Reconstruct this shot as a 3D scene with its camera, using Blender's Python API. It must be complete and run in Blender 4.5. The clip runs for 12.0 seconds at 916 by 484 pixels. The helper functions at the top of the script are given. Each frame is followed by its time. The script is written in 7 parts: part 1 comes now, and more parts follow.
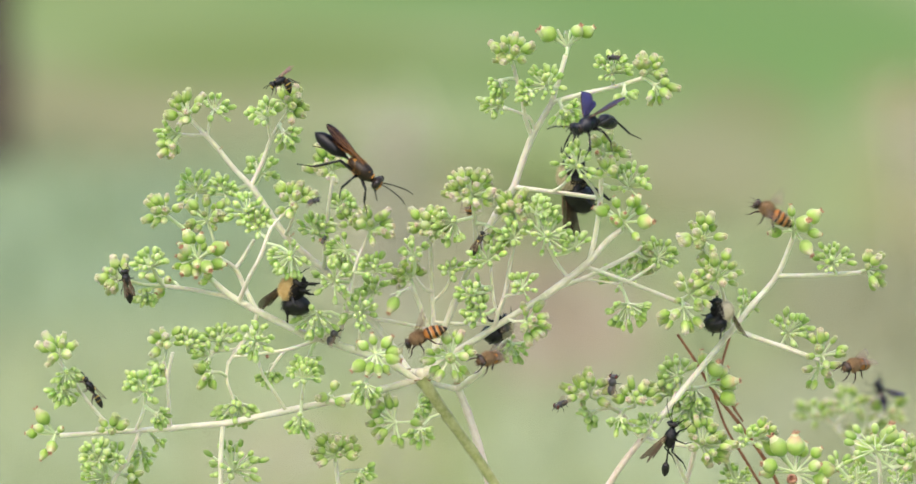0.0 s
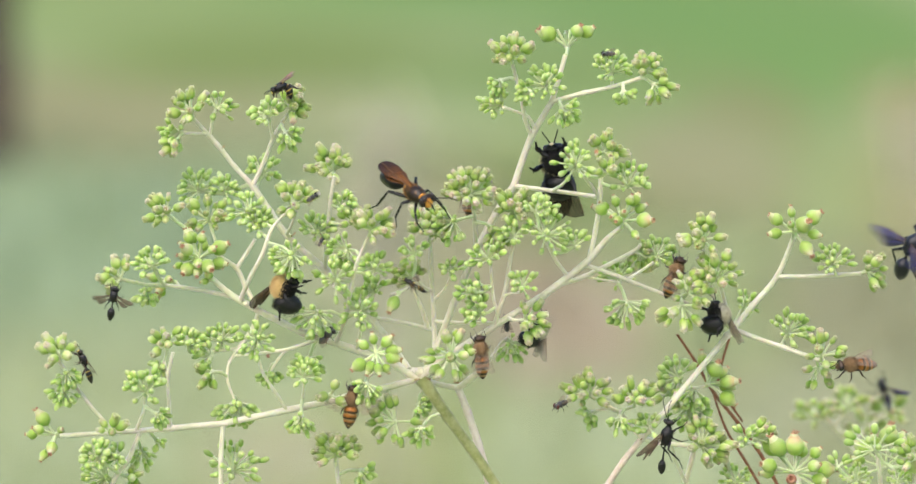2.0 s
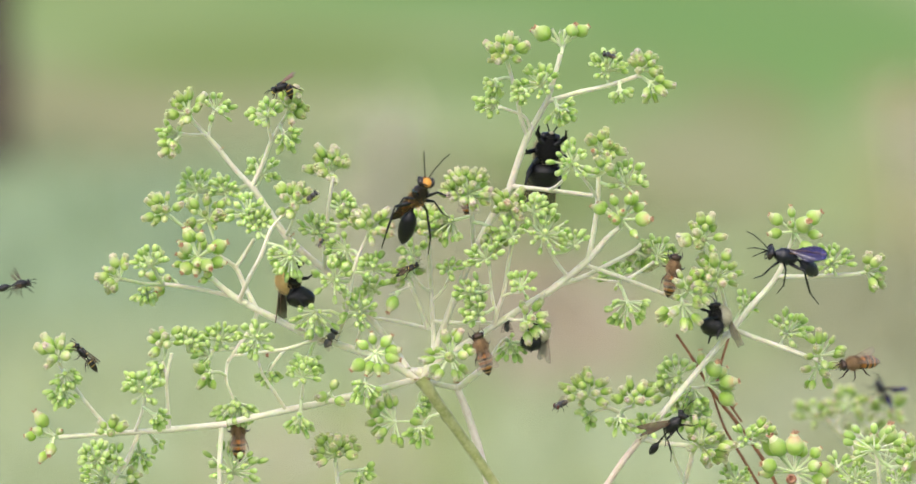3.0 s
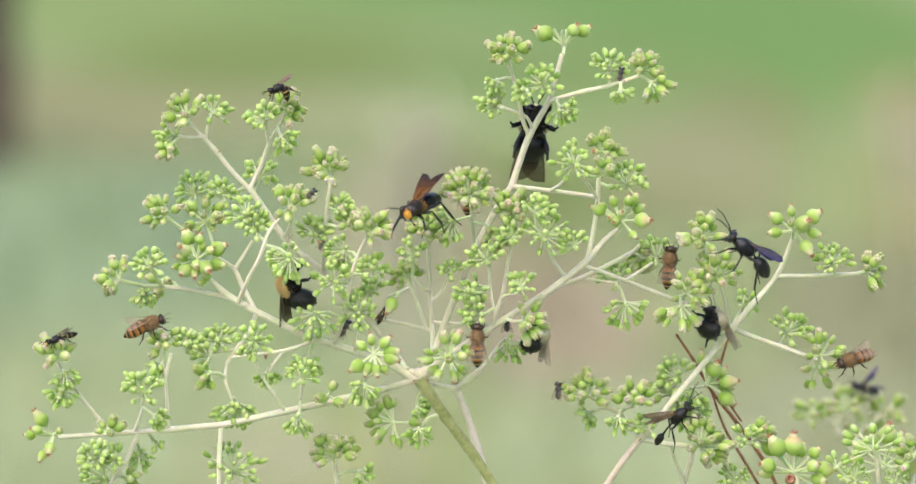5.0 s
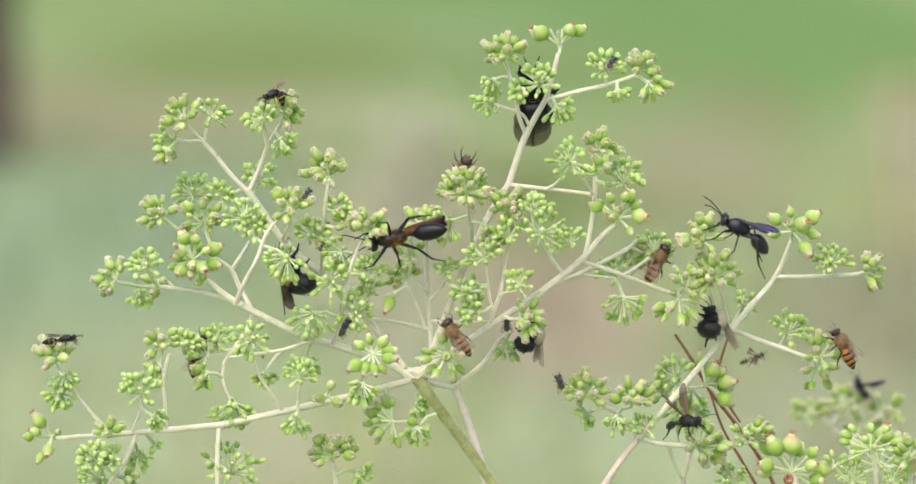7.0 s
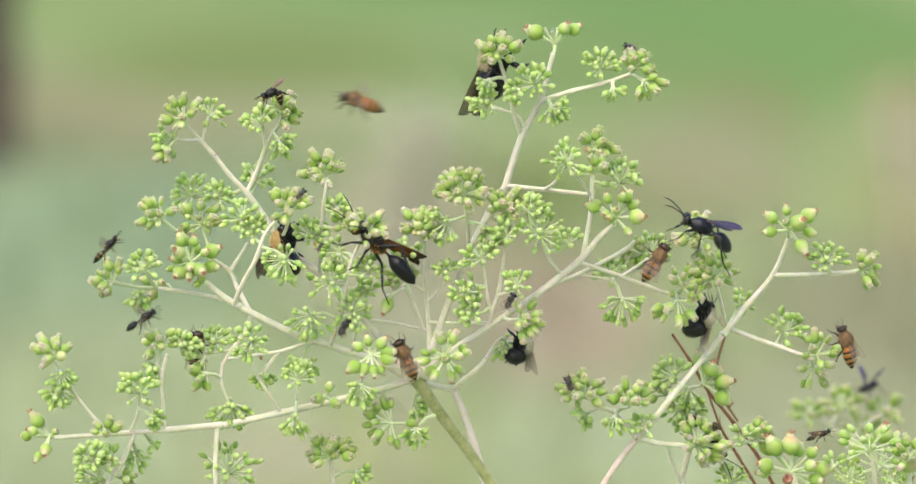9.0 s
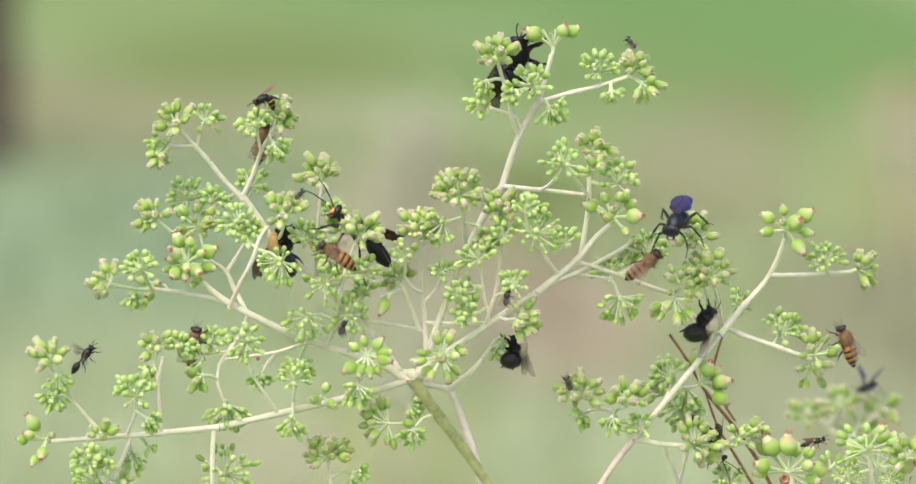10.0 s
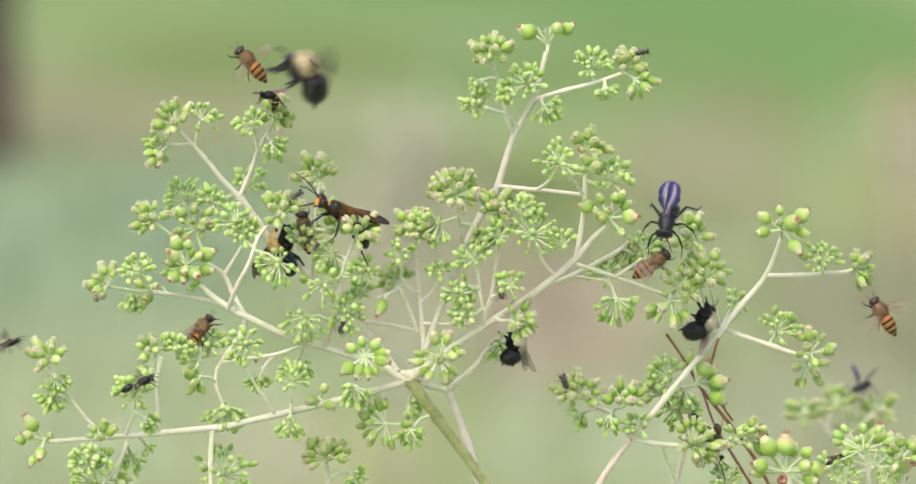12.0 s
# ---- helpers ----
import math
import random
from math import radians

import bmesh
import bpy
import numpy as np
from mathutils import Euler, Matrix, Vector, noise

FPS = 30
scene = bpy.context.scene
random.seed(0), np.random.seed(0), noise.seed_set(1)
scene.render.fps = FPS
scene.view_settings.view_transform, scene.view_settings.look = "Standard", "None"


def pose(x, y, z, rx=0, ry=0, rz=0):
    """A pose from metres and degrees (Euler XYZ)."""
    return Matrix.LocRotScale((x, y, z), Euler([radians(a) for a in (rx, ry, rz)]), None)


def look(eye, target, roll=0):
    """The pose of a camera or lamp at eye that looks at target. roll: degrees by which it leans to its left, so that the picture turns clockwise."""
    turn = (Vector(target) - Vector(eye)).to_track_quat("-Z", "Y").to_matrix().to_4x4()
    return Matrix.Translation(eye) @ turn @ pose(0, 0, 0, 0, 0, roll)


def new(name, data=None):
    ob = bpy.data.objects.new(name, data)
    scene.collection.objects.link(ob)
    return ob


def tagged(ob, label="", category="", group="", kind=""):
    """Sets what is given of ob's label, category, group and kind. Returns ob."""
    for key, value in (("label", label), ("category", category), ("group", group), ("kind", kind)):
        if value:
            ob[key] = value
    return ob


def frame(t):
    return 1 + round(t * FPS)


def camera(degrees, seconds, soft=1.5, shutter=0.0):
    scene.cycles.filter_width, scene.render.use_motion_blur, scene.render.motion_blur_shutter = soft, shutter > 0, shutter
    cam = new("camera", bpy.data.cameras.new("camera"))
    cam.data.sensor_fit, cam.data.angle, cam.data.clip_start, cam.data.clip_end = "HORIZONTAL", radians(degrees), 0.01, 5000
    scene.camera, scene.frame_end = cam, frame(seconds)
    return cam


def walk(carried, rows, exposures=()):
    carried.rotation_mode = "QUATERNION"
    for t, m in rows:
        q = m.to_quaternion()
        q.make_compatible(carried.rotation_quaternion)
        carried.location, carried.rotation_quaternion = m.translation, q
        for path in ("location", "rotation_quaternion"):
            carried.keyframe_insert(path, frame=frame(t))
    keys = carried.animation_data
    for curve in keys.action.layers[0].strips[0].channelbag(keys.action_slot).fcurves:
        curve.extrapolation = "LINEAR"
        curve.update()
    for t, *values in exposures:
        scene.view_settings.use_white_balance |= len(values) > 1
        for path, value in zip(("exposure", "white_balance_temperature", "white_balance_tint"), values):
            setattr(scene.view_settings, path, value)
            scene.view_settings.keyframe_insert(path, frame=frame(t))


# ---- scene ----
# Lengths of the plant and of the insects are in millimetres from the middle of the
# flower head (x to the right, z up, y away from the lens); MM turns them into metres.
MM = 0.001
MID = Vector((0.0, 0.0, 1.45))

# camera: a long lens on a tripod, looking a little downwards
cam = camera(10.0, 12.0, soft=1.5, shutter=0.5)
cam.data.dof.use_dof = True
cam.data.dof.focus_distance = 1.5236
cam.data.dof.aperture_fstop = 10.0
EYE = Vector((0.0, -1.5236 * math.cos(radians(8)), 1.45 + 1.5236 * math.sin(radians(8))))
walk(cam, [(0.0, look(EYE, MID)), (12.0, look(EYE, MID))], exposures=[(0.0, 0.79), (12.0, 0.79)])

# world: bright, thinly overcast sky
SUN_UP, SUN_ROUND = radians(54), radians(200)
world = bpy.data.worlds.new("sky")
scene.world = world
world.use_nodes = True
wn = world.node_tree
sky = wn.nodes.new("ShaderNodeTexSky")
sky.sky_type = "NISHITA"
sky.sun_disc = False
sky.sun_elevation, sky.sun_rotation = SUN_UP, SUN_ROUND
sky.air_density, sky.dust_density, sky.ozone_density = 1.0, 4.0, 1.0
wn.links.new(sky.outputs[0], wn.nodes["Background"].inputs[0])
wn.nodes["Background"].inputs[1].default_value = 0.15
sun = new("sun", bpy.data.lights.new("sun", "SUN"))
sun.data.energy, sun.data.angle, sun.data.color = 0.76, radians(50), (1.0, 0.955, 0.88)
sun.matrix_world = look((math.sin(SUN_ROUND) * 5 * math.cos(SUN_UP), math.cos(SUN_ROUND) * 5 * math.cos(SUN_UP), 1.45 + 5 * math.sin(SUN_UP)), (0, 0, 1.45))


# ---- materials ----
def material(name, base, second, rough=0.5, scale=900.0, bump=0.15, sss=0.0, sheen=0.0, spread=0.0, coat=0.0, spec=0.5, blush=None):
    """A surface of two colours mixed by coarse and fine noise, with a little relief."""
    m = bpy.data.materials.new(name)
    m.use_nodes = True
    nt = m.node_tree
    b = nt.nodes["Principled BSDF"]
    co = nt.nodes.new("ShaderNodeTexCoord")
    n1 = nt.nodes.new("ShaderNodeTexNoise")
    n1.inputs["Scale"].default_value, n1.inputs["Detail"].default_value = scale, 3
    n2 = nt.nodes.new("ShaderNodeTexNoise")
    n2.inputs["Scale"].default_value, n2.inputs["Detail"].default_value = scale * 4, 2
    add = nt.nodes.new("ShaderNodeMath")
    add.operation = "MULTIPLY_ADD"
    add.inputs[1].default_value = 0.35
    ramp = nt.nodes.new("ShaderNodeValToRGB")
    ramp.color_ramp.elements[0].position, ramp.color_ramp.elements[1].position = 0.48, 0.86
    ramp.color_ramp.elements[0].color, ramp.color_ramp.elements[1].color = (*base, 1), (*second, 1)
    bp = nt.nodes.new("ShaderNodeBump")
    bp.inputs["Strength"].default_value, bp.inputs["Distance"].default_value = bump, 0.0003
    link = nt.links.new
    link(co.outputs["Object"], n1.inputs["Vector"])
    link(co.outputs["Object"], n2.inputs["Vector"])
    link(n2.outputs[0], add.inputs[0])
    link(n1.outputs[0], add.inputs[2])
    link(add.outputs[0], ramp.inputs[0])
    link(n2.outputs[0], bp.inputs["Height"])
    link(bp.outputs[0], b.inputs["Normal"])
    colour = ramp.outputs[0]
    if blush:
        n3 = nt.nodes.new("ShaderNodeTexNoise")
        n3.inputs["Scale"].default_value, n3.inputs["Detail"].default_value = 70, 2
        patch = nt.nodes.new("ShaderNodeMapRange")
        patch.inputs["From Min"].default_value, patch.inputs["From Max"].default_value = 0.55, 0.75
        patch.inputs["To Max"].default_value = 0.6
        tinge = nt.nodes.new("ShaderNodeMixRGB")
        tinge.inputs[2].default_value = (*blush, 1)
        link(co.outputs["Object"], n3.inputs["Vector"])
        link(n3.outputs[0], patch.inputs["Value"])
        link(patch.outputs[0], tinge.inputs[0])
        link(colour, tinge.inputs[1])
        colour = tinge.outputs[0]
    if spread:
        info = nt.nodes.new("ShaderNodeObjectInfo")
        geo = nt.nodes.new("ShaderNodeNewGeometry")
        hsv = nt.nodes.new("ShaderNodeHueSaturation")
        mix = nt.nodes.new("ShaderNodeMath")
        mix.operation = "ADD"
        frac = nt.nodes.new("ShaderNodeMath")
        frac.operation = "FRACT"
        rng = nt.nodes.new("ShaderNodeMapRange")
        rng.inputs["To Min"].default_value, rng.inputs["To Max"].default_value = 1 - spread, 1 + spread
        hue = nt.nodes.new("ShaderNodeMapRange")
        hue.inputs["To Min"].default_value, hue.inputs["To Max"].default_value = 0.5 - spread * 0.06, 0.5 + spread * 0.06
        link(info.outputs["Random"], mix.inputs[0])
        link(geo.outputs["Random Per Island"], mix.inputs[1])
        link(mix.outputs[0], frac.inputs[0])
        link(frac.outputs[0], rng.inputs["Value"])
        link(frac.outputs[0], hue.inputs["Value"])
        link(rng.outputs[0], hsv.inputs["Value"])
        link(hue.outputs[0], hsv.inputs["Hue"])
        link(colour, hsv.inputs["Color"])
        colour = hsv.outputs[0]
    link(colour, b.inputs["Base Color"])
    b.inputs["Roughness"].default_value, b.inputs["Sheen Weight"].default_value = rough, sheen
    b.inputs["Coat Weight"].default_value, b.inputs["Specular IOR Level"].default_value = coat, spec
    if sss:
        b.inputs["Subsurface Weight"].default_value, b.inputs["Subsurface Scale"].default_value = sss, 0.0012
        b.inputs["Subsurface Radius"].default_value = (0.7, 1.0, 0.35)
    return m


def banded(name, stops, rough=0.35, length=0.01, wobble=0.0006):
    """Rings of colour along a body: stops are (share of the length behind the waist, colour)."""
    m = bpy.data.materials.new(name)
    m.use_nodes = True
    nt = m.node_tree
    b = nt.nodes["Principled BSDF"]
    co = nt.nodes.new("ShaderNodeTexCoord")
    sep = nt.nodes.new("ShaderNodeSeparateXYZ")
    n = nt.nodes.new("ShaderNodeTexNoise")
    n.inputs["Scale"].default_value = 900
    bend = nt.nodes.new("ShaderNodeMath")
    bend.operation = "MULTIPLY_ADD"
    bend.inputs[1].default_value = wobble
    rng = nt.nodes.new("ShaderNodeMapRange")
    rng.inputs["From Min"].default_value, rng.inputs["From Max"].default_value = 0.0, -length
    ramp = nt.nodes.new("ShaderNodeValToRGB")
    els = ramp.color_ramp.elements
    while len(els) < len(stops):
        els.new(0.5)
    for e, (at, c) in zip(els, stops):
        e.position, e.color = at, (*c, 1)
    bp = nt.nodes.new("ShaderNodeBump")
    bp.inputs["Strength"].default_value, bp.inputs["Distance"].default_value = 0.2, 0.0002
    link = nt.links.new
    link(co.outputs["Object"], sep.inputs[0])
    link(co.outputs["Object"], n.inputs["Vector"])
    link(n.outputs[0], bend.inputs[0])
    link(sep.outputs[0], bend.inputs[2])
    link(bend.outputs[0], rng.inputs["Value"])
    link(rng.outputs[0], ramp.inputs[0])
    link(ramp.outputs[0], b.inputs["Base Color"])
    link(n.outputs[0], bp.inputs["Height"])
    link(bp.outputs[0], b.inputs["Normal"])
    b.inputs["Roughness"].default_value, b.inputs["Specular IOR Level"].default_value = rough, 0.3
    return m


def wing_film(name, base, tip, clear, rough=0.25, gloss=0.35, length=0.015, stain=0.25):
    """A thin membrane: part clear, part tinted from the shoulder's colour to the tip's, with a glossy skin."""
    m = bpy.data.materials.new(name)
    m.use_nodes = True
    nt = m.node_tree
    b = nt.nodes["Principled BSDF"]
    co = nt.nodes.new("ShaderNodeTexCoord")
    sep = nt.nodes.new("ShaderNodeSeparateXYZ")
    n = nt.nodes.new("ShaderNodeTexNoise")
    n.inputs["Scale"].default_value = 700
    shift = nt.nodes.new("ShaderNodeMath")
    shift.operation = "MULTIPLY_ADD"
    shift.inputs[1].default_value = length * 0.4
    rng = nt.nodes.new("ShaderNodeMapRange")
    rng.inputs["From Min"].default_value, rng.inputs["From Max"].default_value = length * 0.1, length * 1.1
    ramp = nt.nodes.new("ShaderNodeValToRGB")
    ramp.color_ramp.elements[0].color, ramp.color_ramp.elements[1].color = (*base, 1), (*tip, 1)
    see = nt.nodes.new("ShaderNodeBsdfTransparent")
    tint = nt.nodes.new("ShaderNodeMixRGB")
    tint.inputs[0].default_value = stain
    tint.inputs[1].default_value = (1, 1, 1, 1)
    mix = nt.nodes.new("ShaderNodeMixShader")
    mix.inputs[0].default_value = clear
    ridge = nt.nodes.new("ShaderNodeBump")
    ridge.inputs["Strength"].default_value, ridge.inputs["Distance"].default_value = 0.35, 0.0003
    link = nt.links.new
    link(co.outputs["Object"], sep.inputs[0])
    link(co.outputs["Object"], n.inputs["Vector"])
    link(n.outputs[0], shift.inputs[0])
    link(sep.outputs[0], shift.inputs[2])
    link(shift.outputs[0], rng.inputs["Value"])
    link(rng.outputs[0], ramp.inputs[0])
    link(ramp.outputs[0], b.inputs["Base Color"])
    link(ramp.outputs[0], tint.inputs[2])
    link(tint.outputs[0], see.inputs[0])
    link(n.outputs[0], ridge.inputs["Height"])
    link(ridge.outputs[0], b.inputs["Normal"])
    b.inputs["Roughness"].default_value, b.inputs["Specular IOR Level"].default_value = rough, gloss
    link(b.outputs[0], mix.inputs[1])
    link(see.outputs[0], mix.inputs[2])
    link(mix.outputs[0], nt.nodes["Material Output"].inputs[0])
    return m


STEM = material("pale_stem", (0.58, 0.57, 0.41), (0.71, 0.68, 0.55), 0.65, 350, bump=0.35, sss=0.5, sheen=0.6, spread=0.06, spec=0.25, blush=(0.68, 0.58, 0.50))
STALK = material("green_stalk", (0.22, 0.255, 0.075), (0.37, 0.38, 0.175), 0.6, 260, bump=0.3, sss=0.2, sheen=0.5, spec=0.25)
PINK_STALK = material("pink_stalk", (0.70, 0.61, 0.52), (0.80, 0.73, 0.64), 0.55, 260, bump=0.35, sss=0.2)
RED_STALK = material("reddish_stalk", (0.58, 0.46, 0.37), (0.70, 0.61, 0.51), 0.55, 500, bump=0.35, sss=0.2, sheen=0.2)
PEDICEL = material("pedicel", (0.52, 0.62, 0.33), (0.65, 0.70, 0.46), 0.6, 700, bump=0.2, sss=0.4, sheen=0.3, spread=0.1, spec=0.2)
def bud_skin(name, stops, length, rough=0.58, spread=0.1, blush=None, sss=0.7):
    """A bud's skin: colours from its foot to its tip (share of the length, colour), uneven, some buds with a pinkish tip."""
    m = bpy.data.materials.new(name)
    m.use_nodes = True
    nt = m.node_tree
    b = nt.nodes["Principled BSDF"]
    link = nt.links.new
    co = nt.nodes.new("ShaderNodeTexCoord")
    sep = nt.nodes.new("ShaderNodeSeparateXYZ")
    info = nt.nodes.new("ShaderNodeObjectInfo")
    n1 = nt.nodes.new("ShaderNodeTexNoise")
    n1.noise_dimensions = "4D"
    n1.inputs["Scale"].default_value, n1.inputs["Detail"].default_value = 750, 3
    many = nt.nodes.new("ShaderNodeMath")
    many.operation = "MULTIPLY"
    many.inputs[1].default_value = 60
    wob = nt.nodes.new("ShaderNodeMath")
    wob.operation = "MULTIPLY_ADD"
    wob.inputs[1].default_value = length * 0.45
    late = nt.nodes.new("ShaderNodeMath")
    late.operation = "MULTIPLY_ADD"
    late.inputs[1].default_value = length * 0.28
    rng = nt.nodes.new("ShaderNodeMapRange")
    rng.inputs["From Min"].default_value, rng.inputs["From Max"].default_value = length * 0.36, length * 1.36
    ramp = nt.nodes.new("ShaderNodeValToRGB")
    els = ramp.color_ramp.elements
    while len(els) < len(stops):
        els.new(0.5)
    for e, (share, c) in zip(els, stops):
        e.position, e.color = share, (*c, 1)
    link(co.outputs["Object"], sep.inputs[0])
    link(co.outputs["Object"], n1.inputs["Vector"])
    link(info.outputs["Random"], many.inputs[0])
    link(many.outputs[0], n1.inputs["W"])
    link(n1.outputs[0], wob.inputs[0])
    link(sep.outputs[2], wob.inputs[2])
    link(info.outputs["Random"], late.inputs[0])
    link(wob.outputs[0], late.inputs[2])
    link(late.outputs[0], rng.inputs["Value"])
    link(rng.outputs[0], ramp.inputs[0])
    colour = ramp.outputs[0]
    if blush:
        few = nt.nodes.new("ShaderNodeMapRange")
        few.inputs["From Min"].default_value, few.inputs["From Max"].default_value = 0.45, 1.0
        few.inputs["To Max"].default_value = 0.75
        high = nt.nodes.new("ShaderNodeMapRange")
        high.inputs["From Min"].default_value, high.inputs["From Max"].default_value = 0.72, 1.0
        both = nt.nodes.new("ShaderNodeMath")
        both.operation = "MULTIPLY"
        tinge = nt.nodes.new("ShaderNodeMixRGB")
        tinge.inputs[2].default_value = (*blush, 1)
        frac = nt.nodes.new("ShaderNodeMath")
        frac.operation = "FRACT"
        link(many.outputs[0], frac.inputs[0])
        link(frac.outputs[0], few.inputs["Value"])
        link(rng.outputs[0], high.inputs["Value"])
        link(few.outputs[0], both.inputs[0])
        link(high.outputs[0], both.inputs[1])
        link(both.outputs[0], tinge.inputs[0])
        link(colour, tinge.inputs[1])
        colour = tinge.outputs[0]
    val = nt.nodes.new("ShaderNodeMapRange")
    val.inputs["To Min"].default_value, val.inputs["To Max"].default_value = 1 - spread, 1 + spread
    hsv = nt.nodes.new("ShaderNodeHueSaturation")
    link(info.outputs["Random"], val.inputs["Value"])
    link(val.outputs[0], hsv.inputs["Value"])
    link(colour, hsv.inputs["Color"])
    link(hsv.outputs[0], b.inputs["Base Color"])
    bp = nt.nodes.new("ShaderNodeBump")
    bp.inputs["Strength"].default_value, bp.inputs["Distance"].default_value = 0.35, 0.0002
    n2 = nt.nodes.new("ShaderNodeTexNoise")
    n2.inputs["Scale"].default_value = 2600
    link(co.outputs["Object"], n2.inputs["Vector"])
    link(n2.outputs[0], bp.inputs["Height"])
    link(bp.outputs[0], b.inputs["Normal"])
    b.inputs["Roughness"].default_value, b.inputs["Specular IOR Level"].default_value = rough, 0.22
    b.inputs["Sheen Weight"].default_value, b.inputs["Sheen Roughness"].default_value = 0.16, 0.45
    b.inputs["Subsurface Weight"].default_value, b.inputs["Subsurface Scale"].default_value = sss, 0.0024
    b.inputs["Subsurface Radius"].default_value = (0.7, 1.0, 0.3)
    return m


# green bud stops: own tint plus some painted top light and underside shade
BUD = bud_skin("green_bud", [(0.0, (0.245, 0.385, 0.07)), (0.42, (0.32, 0.44, 0.114)), (0.66, (0.425, 0.51, 0.20)), (0.86, (0.505, 0.53, 0.29)), (1.0, (0.56, 0.54, 0.35))], 0.0040, blush=(0.58, 0.42, 0.29))
SMALL_BUD = bud_skin("small_green_bud", [(0.0, (0.24, 0.385, 0.082)), (0.5, (0.325, 0.460, 0.134)), (1.0, (0.43, 0.53, 0.222))], 0.0022, spread=0.14)
FRUIT = bud_skin("green_fruit", [(0.0, (0.26, 0.41, 0.065)), (0.5, (0.33, 0.46, 0.115)), (0.8, (0.42, 0.51, 0.20)), (1.0, (0.52, 0.53, 0.30))], 0.0046, blush=(0.52, 0.30, 0.17))
PETAL = material("cream_petal", (0.49, 0.55, 0.26), (0.60, 0.56, 0.38), 0.7, 1100, bump=0.3, sss=0.4, spread=0.14, spec=0.2)
WITHER = material("withered_tip", (0.26, 0.10, 0.05), (0.55, 0.34, 0.20), 0.7, 1200, bump=0.6, spread=0.2)
DRY = material("dry_stalk", (0.16, 0.055, 0.025), (0.30, 0.13, 0.06), 0.6, 300, bump=0.5)
SCAR = material("leaf_scar", (0.20, 0.12, 0.05), (0.34, 0.22, 0.10), 0.7, 600)

BLACK = material("black_shell", (0.003, 0.003, 0.004), (0.010, 0.009, 0.010), 0.25, 900, bump=0.6, spec=0.4)
BLUE_BLACK = material("blue_black_shell", (0.003, 0.003, 0.006), (0.009, 0.010, 0.022), 0.28, 900, bump=0.5, spec=0.5)
SOOT = material("black_fur", (0.003, 0.003, 0.003), (0.010, 0.009, 0.009), 0.8, 1500, spec=0.2)
TAN_FUR = material("tan_fur", (0.17, 0.095, 0.038), (0.33, 0.205, 0.095), 0.85, 1500, sheen=0.15)
BROWN_FACE = material("brown_face", (0.07, 0.04, 0.02), (0.16, 0.09, 0.045), 0.7, 1500)
CREAM_FUR = material("cream_fur", (0.50, 0.42, 0.24), (0.66, 0.58, 0.38), 0.8, 1500, sheen=0.1)
BUFF_FUR = material("buff_fur", (0.60, 0.40, 0.13), (0.76, 0.57, 0.27), 0.85, 1500, sheen=0.15)
PALE_FUR = material("pale_fur", (0.62, 0.56, 0.40), (0.78, 0.73, 0.58), 0.8, 1500, sheen=0.2)
GOLDEN_SHELL = material("dark_brown_shell", (0.004, 0.003, 0.003), (0.022, 0.011, 0.005), 0.36, 330, bump=0.6, spec=0.4)
GOLD = material("golden_fur", (0.48, 0.18, 0.016), (0.70, 0.34, 0.05), 0.55, 700, bump=0.5)
YELLOW = material("yellow_mark", (0.62, 0.42, 0.05), (0.75, 0.55, 0.12), 0.4, 900)
BROWN_LEG = material("brown_leg", (0.020, 0.010, 0.006), (0.06, 0.028, 0.013), 0.4, 900)
EYE_DARK = material("dark_eye", (0.010, 0.008, 0.008), (0.03, 0.02, 0.018), 0.2, 2500, coat=0.15, spec=0.35)
EYE_RED = material("red_eye", (0.06, 0.012, 0.010), (0.12, 0.026, 0.018), 0.25, 2500, coat=0.2)
GREY_SHELL = material("grey_shell", (0.02, 0.02, 0.022), (0.08, 0.08, 0.085), 0.4, 1200, bump=0.4)
VEIN = material("wing_vein", (0.09, 0.045, 0.02), (0.17, 0.09, 0.04), 0.5, 900)
WING_CLEAR = wing_film("clear_wing", (0.50, 0.36, 0.24), (0.72, 0.62, 0.54), 0.91, length=0.009, stain=0.12)
WING_AMBER = wing_film("amber_wing", (0.38, 0.15, 0.022), (0.030, 0.013, 0.014), 0.40, length=0.015, stain=0.8)
WING_SMOKE = wing_film("smoky_wing", (0.17, 0.115, 0.065), (0.10, 0.07, 0.045), 0.58, length=0.013)
# dark film; the violet of its tip is iridescent sheen painted as colour
WING_SHEEN = wing_film("violet_sheen_wing", (0.006, 0.005, 0.020), (0.036, 0.032, 0.15), 0.14, 0.22, 0.7, 0.016)
WING_HAZE = wing_film("hazy_wing", (0.34, 0.28, 0.20), (0.62, 0.58, 0.50), 0.72, length=0.013, stain=0.15)
WING_PINK = wing_film("pinkish_wing", (0.36, 0.13, 0.12), (0.58, 0.30, 0.32), 0.5, length=0.006)

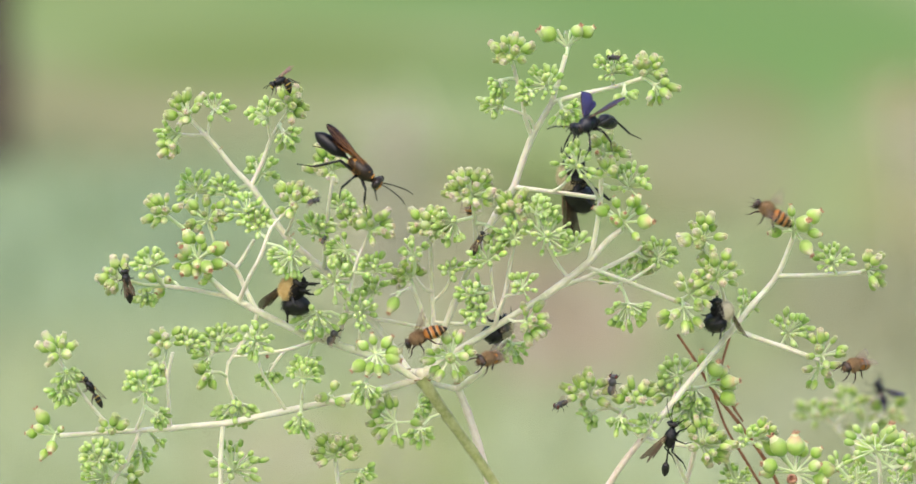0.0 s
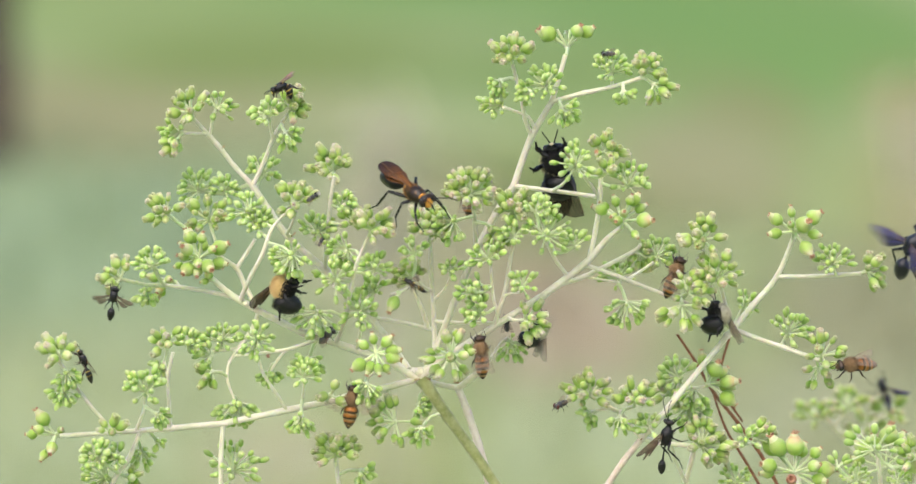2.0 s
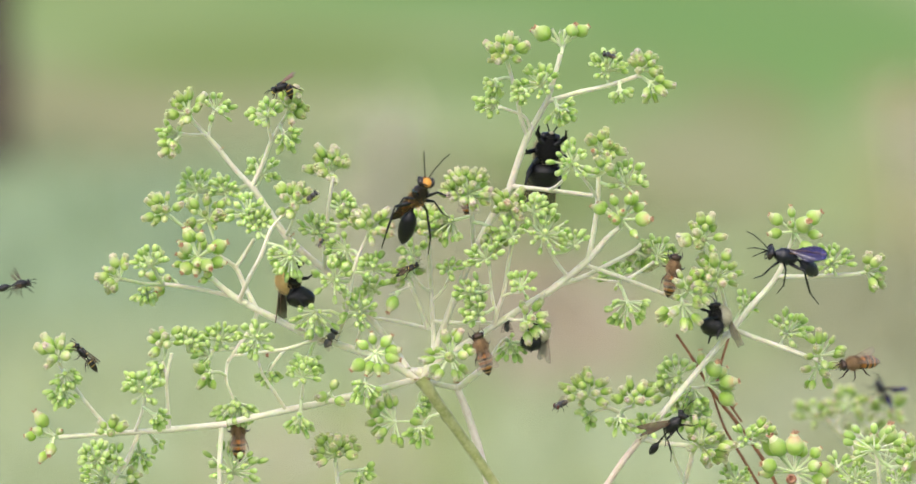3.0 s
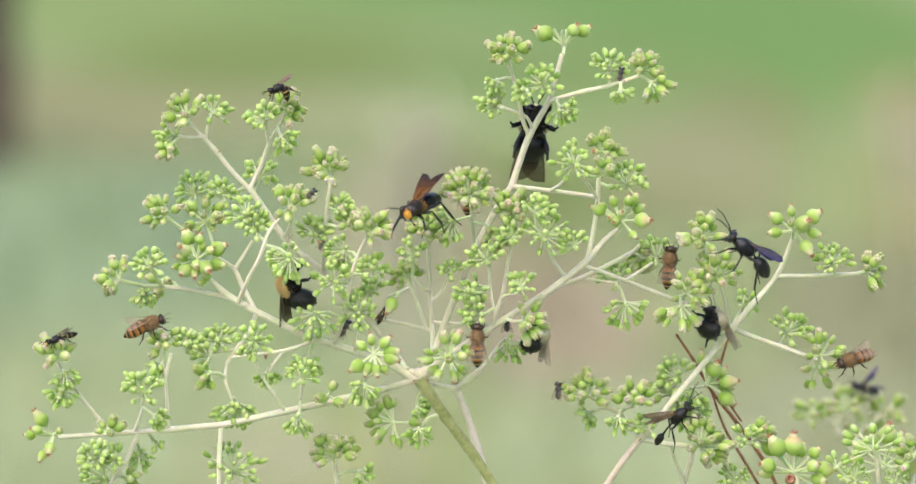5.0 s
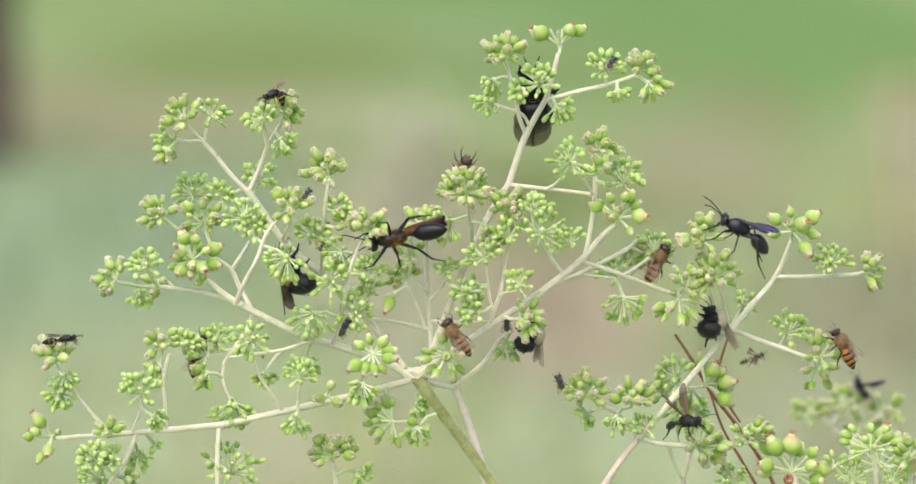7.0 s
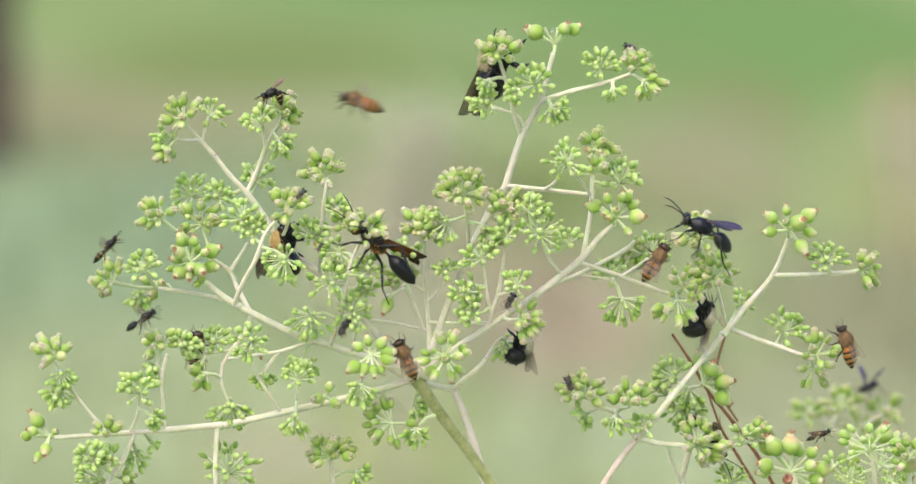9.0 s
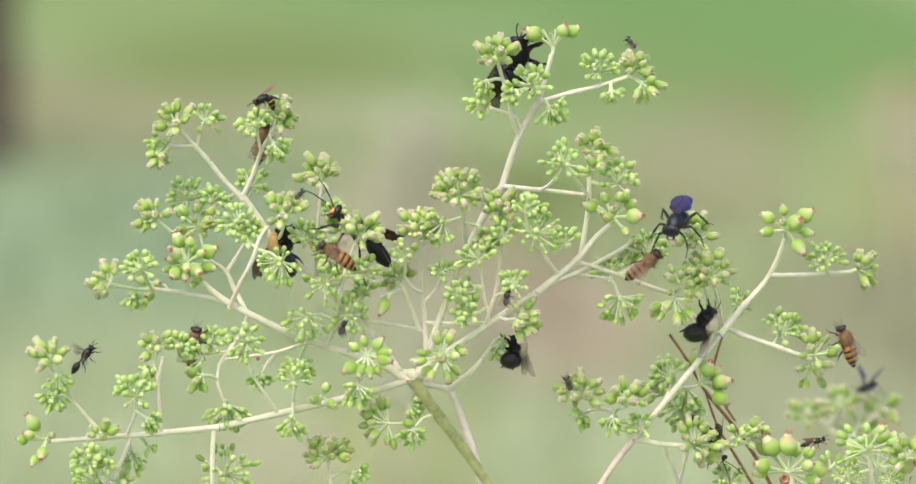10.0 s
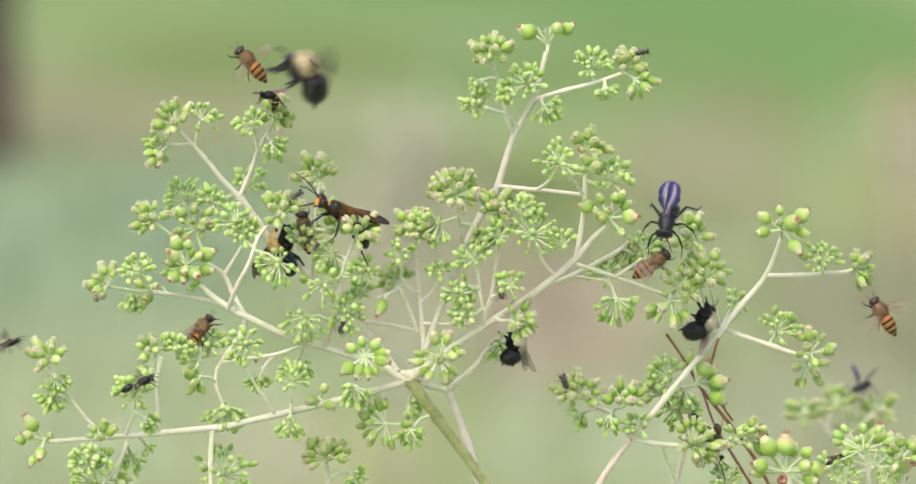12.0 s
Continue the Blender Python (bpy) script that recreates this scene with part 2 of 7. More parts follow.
AMBER, DARK, PALE = (0.43, 0.165, 0.034), (0.020, 0.011, 0.006), (0.50, 0.34, 0.18)
BEE_BANDS = banded("honey_bands", [(0.0, DARK), (0.15, DARK), (0.19, AMBER), (0.30, AMBER), (0.34, DARK), (0.40, DARK), (0.43, PALE), (0.46, AMBER), (0.52, AMBER), (0.56, DARK), (0.62, DARK), (0.65, PALE), (0.68, AMBER), (0.72, AMBER), (0.76, DARK), (0.83, DARK), (0.86, PALE), (0.90, DARK), (1.0, DARK)], 0.4, 0.0080)
WASP_BANDS = banded("wasp_bands", [(0.0, (0.01, 0.009, 0.008)), (0.20, (0.01, 0.009, 0.008)), (0.23, (0.45, 0.32, 0.06)), (0.25, (0.45, 0.32, 0.06)), (0.28, (0.01, 0.009, 0.008)), (0.48, (0.01, 0.009, 0.008)), (0.51, (0.45, 0.32, 0.06)), (0.53, (0.45, 0.32, 0.06)), (0.56, (0.01, 0.009, 0.008)), (0.74, (0.01, 0.009, 0.008)), (0.77, (0.40, 0.28, 0.06)), (0.80, (0.01, 0.009, 0.008))], 0.3, 0.0052, 0.0003)
DIGGER_BANDS = banded("digger_bands", [(0.0, (0.005, 0.004, 0.004)), (0.6, (0.006, 0.006, 0.009)), (1.0, (0.008, 0.006, 0.006))], 0.34, 0.014)


# ---- helpers for meshes ----
def finish(name, bm, mats, parent=None, label="", smooth=True):
    me = bpy.data.meshes.new(name)
    bm.to_mesh(me)
    bm.free()
    for m in mats if isinstance(mats, (list, tuple)) else [mats]:
        me.materials.append(m)
    if smooth:
        me.polygons.foreach_set("use_smooth", [True] * len(me.polygons))
    ob = new(name, me)
    ob.parent = parent
    if label:
        ob["label"] = label
    return ob


def part(name, bm, mats, parent, label=""):
    return finish(name, bm, mats, parent, label)


def shared(name, me, parent):
    ob = new(name, me)
    ob.parent = parent
    return ob


def side_axes(d):
    d = d.normalized()
    a = d.cross(Vector((0, 0, 1)))
    if a.length < 0.05:
        a = d.cross(Vector((0, 1, 0)))
    a.normalize()
    return a, d.cross(a)


def tube(bm, pts, radii, sides=7, cap=True, slot=0, flat=1.0):
    """A round tapered tube along points."""
    pts = [Vector(p) for p in pts]
    rings, prev = [], None
    for i, p in enumerate(pts):
        d = pts[min(i + 1, len(pts) - 1)] - pts[max(i - 1, 0)]
        if prev is None:
            a, b = side_axes(d)
        else:
            a = (prev - d.normalized() * prev.dot(d.normalized())).normalized()
            b = d.normalized().cross(a)
        prev = a
        rings.append([bm.verts.new(p + (a * math.cos(2 * math.pi * k / sides) + b * math.sin(2 * math.pi * k / sides) * flat) * radii[i]) for k in range(sides)])
    for r, s in zip(rings, rings[1:]):
        for k in range(sides):
            f = bm.faces.new((r[k], r[(k + 1) % sides], s[(k + 1) % sides], s[k]))
            f.material_index = slot
    if cap:
        for r, turn in ((rings[0], True), (rings[-1], False)):
            own = [bm.verts.new(v.co) for v in r]
            f = bm.faces.new(list(reversed(own)) if turn else own)
            f.material_index = slot


def curve_through(pts, steps=6):
    """Points of a smooth line through pts (last entry of each: the radius)."""
    out, n = [], len(pts)
    for i in range(n - 1):
        p0, p1, p2, p3 = (np.array(pts[max(0, min(n - 1, j))], float) for j in (i - 1, i, i + 1, i + 2))
        for k in range(steps):
            u = k / steps
            out.append(0.5 * (2 * p1 + (p2 - p0) * u + (2 * p0 - 5 * p1 + 4 * p2 - p3) * u * u + (3 * p1 - p0 - 3 * p2 + p3) * u ** 3))
    out.append(np.array(pts[-1], float))
    return out


def lathe(bm, profile, seg=12, axis="x", slots=None, squash=1.0, bend=0.0):
    """A body turned about x (or z): profile holds (along, radius). bend droops its far end."""
    rings = []
    for along, r in profile:
        row = []
        for k in range(seg):
            c, s = math.cos(2 * math.pi * k / seg) * r, math.sin(2 * math.pi * k / seg) * r
            row.append(bm.verts.new((along, c, s * squash - bend * along * along) if axis == "x" else (c, s, along)))
        rings.append(row)
    flip = (profile[-1][0] < profile[0][0]) == (axis == "x")
    for i, (r, t) in enumerate(zip(rings, rings[1:])):
        for k in range(seg):
            q = (r[k], r[(k + 1) % seg], t[(k + 1) % seg], t[k])
            f = bm.faces.new(q if flip == (axis == "x") else tuple(reversed(q)))
            f.material_index = slots[i] if slots else 0
    for r in (rings[0], rings[-1]):
        f = bm.faces.new(r)
        f.material_index = (slots[0] if r is rings[0] else slots[-1]) if slots else 0
    bmesh.ops.recalc_face_normals(bm, faces=bm.faces)


def ball(bm, at, r, sx=1.0, sy=1.0, sz=1.0, u=12, v=8):
    bmesh.ops.create_uvsphere(bm, u_segments=u, v_segments=v, radius=r, matrix=Matrix.Translation(at) @ Matrix.Diagonal((sx, sy, sz, 1)))


# ---- the meadow behind ----
# patches of the field: middle x, y, half widths and colour of the grass there
FIELD_BASE = (0.250, 0.300, 0.145)
FIELD = (
    (-0.89, 10.40, 0.62, 1.95, (0.258, 0.332, 0.198)),
    (-1.00, 12.57, 0.85, 0.95, (0.225, 0.225, 0.113)),
    (-1.00, 15.59, 1.10, 1.90, (0.185, 0.250, 0.090)),
    (-0.53, 13.66, 0.66, 1.00, (0.140, 0.192, 0.056)),
    (0.25, 16.42, 1.10, 1.90, (0.126, 0.222, 0.062)),
    (0.95, 14.30, 0.80, 2.60, (0.120, 0.214, 0.060)),
    (0.30, 13.20, 0.50, 1.10, (0.146, 0.214, 0.068)),
    (0.78, 12.20, 0.17, 0.90, (0.170, 0.188, 0.078)),
    (1.24, 12.00, 0.19, 1.30, (0.225, 0.215, 0.095)),
    (1.05, 10.40, 0.17, 1.20, (0.245, 0.230, 0.110)),
    (0.45, 11.00, 0.60, 1.10, (0.190, 0.245, 0.090)),
    (0.60, 11.10, 0.24, 1.15, (0.222, 0.228, 0.118)),
    (0.55, 9.60, 0.45, 1.05, (0.268, 0.315, 0.155)),
    (-0.10, 10.20, 0.28, 1.50, (0.325, 0.325, 0.200)),
    (0.21, 8.99, 0.20, 0.99, (0.350, 0.305, 0.215)),
    (-0.73, 7.90, 0.62, 1.10, (0.318, 0.368, 0.205)),
    (-0.14, 7.45, 0.30, 0.69, (0.310, 0.352, 0.140)),
    (-0.31, 7.45, 0.15, 0.50, (0.345, 0.350, 0.215)),
    (0.60, 7.90, 0.34, 0.70, (0.285, 0.305, 0.172)),
    (0.83, 9.07, 0.20, 1.01, (0.262, 0.268, 0.160)),
    (0.24, 7.55, 0.26, 0.65, (0.345, 0.395, 0.228)),
)


def field_skin(name, spread):
    """Grass of many tints: soft patches of mint, olive, tan and fresh green, with fine variation."""
    m = bpy.data.materials.new(name)
    m.use_nodes = True
    nt = m.node_tree
    b = nt.nodes["Principled BSDF"]
    link = nt.links.new
    geo = nt.nodes.new("ShaderNodeNewGeometry")
    flat = nt.nodes.new("ShaderNodeVectorMath")
    flat.operation = "MULTIPLY"
    flat.inputs[1].default_value = (1, 1, 0)
    link(geo.outputs["Position"], flat.inputs[0])
    colour = None
    for x, y, rx, ry, c in FIELD:
        sub = nt.nodes.new("ShaderNodeVectorMath")
        sub.operation = "SUBTRACT"
        sub.inputs[1].default_value = (x, y, 0)
        div = nt.nodes.new("ShaderNodeVectorMath")
        div.operation = "DIVIDE"
        div.inputs[1].default_value = (rx, ry, 1)
        far = nt.nodes.new("ShaderNodeVectorMath")
        far.operation = "LENGTH"
        soft = nt.nodes.new("ShaderNodeMapRange")
        soft.interpolation_type = "SMOOTHSTEP"
        soft.inputs["From Min"].default_value, soft.inputs["From Max"].default_value = 1.35, 0.45
        mix = nt.nodes.new("ShaderNodeMixRGB")
        mix.inputs[2].default_value = (*c, 1)
        link(flat.outputs[0], sub.inputs[0])
        link(sub.outputs[0], div.inputs[0])
        link(div.outputs[0], far.inputs[0])
        link(far.outputs["Value"], soft.inputs["Value"])
        link(soft.outputs[0], mix.inputs[0])
        if colour:
            link(colour, mix.inputs[1])
        else:
            mix.inputs[1].default_value = (*FIELD_BASE, 1)
        colour = mix.outputs[0]
    grain = nt.nodes.new("ShaderNodeTexNoise")
    grain.inputs["Scale"].default_value, grain.inputs["Detail"].default_value = 3.0, 4
    link(geo.outputs["Position"], grain.inputs["Vector"])
    both = nt.nodes.new("ShaderNodeMath")
    both.operation = "MULTIPLY_ADD"
    both.inputs[1].default_value = 0.6
    both.inputs[2].default_value = 0.0
    link(geo.outputs["Random Per Island"], both.inputs[0])
    link(grain.outputs[0], both.inputs[2])
    val = nt.nodes.new("ShaderNodeMapRange")
    val.inputs["From Min"].default_value, val.inputs["From Max"].default_value = 0.3, 1.3
    val.inputs["To Min"].default_value, val.inputs["To Max"].default_value = 1 - spread, 1 + spread
    hsv = nt.nodes.new("ShaderNodeHueSaturation")
    link(both.outputs[0], val.inputs["Value"])
    link(val.outputs[0], hsv.inputs["Value"])
    link(colour, hsv.inputs["Color"])
    link(hsv.outputs[0], b.inputs["Base Color"])
    b.inputs["Roughness"].default_value, b.inputs["Specular IOR Level"].default_value = 0.85, 0.2
    return m


def meadow():
    bm = bmesh.new()
    xs = [-2500, -400, -60, -20, -8, -3, 0, 3, 8, 20, 60, 400, 2500]
    grid = [[bm.verts.new((x, y, 0.05 * noise.noise(Vector((x * 0.2, y * 0.2, 0))) if abs(x) < 30 and abs(y) < 40 else 0.0)) for x in xs] for y in (-2500, -60, -10, 0, 3, 6, 9, 12, 15, 20, 40, 400, 2500)]
    for r, s in zip(grid, grid[1:]):
        for k in range(len(xs) - 1):
            bm.faces.new((r[k], r[k + 1], s[k + 1], s[k]))
    tagged(finish("ground", bm, field_skin("meadow_ground", 0.12)), "green meadow ground, out of focus behind the plant", "ground", kind="structure")


def grass(name, label, n, xr, yr, h, mat_, seed):
    rnd = random.Random(seed)
    bm = bmesh.new()
    for _ in range(n):
        x, y = rnd.uniform(*xr), rnd.uniform(*yr)
        hh, lean, a = rnd.uniform(*h), rnd.uniform(0.05, 0.35), rnd.uniform(0, 6.283)
        w = rnd.uniform(0.006, 0.014)
        d, s = Vector((math.cos(a), math.sin(a), 0)), Vector((-math.sin(a), math.cos(a), 0)) * w
        p = Vector((x, y, -0.02))
        v = [bm.verts.new(q) for q in (p - s, p + s, p + d * lean * hh * 0.35 + s * 0.7 + Vector((0, 0, hh * 0.6)), p + d * lean * hh * 0.35 - s * 0.7 + Vector((0, 0, hh * 0.6)), p + d * lean * hh + Vector((0, 0, hh)))]
        bm.faces.new(v[:4])
        bm.faces.new((v[3], v[2], v[4]))
    return tagged(finish(name, bm, mat_), label, "grass", kind="stuff")


def plume(x, y, h, spread, n, mat_, label, seed):
    """A tuft of tall seeding grass: thin culms with feathery heads."""
    rnd = random.Random(seed)
    root = new("grass_tuft")
    root.location = (x, y, 0)
    tagged(root, label, "grass", "tall grass tufts")
    culm, heads = bmesh.new(), bmesh.new()
    for _ in range(n):
        a, lean, hh = rnd.uniform(0, 6.283), rnd.uniform(0.0, spread), h * rnd.uniform(0.72, 1.05)
        tip = Vector((math.cos(a) * lean, math.sin(a) * lean, hh))
        base = Vector((math.cos(a) * 0.05, math.sin(a) * 0.05, -0.02))
        mid = base.lerp(tip, 0.6) - Vector((tip.x, tip.y, 0)) * 0.15
        tube(culm, [base, mid, tip], [0.004, 0.003, 0.0015], 4)
        for k in range(26):
            u = rnd.uniform(0.62, 1.0)
            p = mid.lerp(tip, (u - 0.6) / 0.4)
            out = Vector((rnd.gauss(0, 0.03), rnd.gauss(0, 0.03), rnd.uniform(0.0, 0.05)))
            tube(heads, [p, p + out * 0.6, p + out], [0.002, 0.005, 0.001], 3)
    part("culm", culm, mat_, root)
    part("seed_head", heads, mat_, root)
    return root


def post(x, y, h, r):
    root = new("wooden_post")
    root.location = (x, y, 0)
    tagged(root, "dark weathered wooden post standing in the meadow", "post")
    bm = bmesh.new()
    tube(bm, [(0.01 * math.sin(k * 1.7), 0.01 * math.cos(k * 2.1), -0.05 + (h + 0.05) * k / 10) for k in range(11)], [r * (1 + 0.06 * math.sin(k * 2.3)) for k in range(11)], 14)
    part("shaft", bm, material("dark_bark", (0.03, 0.018, 0.018), (0.08, 0.05, 0.045), 0.9, 30, bump=0.8), root)
    return root


meadow()
BLADE = field_skin("meadow_blades", 0.22)
PALE_BLADE = material("pale_blades", (0.46, 0.46, 0.34), (0.60, 0.55, 0.44), 0.8, 3.0, bump=0.0, spread=0.2)


def lawn():
    """A greener mown strip beyond the rough grass, with a ragged near edge."""
    bm = bmesh.new()
    n = 60
    near = [bm.verts.new((-30 + 60 * k / n, 12.0 - 2.4 * max(0.0, min(1.0, (k - 30.2) / 1.6)) + 1.3 * noise.noise(Vector((k * 0.37, 2, 0))), 0.075)) for k in range(n + 1)]
    rim = [bm.verts.new((v.co.x, v.co.y - 0.5, -0.08)) for v in near]
    far = [bm.verts.new((-30 + 60 * k / n, 38, 0.075)) for k in range(n + 1)]
    for k in range(n):
        bm.faces.new((rim[k], rim[k + 1], near[k + 1], near[k]))
        bm.faces.new((near[k], near[k + 1], far[k + 1], far[k]))
    tagged(finish("ground_lawn", bm, field_skin("lawn_green", 0.10)), "mown green lawn beyond the rough meadow", "lawn", kind="structure")


lawn()
grass("meadow_grass", "soft green meadow grass far behind the flowers", 6500, (-2.6, 0.25), (6.0, 12.2), (0.05, 0.12), BLADE, 5)
grass("meadow_grass", "soft green meadow grass with dry tan patches", 2900, (0.15, 2.8), (6.0, 10.0), (0.05, 0.12), BLADE, 6)
grass("lawn_grass", "short fresh green lawn grass beyond the meadow", 7000, (-0.1, 2.9), (8.4, 13.2), (0.03, 0.08), BLADE, 7)
tuft = plume(-0.09, 7.0, 0.78, 0.07, 8, PALE_BLADE, "tall pale seeding grass, far out of focus", 3)
plume(0.97, 9.2, 0.50, 0.10, 6, PALE_BLADE, "tall pale seeding grass, far out of focus", 6)
post(-1.17, 11.6, 0.60, 0.06)


# ---- the flowering plant ----
SWAY_TIMES = (0, 0.5, 1, 1.5, 2, 2.5, 3, 5, 5.5, 6, 6.5, 7, 9, 9.5, 10, 10.5, 11, 11.5, 12)
ANCHORS = []          # where the plant's sway in the breeze is known: place, then shifts in mm
SWAYING = []          # every stem and umbel with the middle of its sway
STEMS = {}            # sampled stem lines of each plant, to which umbels are joined


def anchor(plant, x, z, dx, dz):
    ANCHORS.append((plant, np.array((x, z), float), np.array((dx, dz), float).T))


def sway_rows(plant, x, z):
    """The gentle turn and shift of a piece of the plant at (x, z), blended from the anchors near it."""
    near = [a for a in ANCHORS if a[0] == plant]
    p = np.array((x, z), float)
    src = np.array([a[1] for a in near])
    w = 1.0 / (((src - p) ** 2).sum(1) + 12.0 ** 2) ** 1.5
    w /= w.sum()
    rows = []
    mid = (src * w[:, None]).sum(0)
    for i, t in enumerate(SWAY_TIMES):
        dst = src + np.array([a[2][i] for a in near])
        to = (dst * w[:, None]).sum(0)
        a, b = src - mid, dst - to
        turn = math.atan2((w * (a[:, 0] * b[:, 1] - a[:, 1] * b[:, 0])).sum(), (w * (a * b).sum(1)).sum() + 40.0)
        c, s = math.cos(turn), math.sin(turn)
        v = p - mid
        q = to + np.array((c * v[0] - s * v[1], s * v[0] + c * v[1]))
        rows.append((t, q[0], q[1], turn))
    return rows


def key_sway(ob, plant, x, y, z, stiff):
    """The piece's mesh lies about its own origin, which stands at (x, y, z)."""
    rows = []
    for t, qx, qz, turn in sway_rows(plant, x, z):
        rows.append((t, pose(qx * MM, y * MM, qz * MM, 0, 0 if stiff else -math.degrees(turn), 0)))
    walk(ob, rows)


def plant_root(name, label, category="plant"):
    root = new(name)
    root.location = MID
    STEMS[root.name] = []
    return tagged(root, label, category)


PLANNED = []          # branches waiting for grow()


def stem(root, *pts, mat_=None, hairs=0, whole=False):
    """Plan a branch through (x, z, y, radius) points; slender branches are drawn a little stouter."""
    PLANNED.append((root, [(x, z, y, r * (0.85 if mat_ is DRY else 1.2 if r < 0.9 else 1.0)) for x, z, y, r in pts], mat_, hairs, whole))


def grow():
    """Join each planned branch to the one that it leaves, and build it."""
    ways = []
    for root, pts, *_ in PLANNED:
        way = []
        for p, q in zip(pts, pts[1:]):
            way += [Vector(p[:3]).lerp(Vector(q[:3]), k / 12) for k in range(13)]
        ways.append((root, way))
    for i, (root, pts, mat_, hairs, whole) in enumerate(PLANNED):
        if not whole:
            start = Vector(pts[0][:3])
            spots = [p for j, (other, way) in enumerate(ways) if j != i and other is root for p in way]
            best = min(spots, key=lambda p: (p - start).length) if spots else start
            if 0.3 < (best - start).length < 5.5:
                pts[0] = (*best, pts[0][3])
        build_stem(root, pts, mat_, hairs, whole)
    PLANNED.clear()


def build_stem(root, pts, mat_, hairs, whole):
    """A branch with joints that swell and short hairs. whole: a stalk that only shifts."""
    line = curve_through([(x, y, z, r) for x, z, y, r in pts], 6)
    STEMS[root.name] += [tuple(p) for p in line]
    x0, y0, z0 = (sum(p[i] for p in line) / len(line) for i in (0, 1, 2))
    if whole:
        x0, y0, z0 = line[0][:3]
    o = Vector((x0, y0, z0))
    bm = bmesh.new()
    radii = []
    for k, p in enumerate(line):
        bulge = 1.0 + 0.05 * noise.noise(Vector((p[0] * 0.3, p[2] * 0.3, 3))) + (0.10 if k % 6 == 0 and 0 < k < len(line) - 1 else 0) + (0.12 if k == 0 and not whole else 0)
        radii.append(p[3] * bulge * MM)
    tube(bm, [(Vector(p[:3]) - o) * MM for p in line], radii, 10)
    rnd = random.Random(int(x0 * 10) + int(z0))
    for _ in range(hairs * 4):
        k = rnd.randrange(len(line) - 1)
        p = Vector(line[k][:3]).lerp(Vector(line[k + 1][:3]), rnd.random())
        d = Vector(line[k + 1][:3]) - Vector(line[k][:3])
        a, b = side_axes(d)
        ang = rnd.uniform(0, 6.283)
        out = a * math.cos(ang) + b * math.sin(ang)
        r = line[k][3]
        s = (p + out * r * 0.9 - o) * MM
        tube(bm, [s, s + (out * rnd.uniform(0.15, 0.38) + d.normalized() * 0.06) * MM], [0.00004, 0.000015], 3, cap=False)
    ob = part("stem", bm, mat_ or STEM, root)
    ob.location = o * MM
    SWAYING.append((ob, root, x0, y0, z0, whole))
    return ob


def scar(root, x, z, y, r, tilt):
    """The dark ring that a fallen bract leaves round a joint."""
    bm = bmesh.new()
    tube(bm, [Vector((math.cos(a) * r, math.sin(a) * r, 0.12 * math.sin(3 * a))) * MM for a in [2 * math.pi * k / 20 for k in range(21)]], [0.16 * MM * (1 + 0.5 * math.sin(k * 1.9)) for k in range(21)], 5)
    bm.transform(pose(0, 0, 0, 0, tilt, 0))
    ob = part("leaf_scar", bm, SCAR, root)
    ob.location = Vector((x, y, z)) * MM
    SWAYING.append((ob, root, x, y, z, False))


def joint(root, x, z, y, r, wide):
    """A swollen, lumpy node where several branches leave a stalk."""
    bm = bmesh.new()
    ball(bm, (0, 0, 0), r * MM, wide, 1.0, 0.9, 16, 12)
    for v in bm.verts:
        v.co *= 1 + 0.10 * noise.noise(v.co * 700) + 0.05 * noise.noise(v.co * 1800)
    ob = part("joint", bm, STEM, root)
    ob.location = Vector((x, y, z)) * MM
    SWAYING.append((ob, root, x, y, z, False))


def withered(root, x, z, y, size=1.0):
    """A dried, opened fruit: a brown cup with a dark hollow and a ragged rim."""
    bm = bmesh.new()
    lathe(bm, [(k * size * MM, r * size * MM) for k, r in ((0, 0.2), (0.5, 1.1), (1.5, 1.6), (2.5, 1.55), (3.1, 1.25), (3.0, 0.9), (2.2, 0.7), (1.6, 0.2))], 10, "z")
    bm.transform(pose(0, 0, 0, 62, 0, 0))
    ob = part("withered_fruit", bm, WITHER, root, "dried brown opened fruit")
    ob.location = Vector((x, y, z)) * MM
    SWAYING.append((ob, root, x, y, z, False))


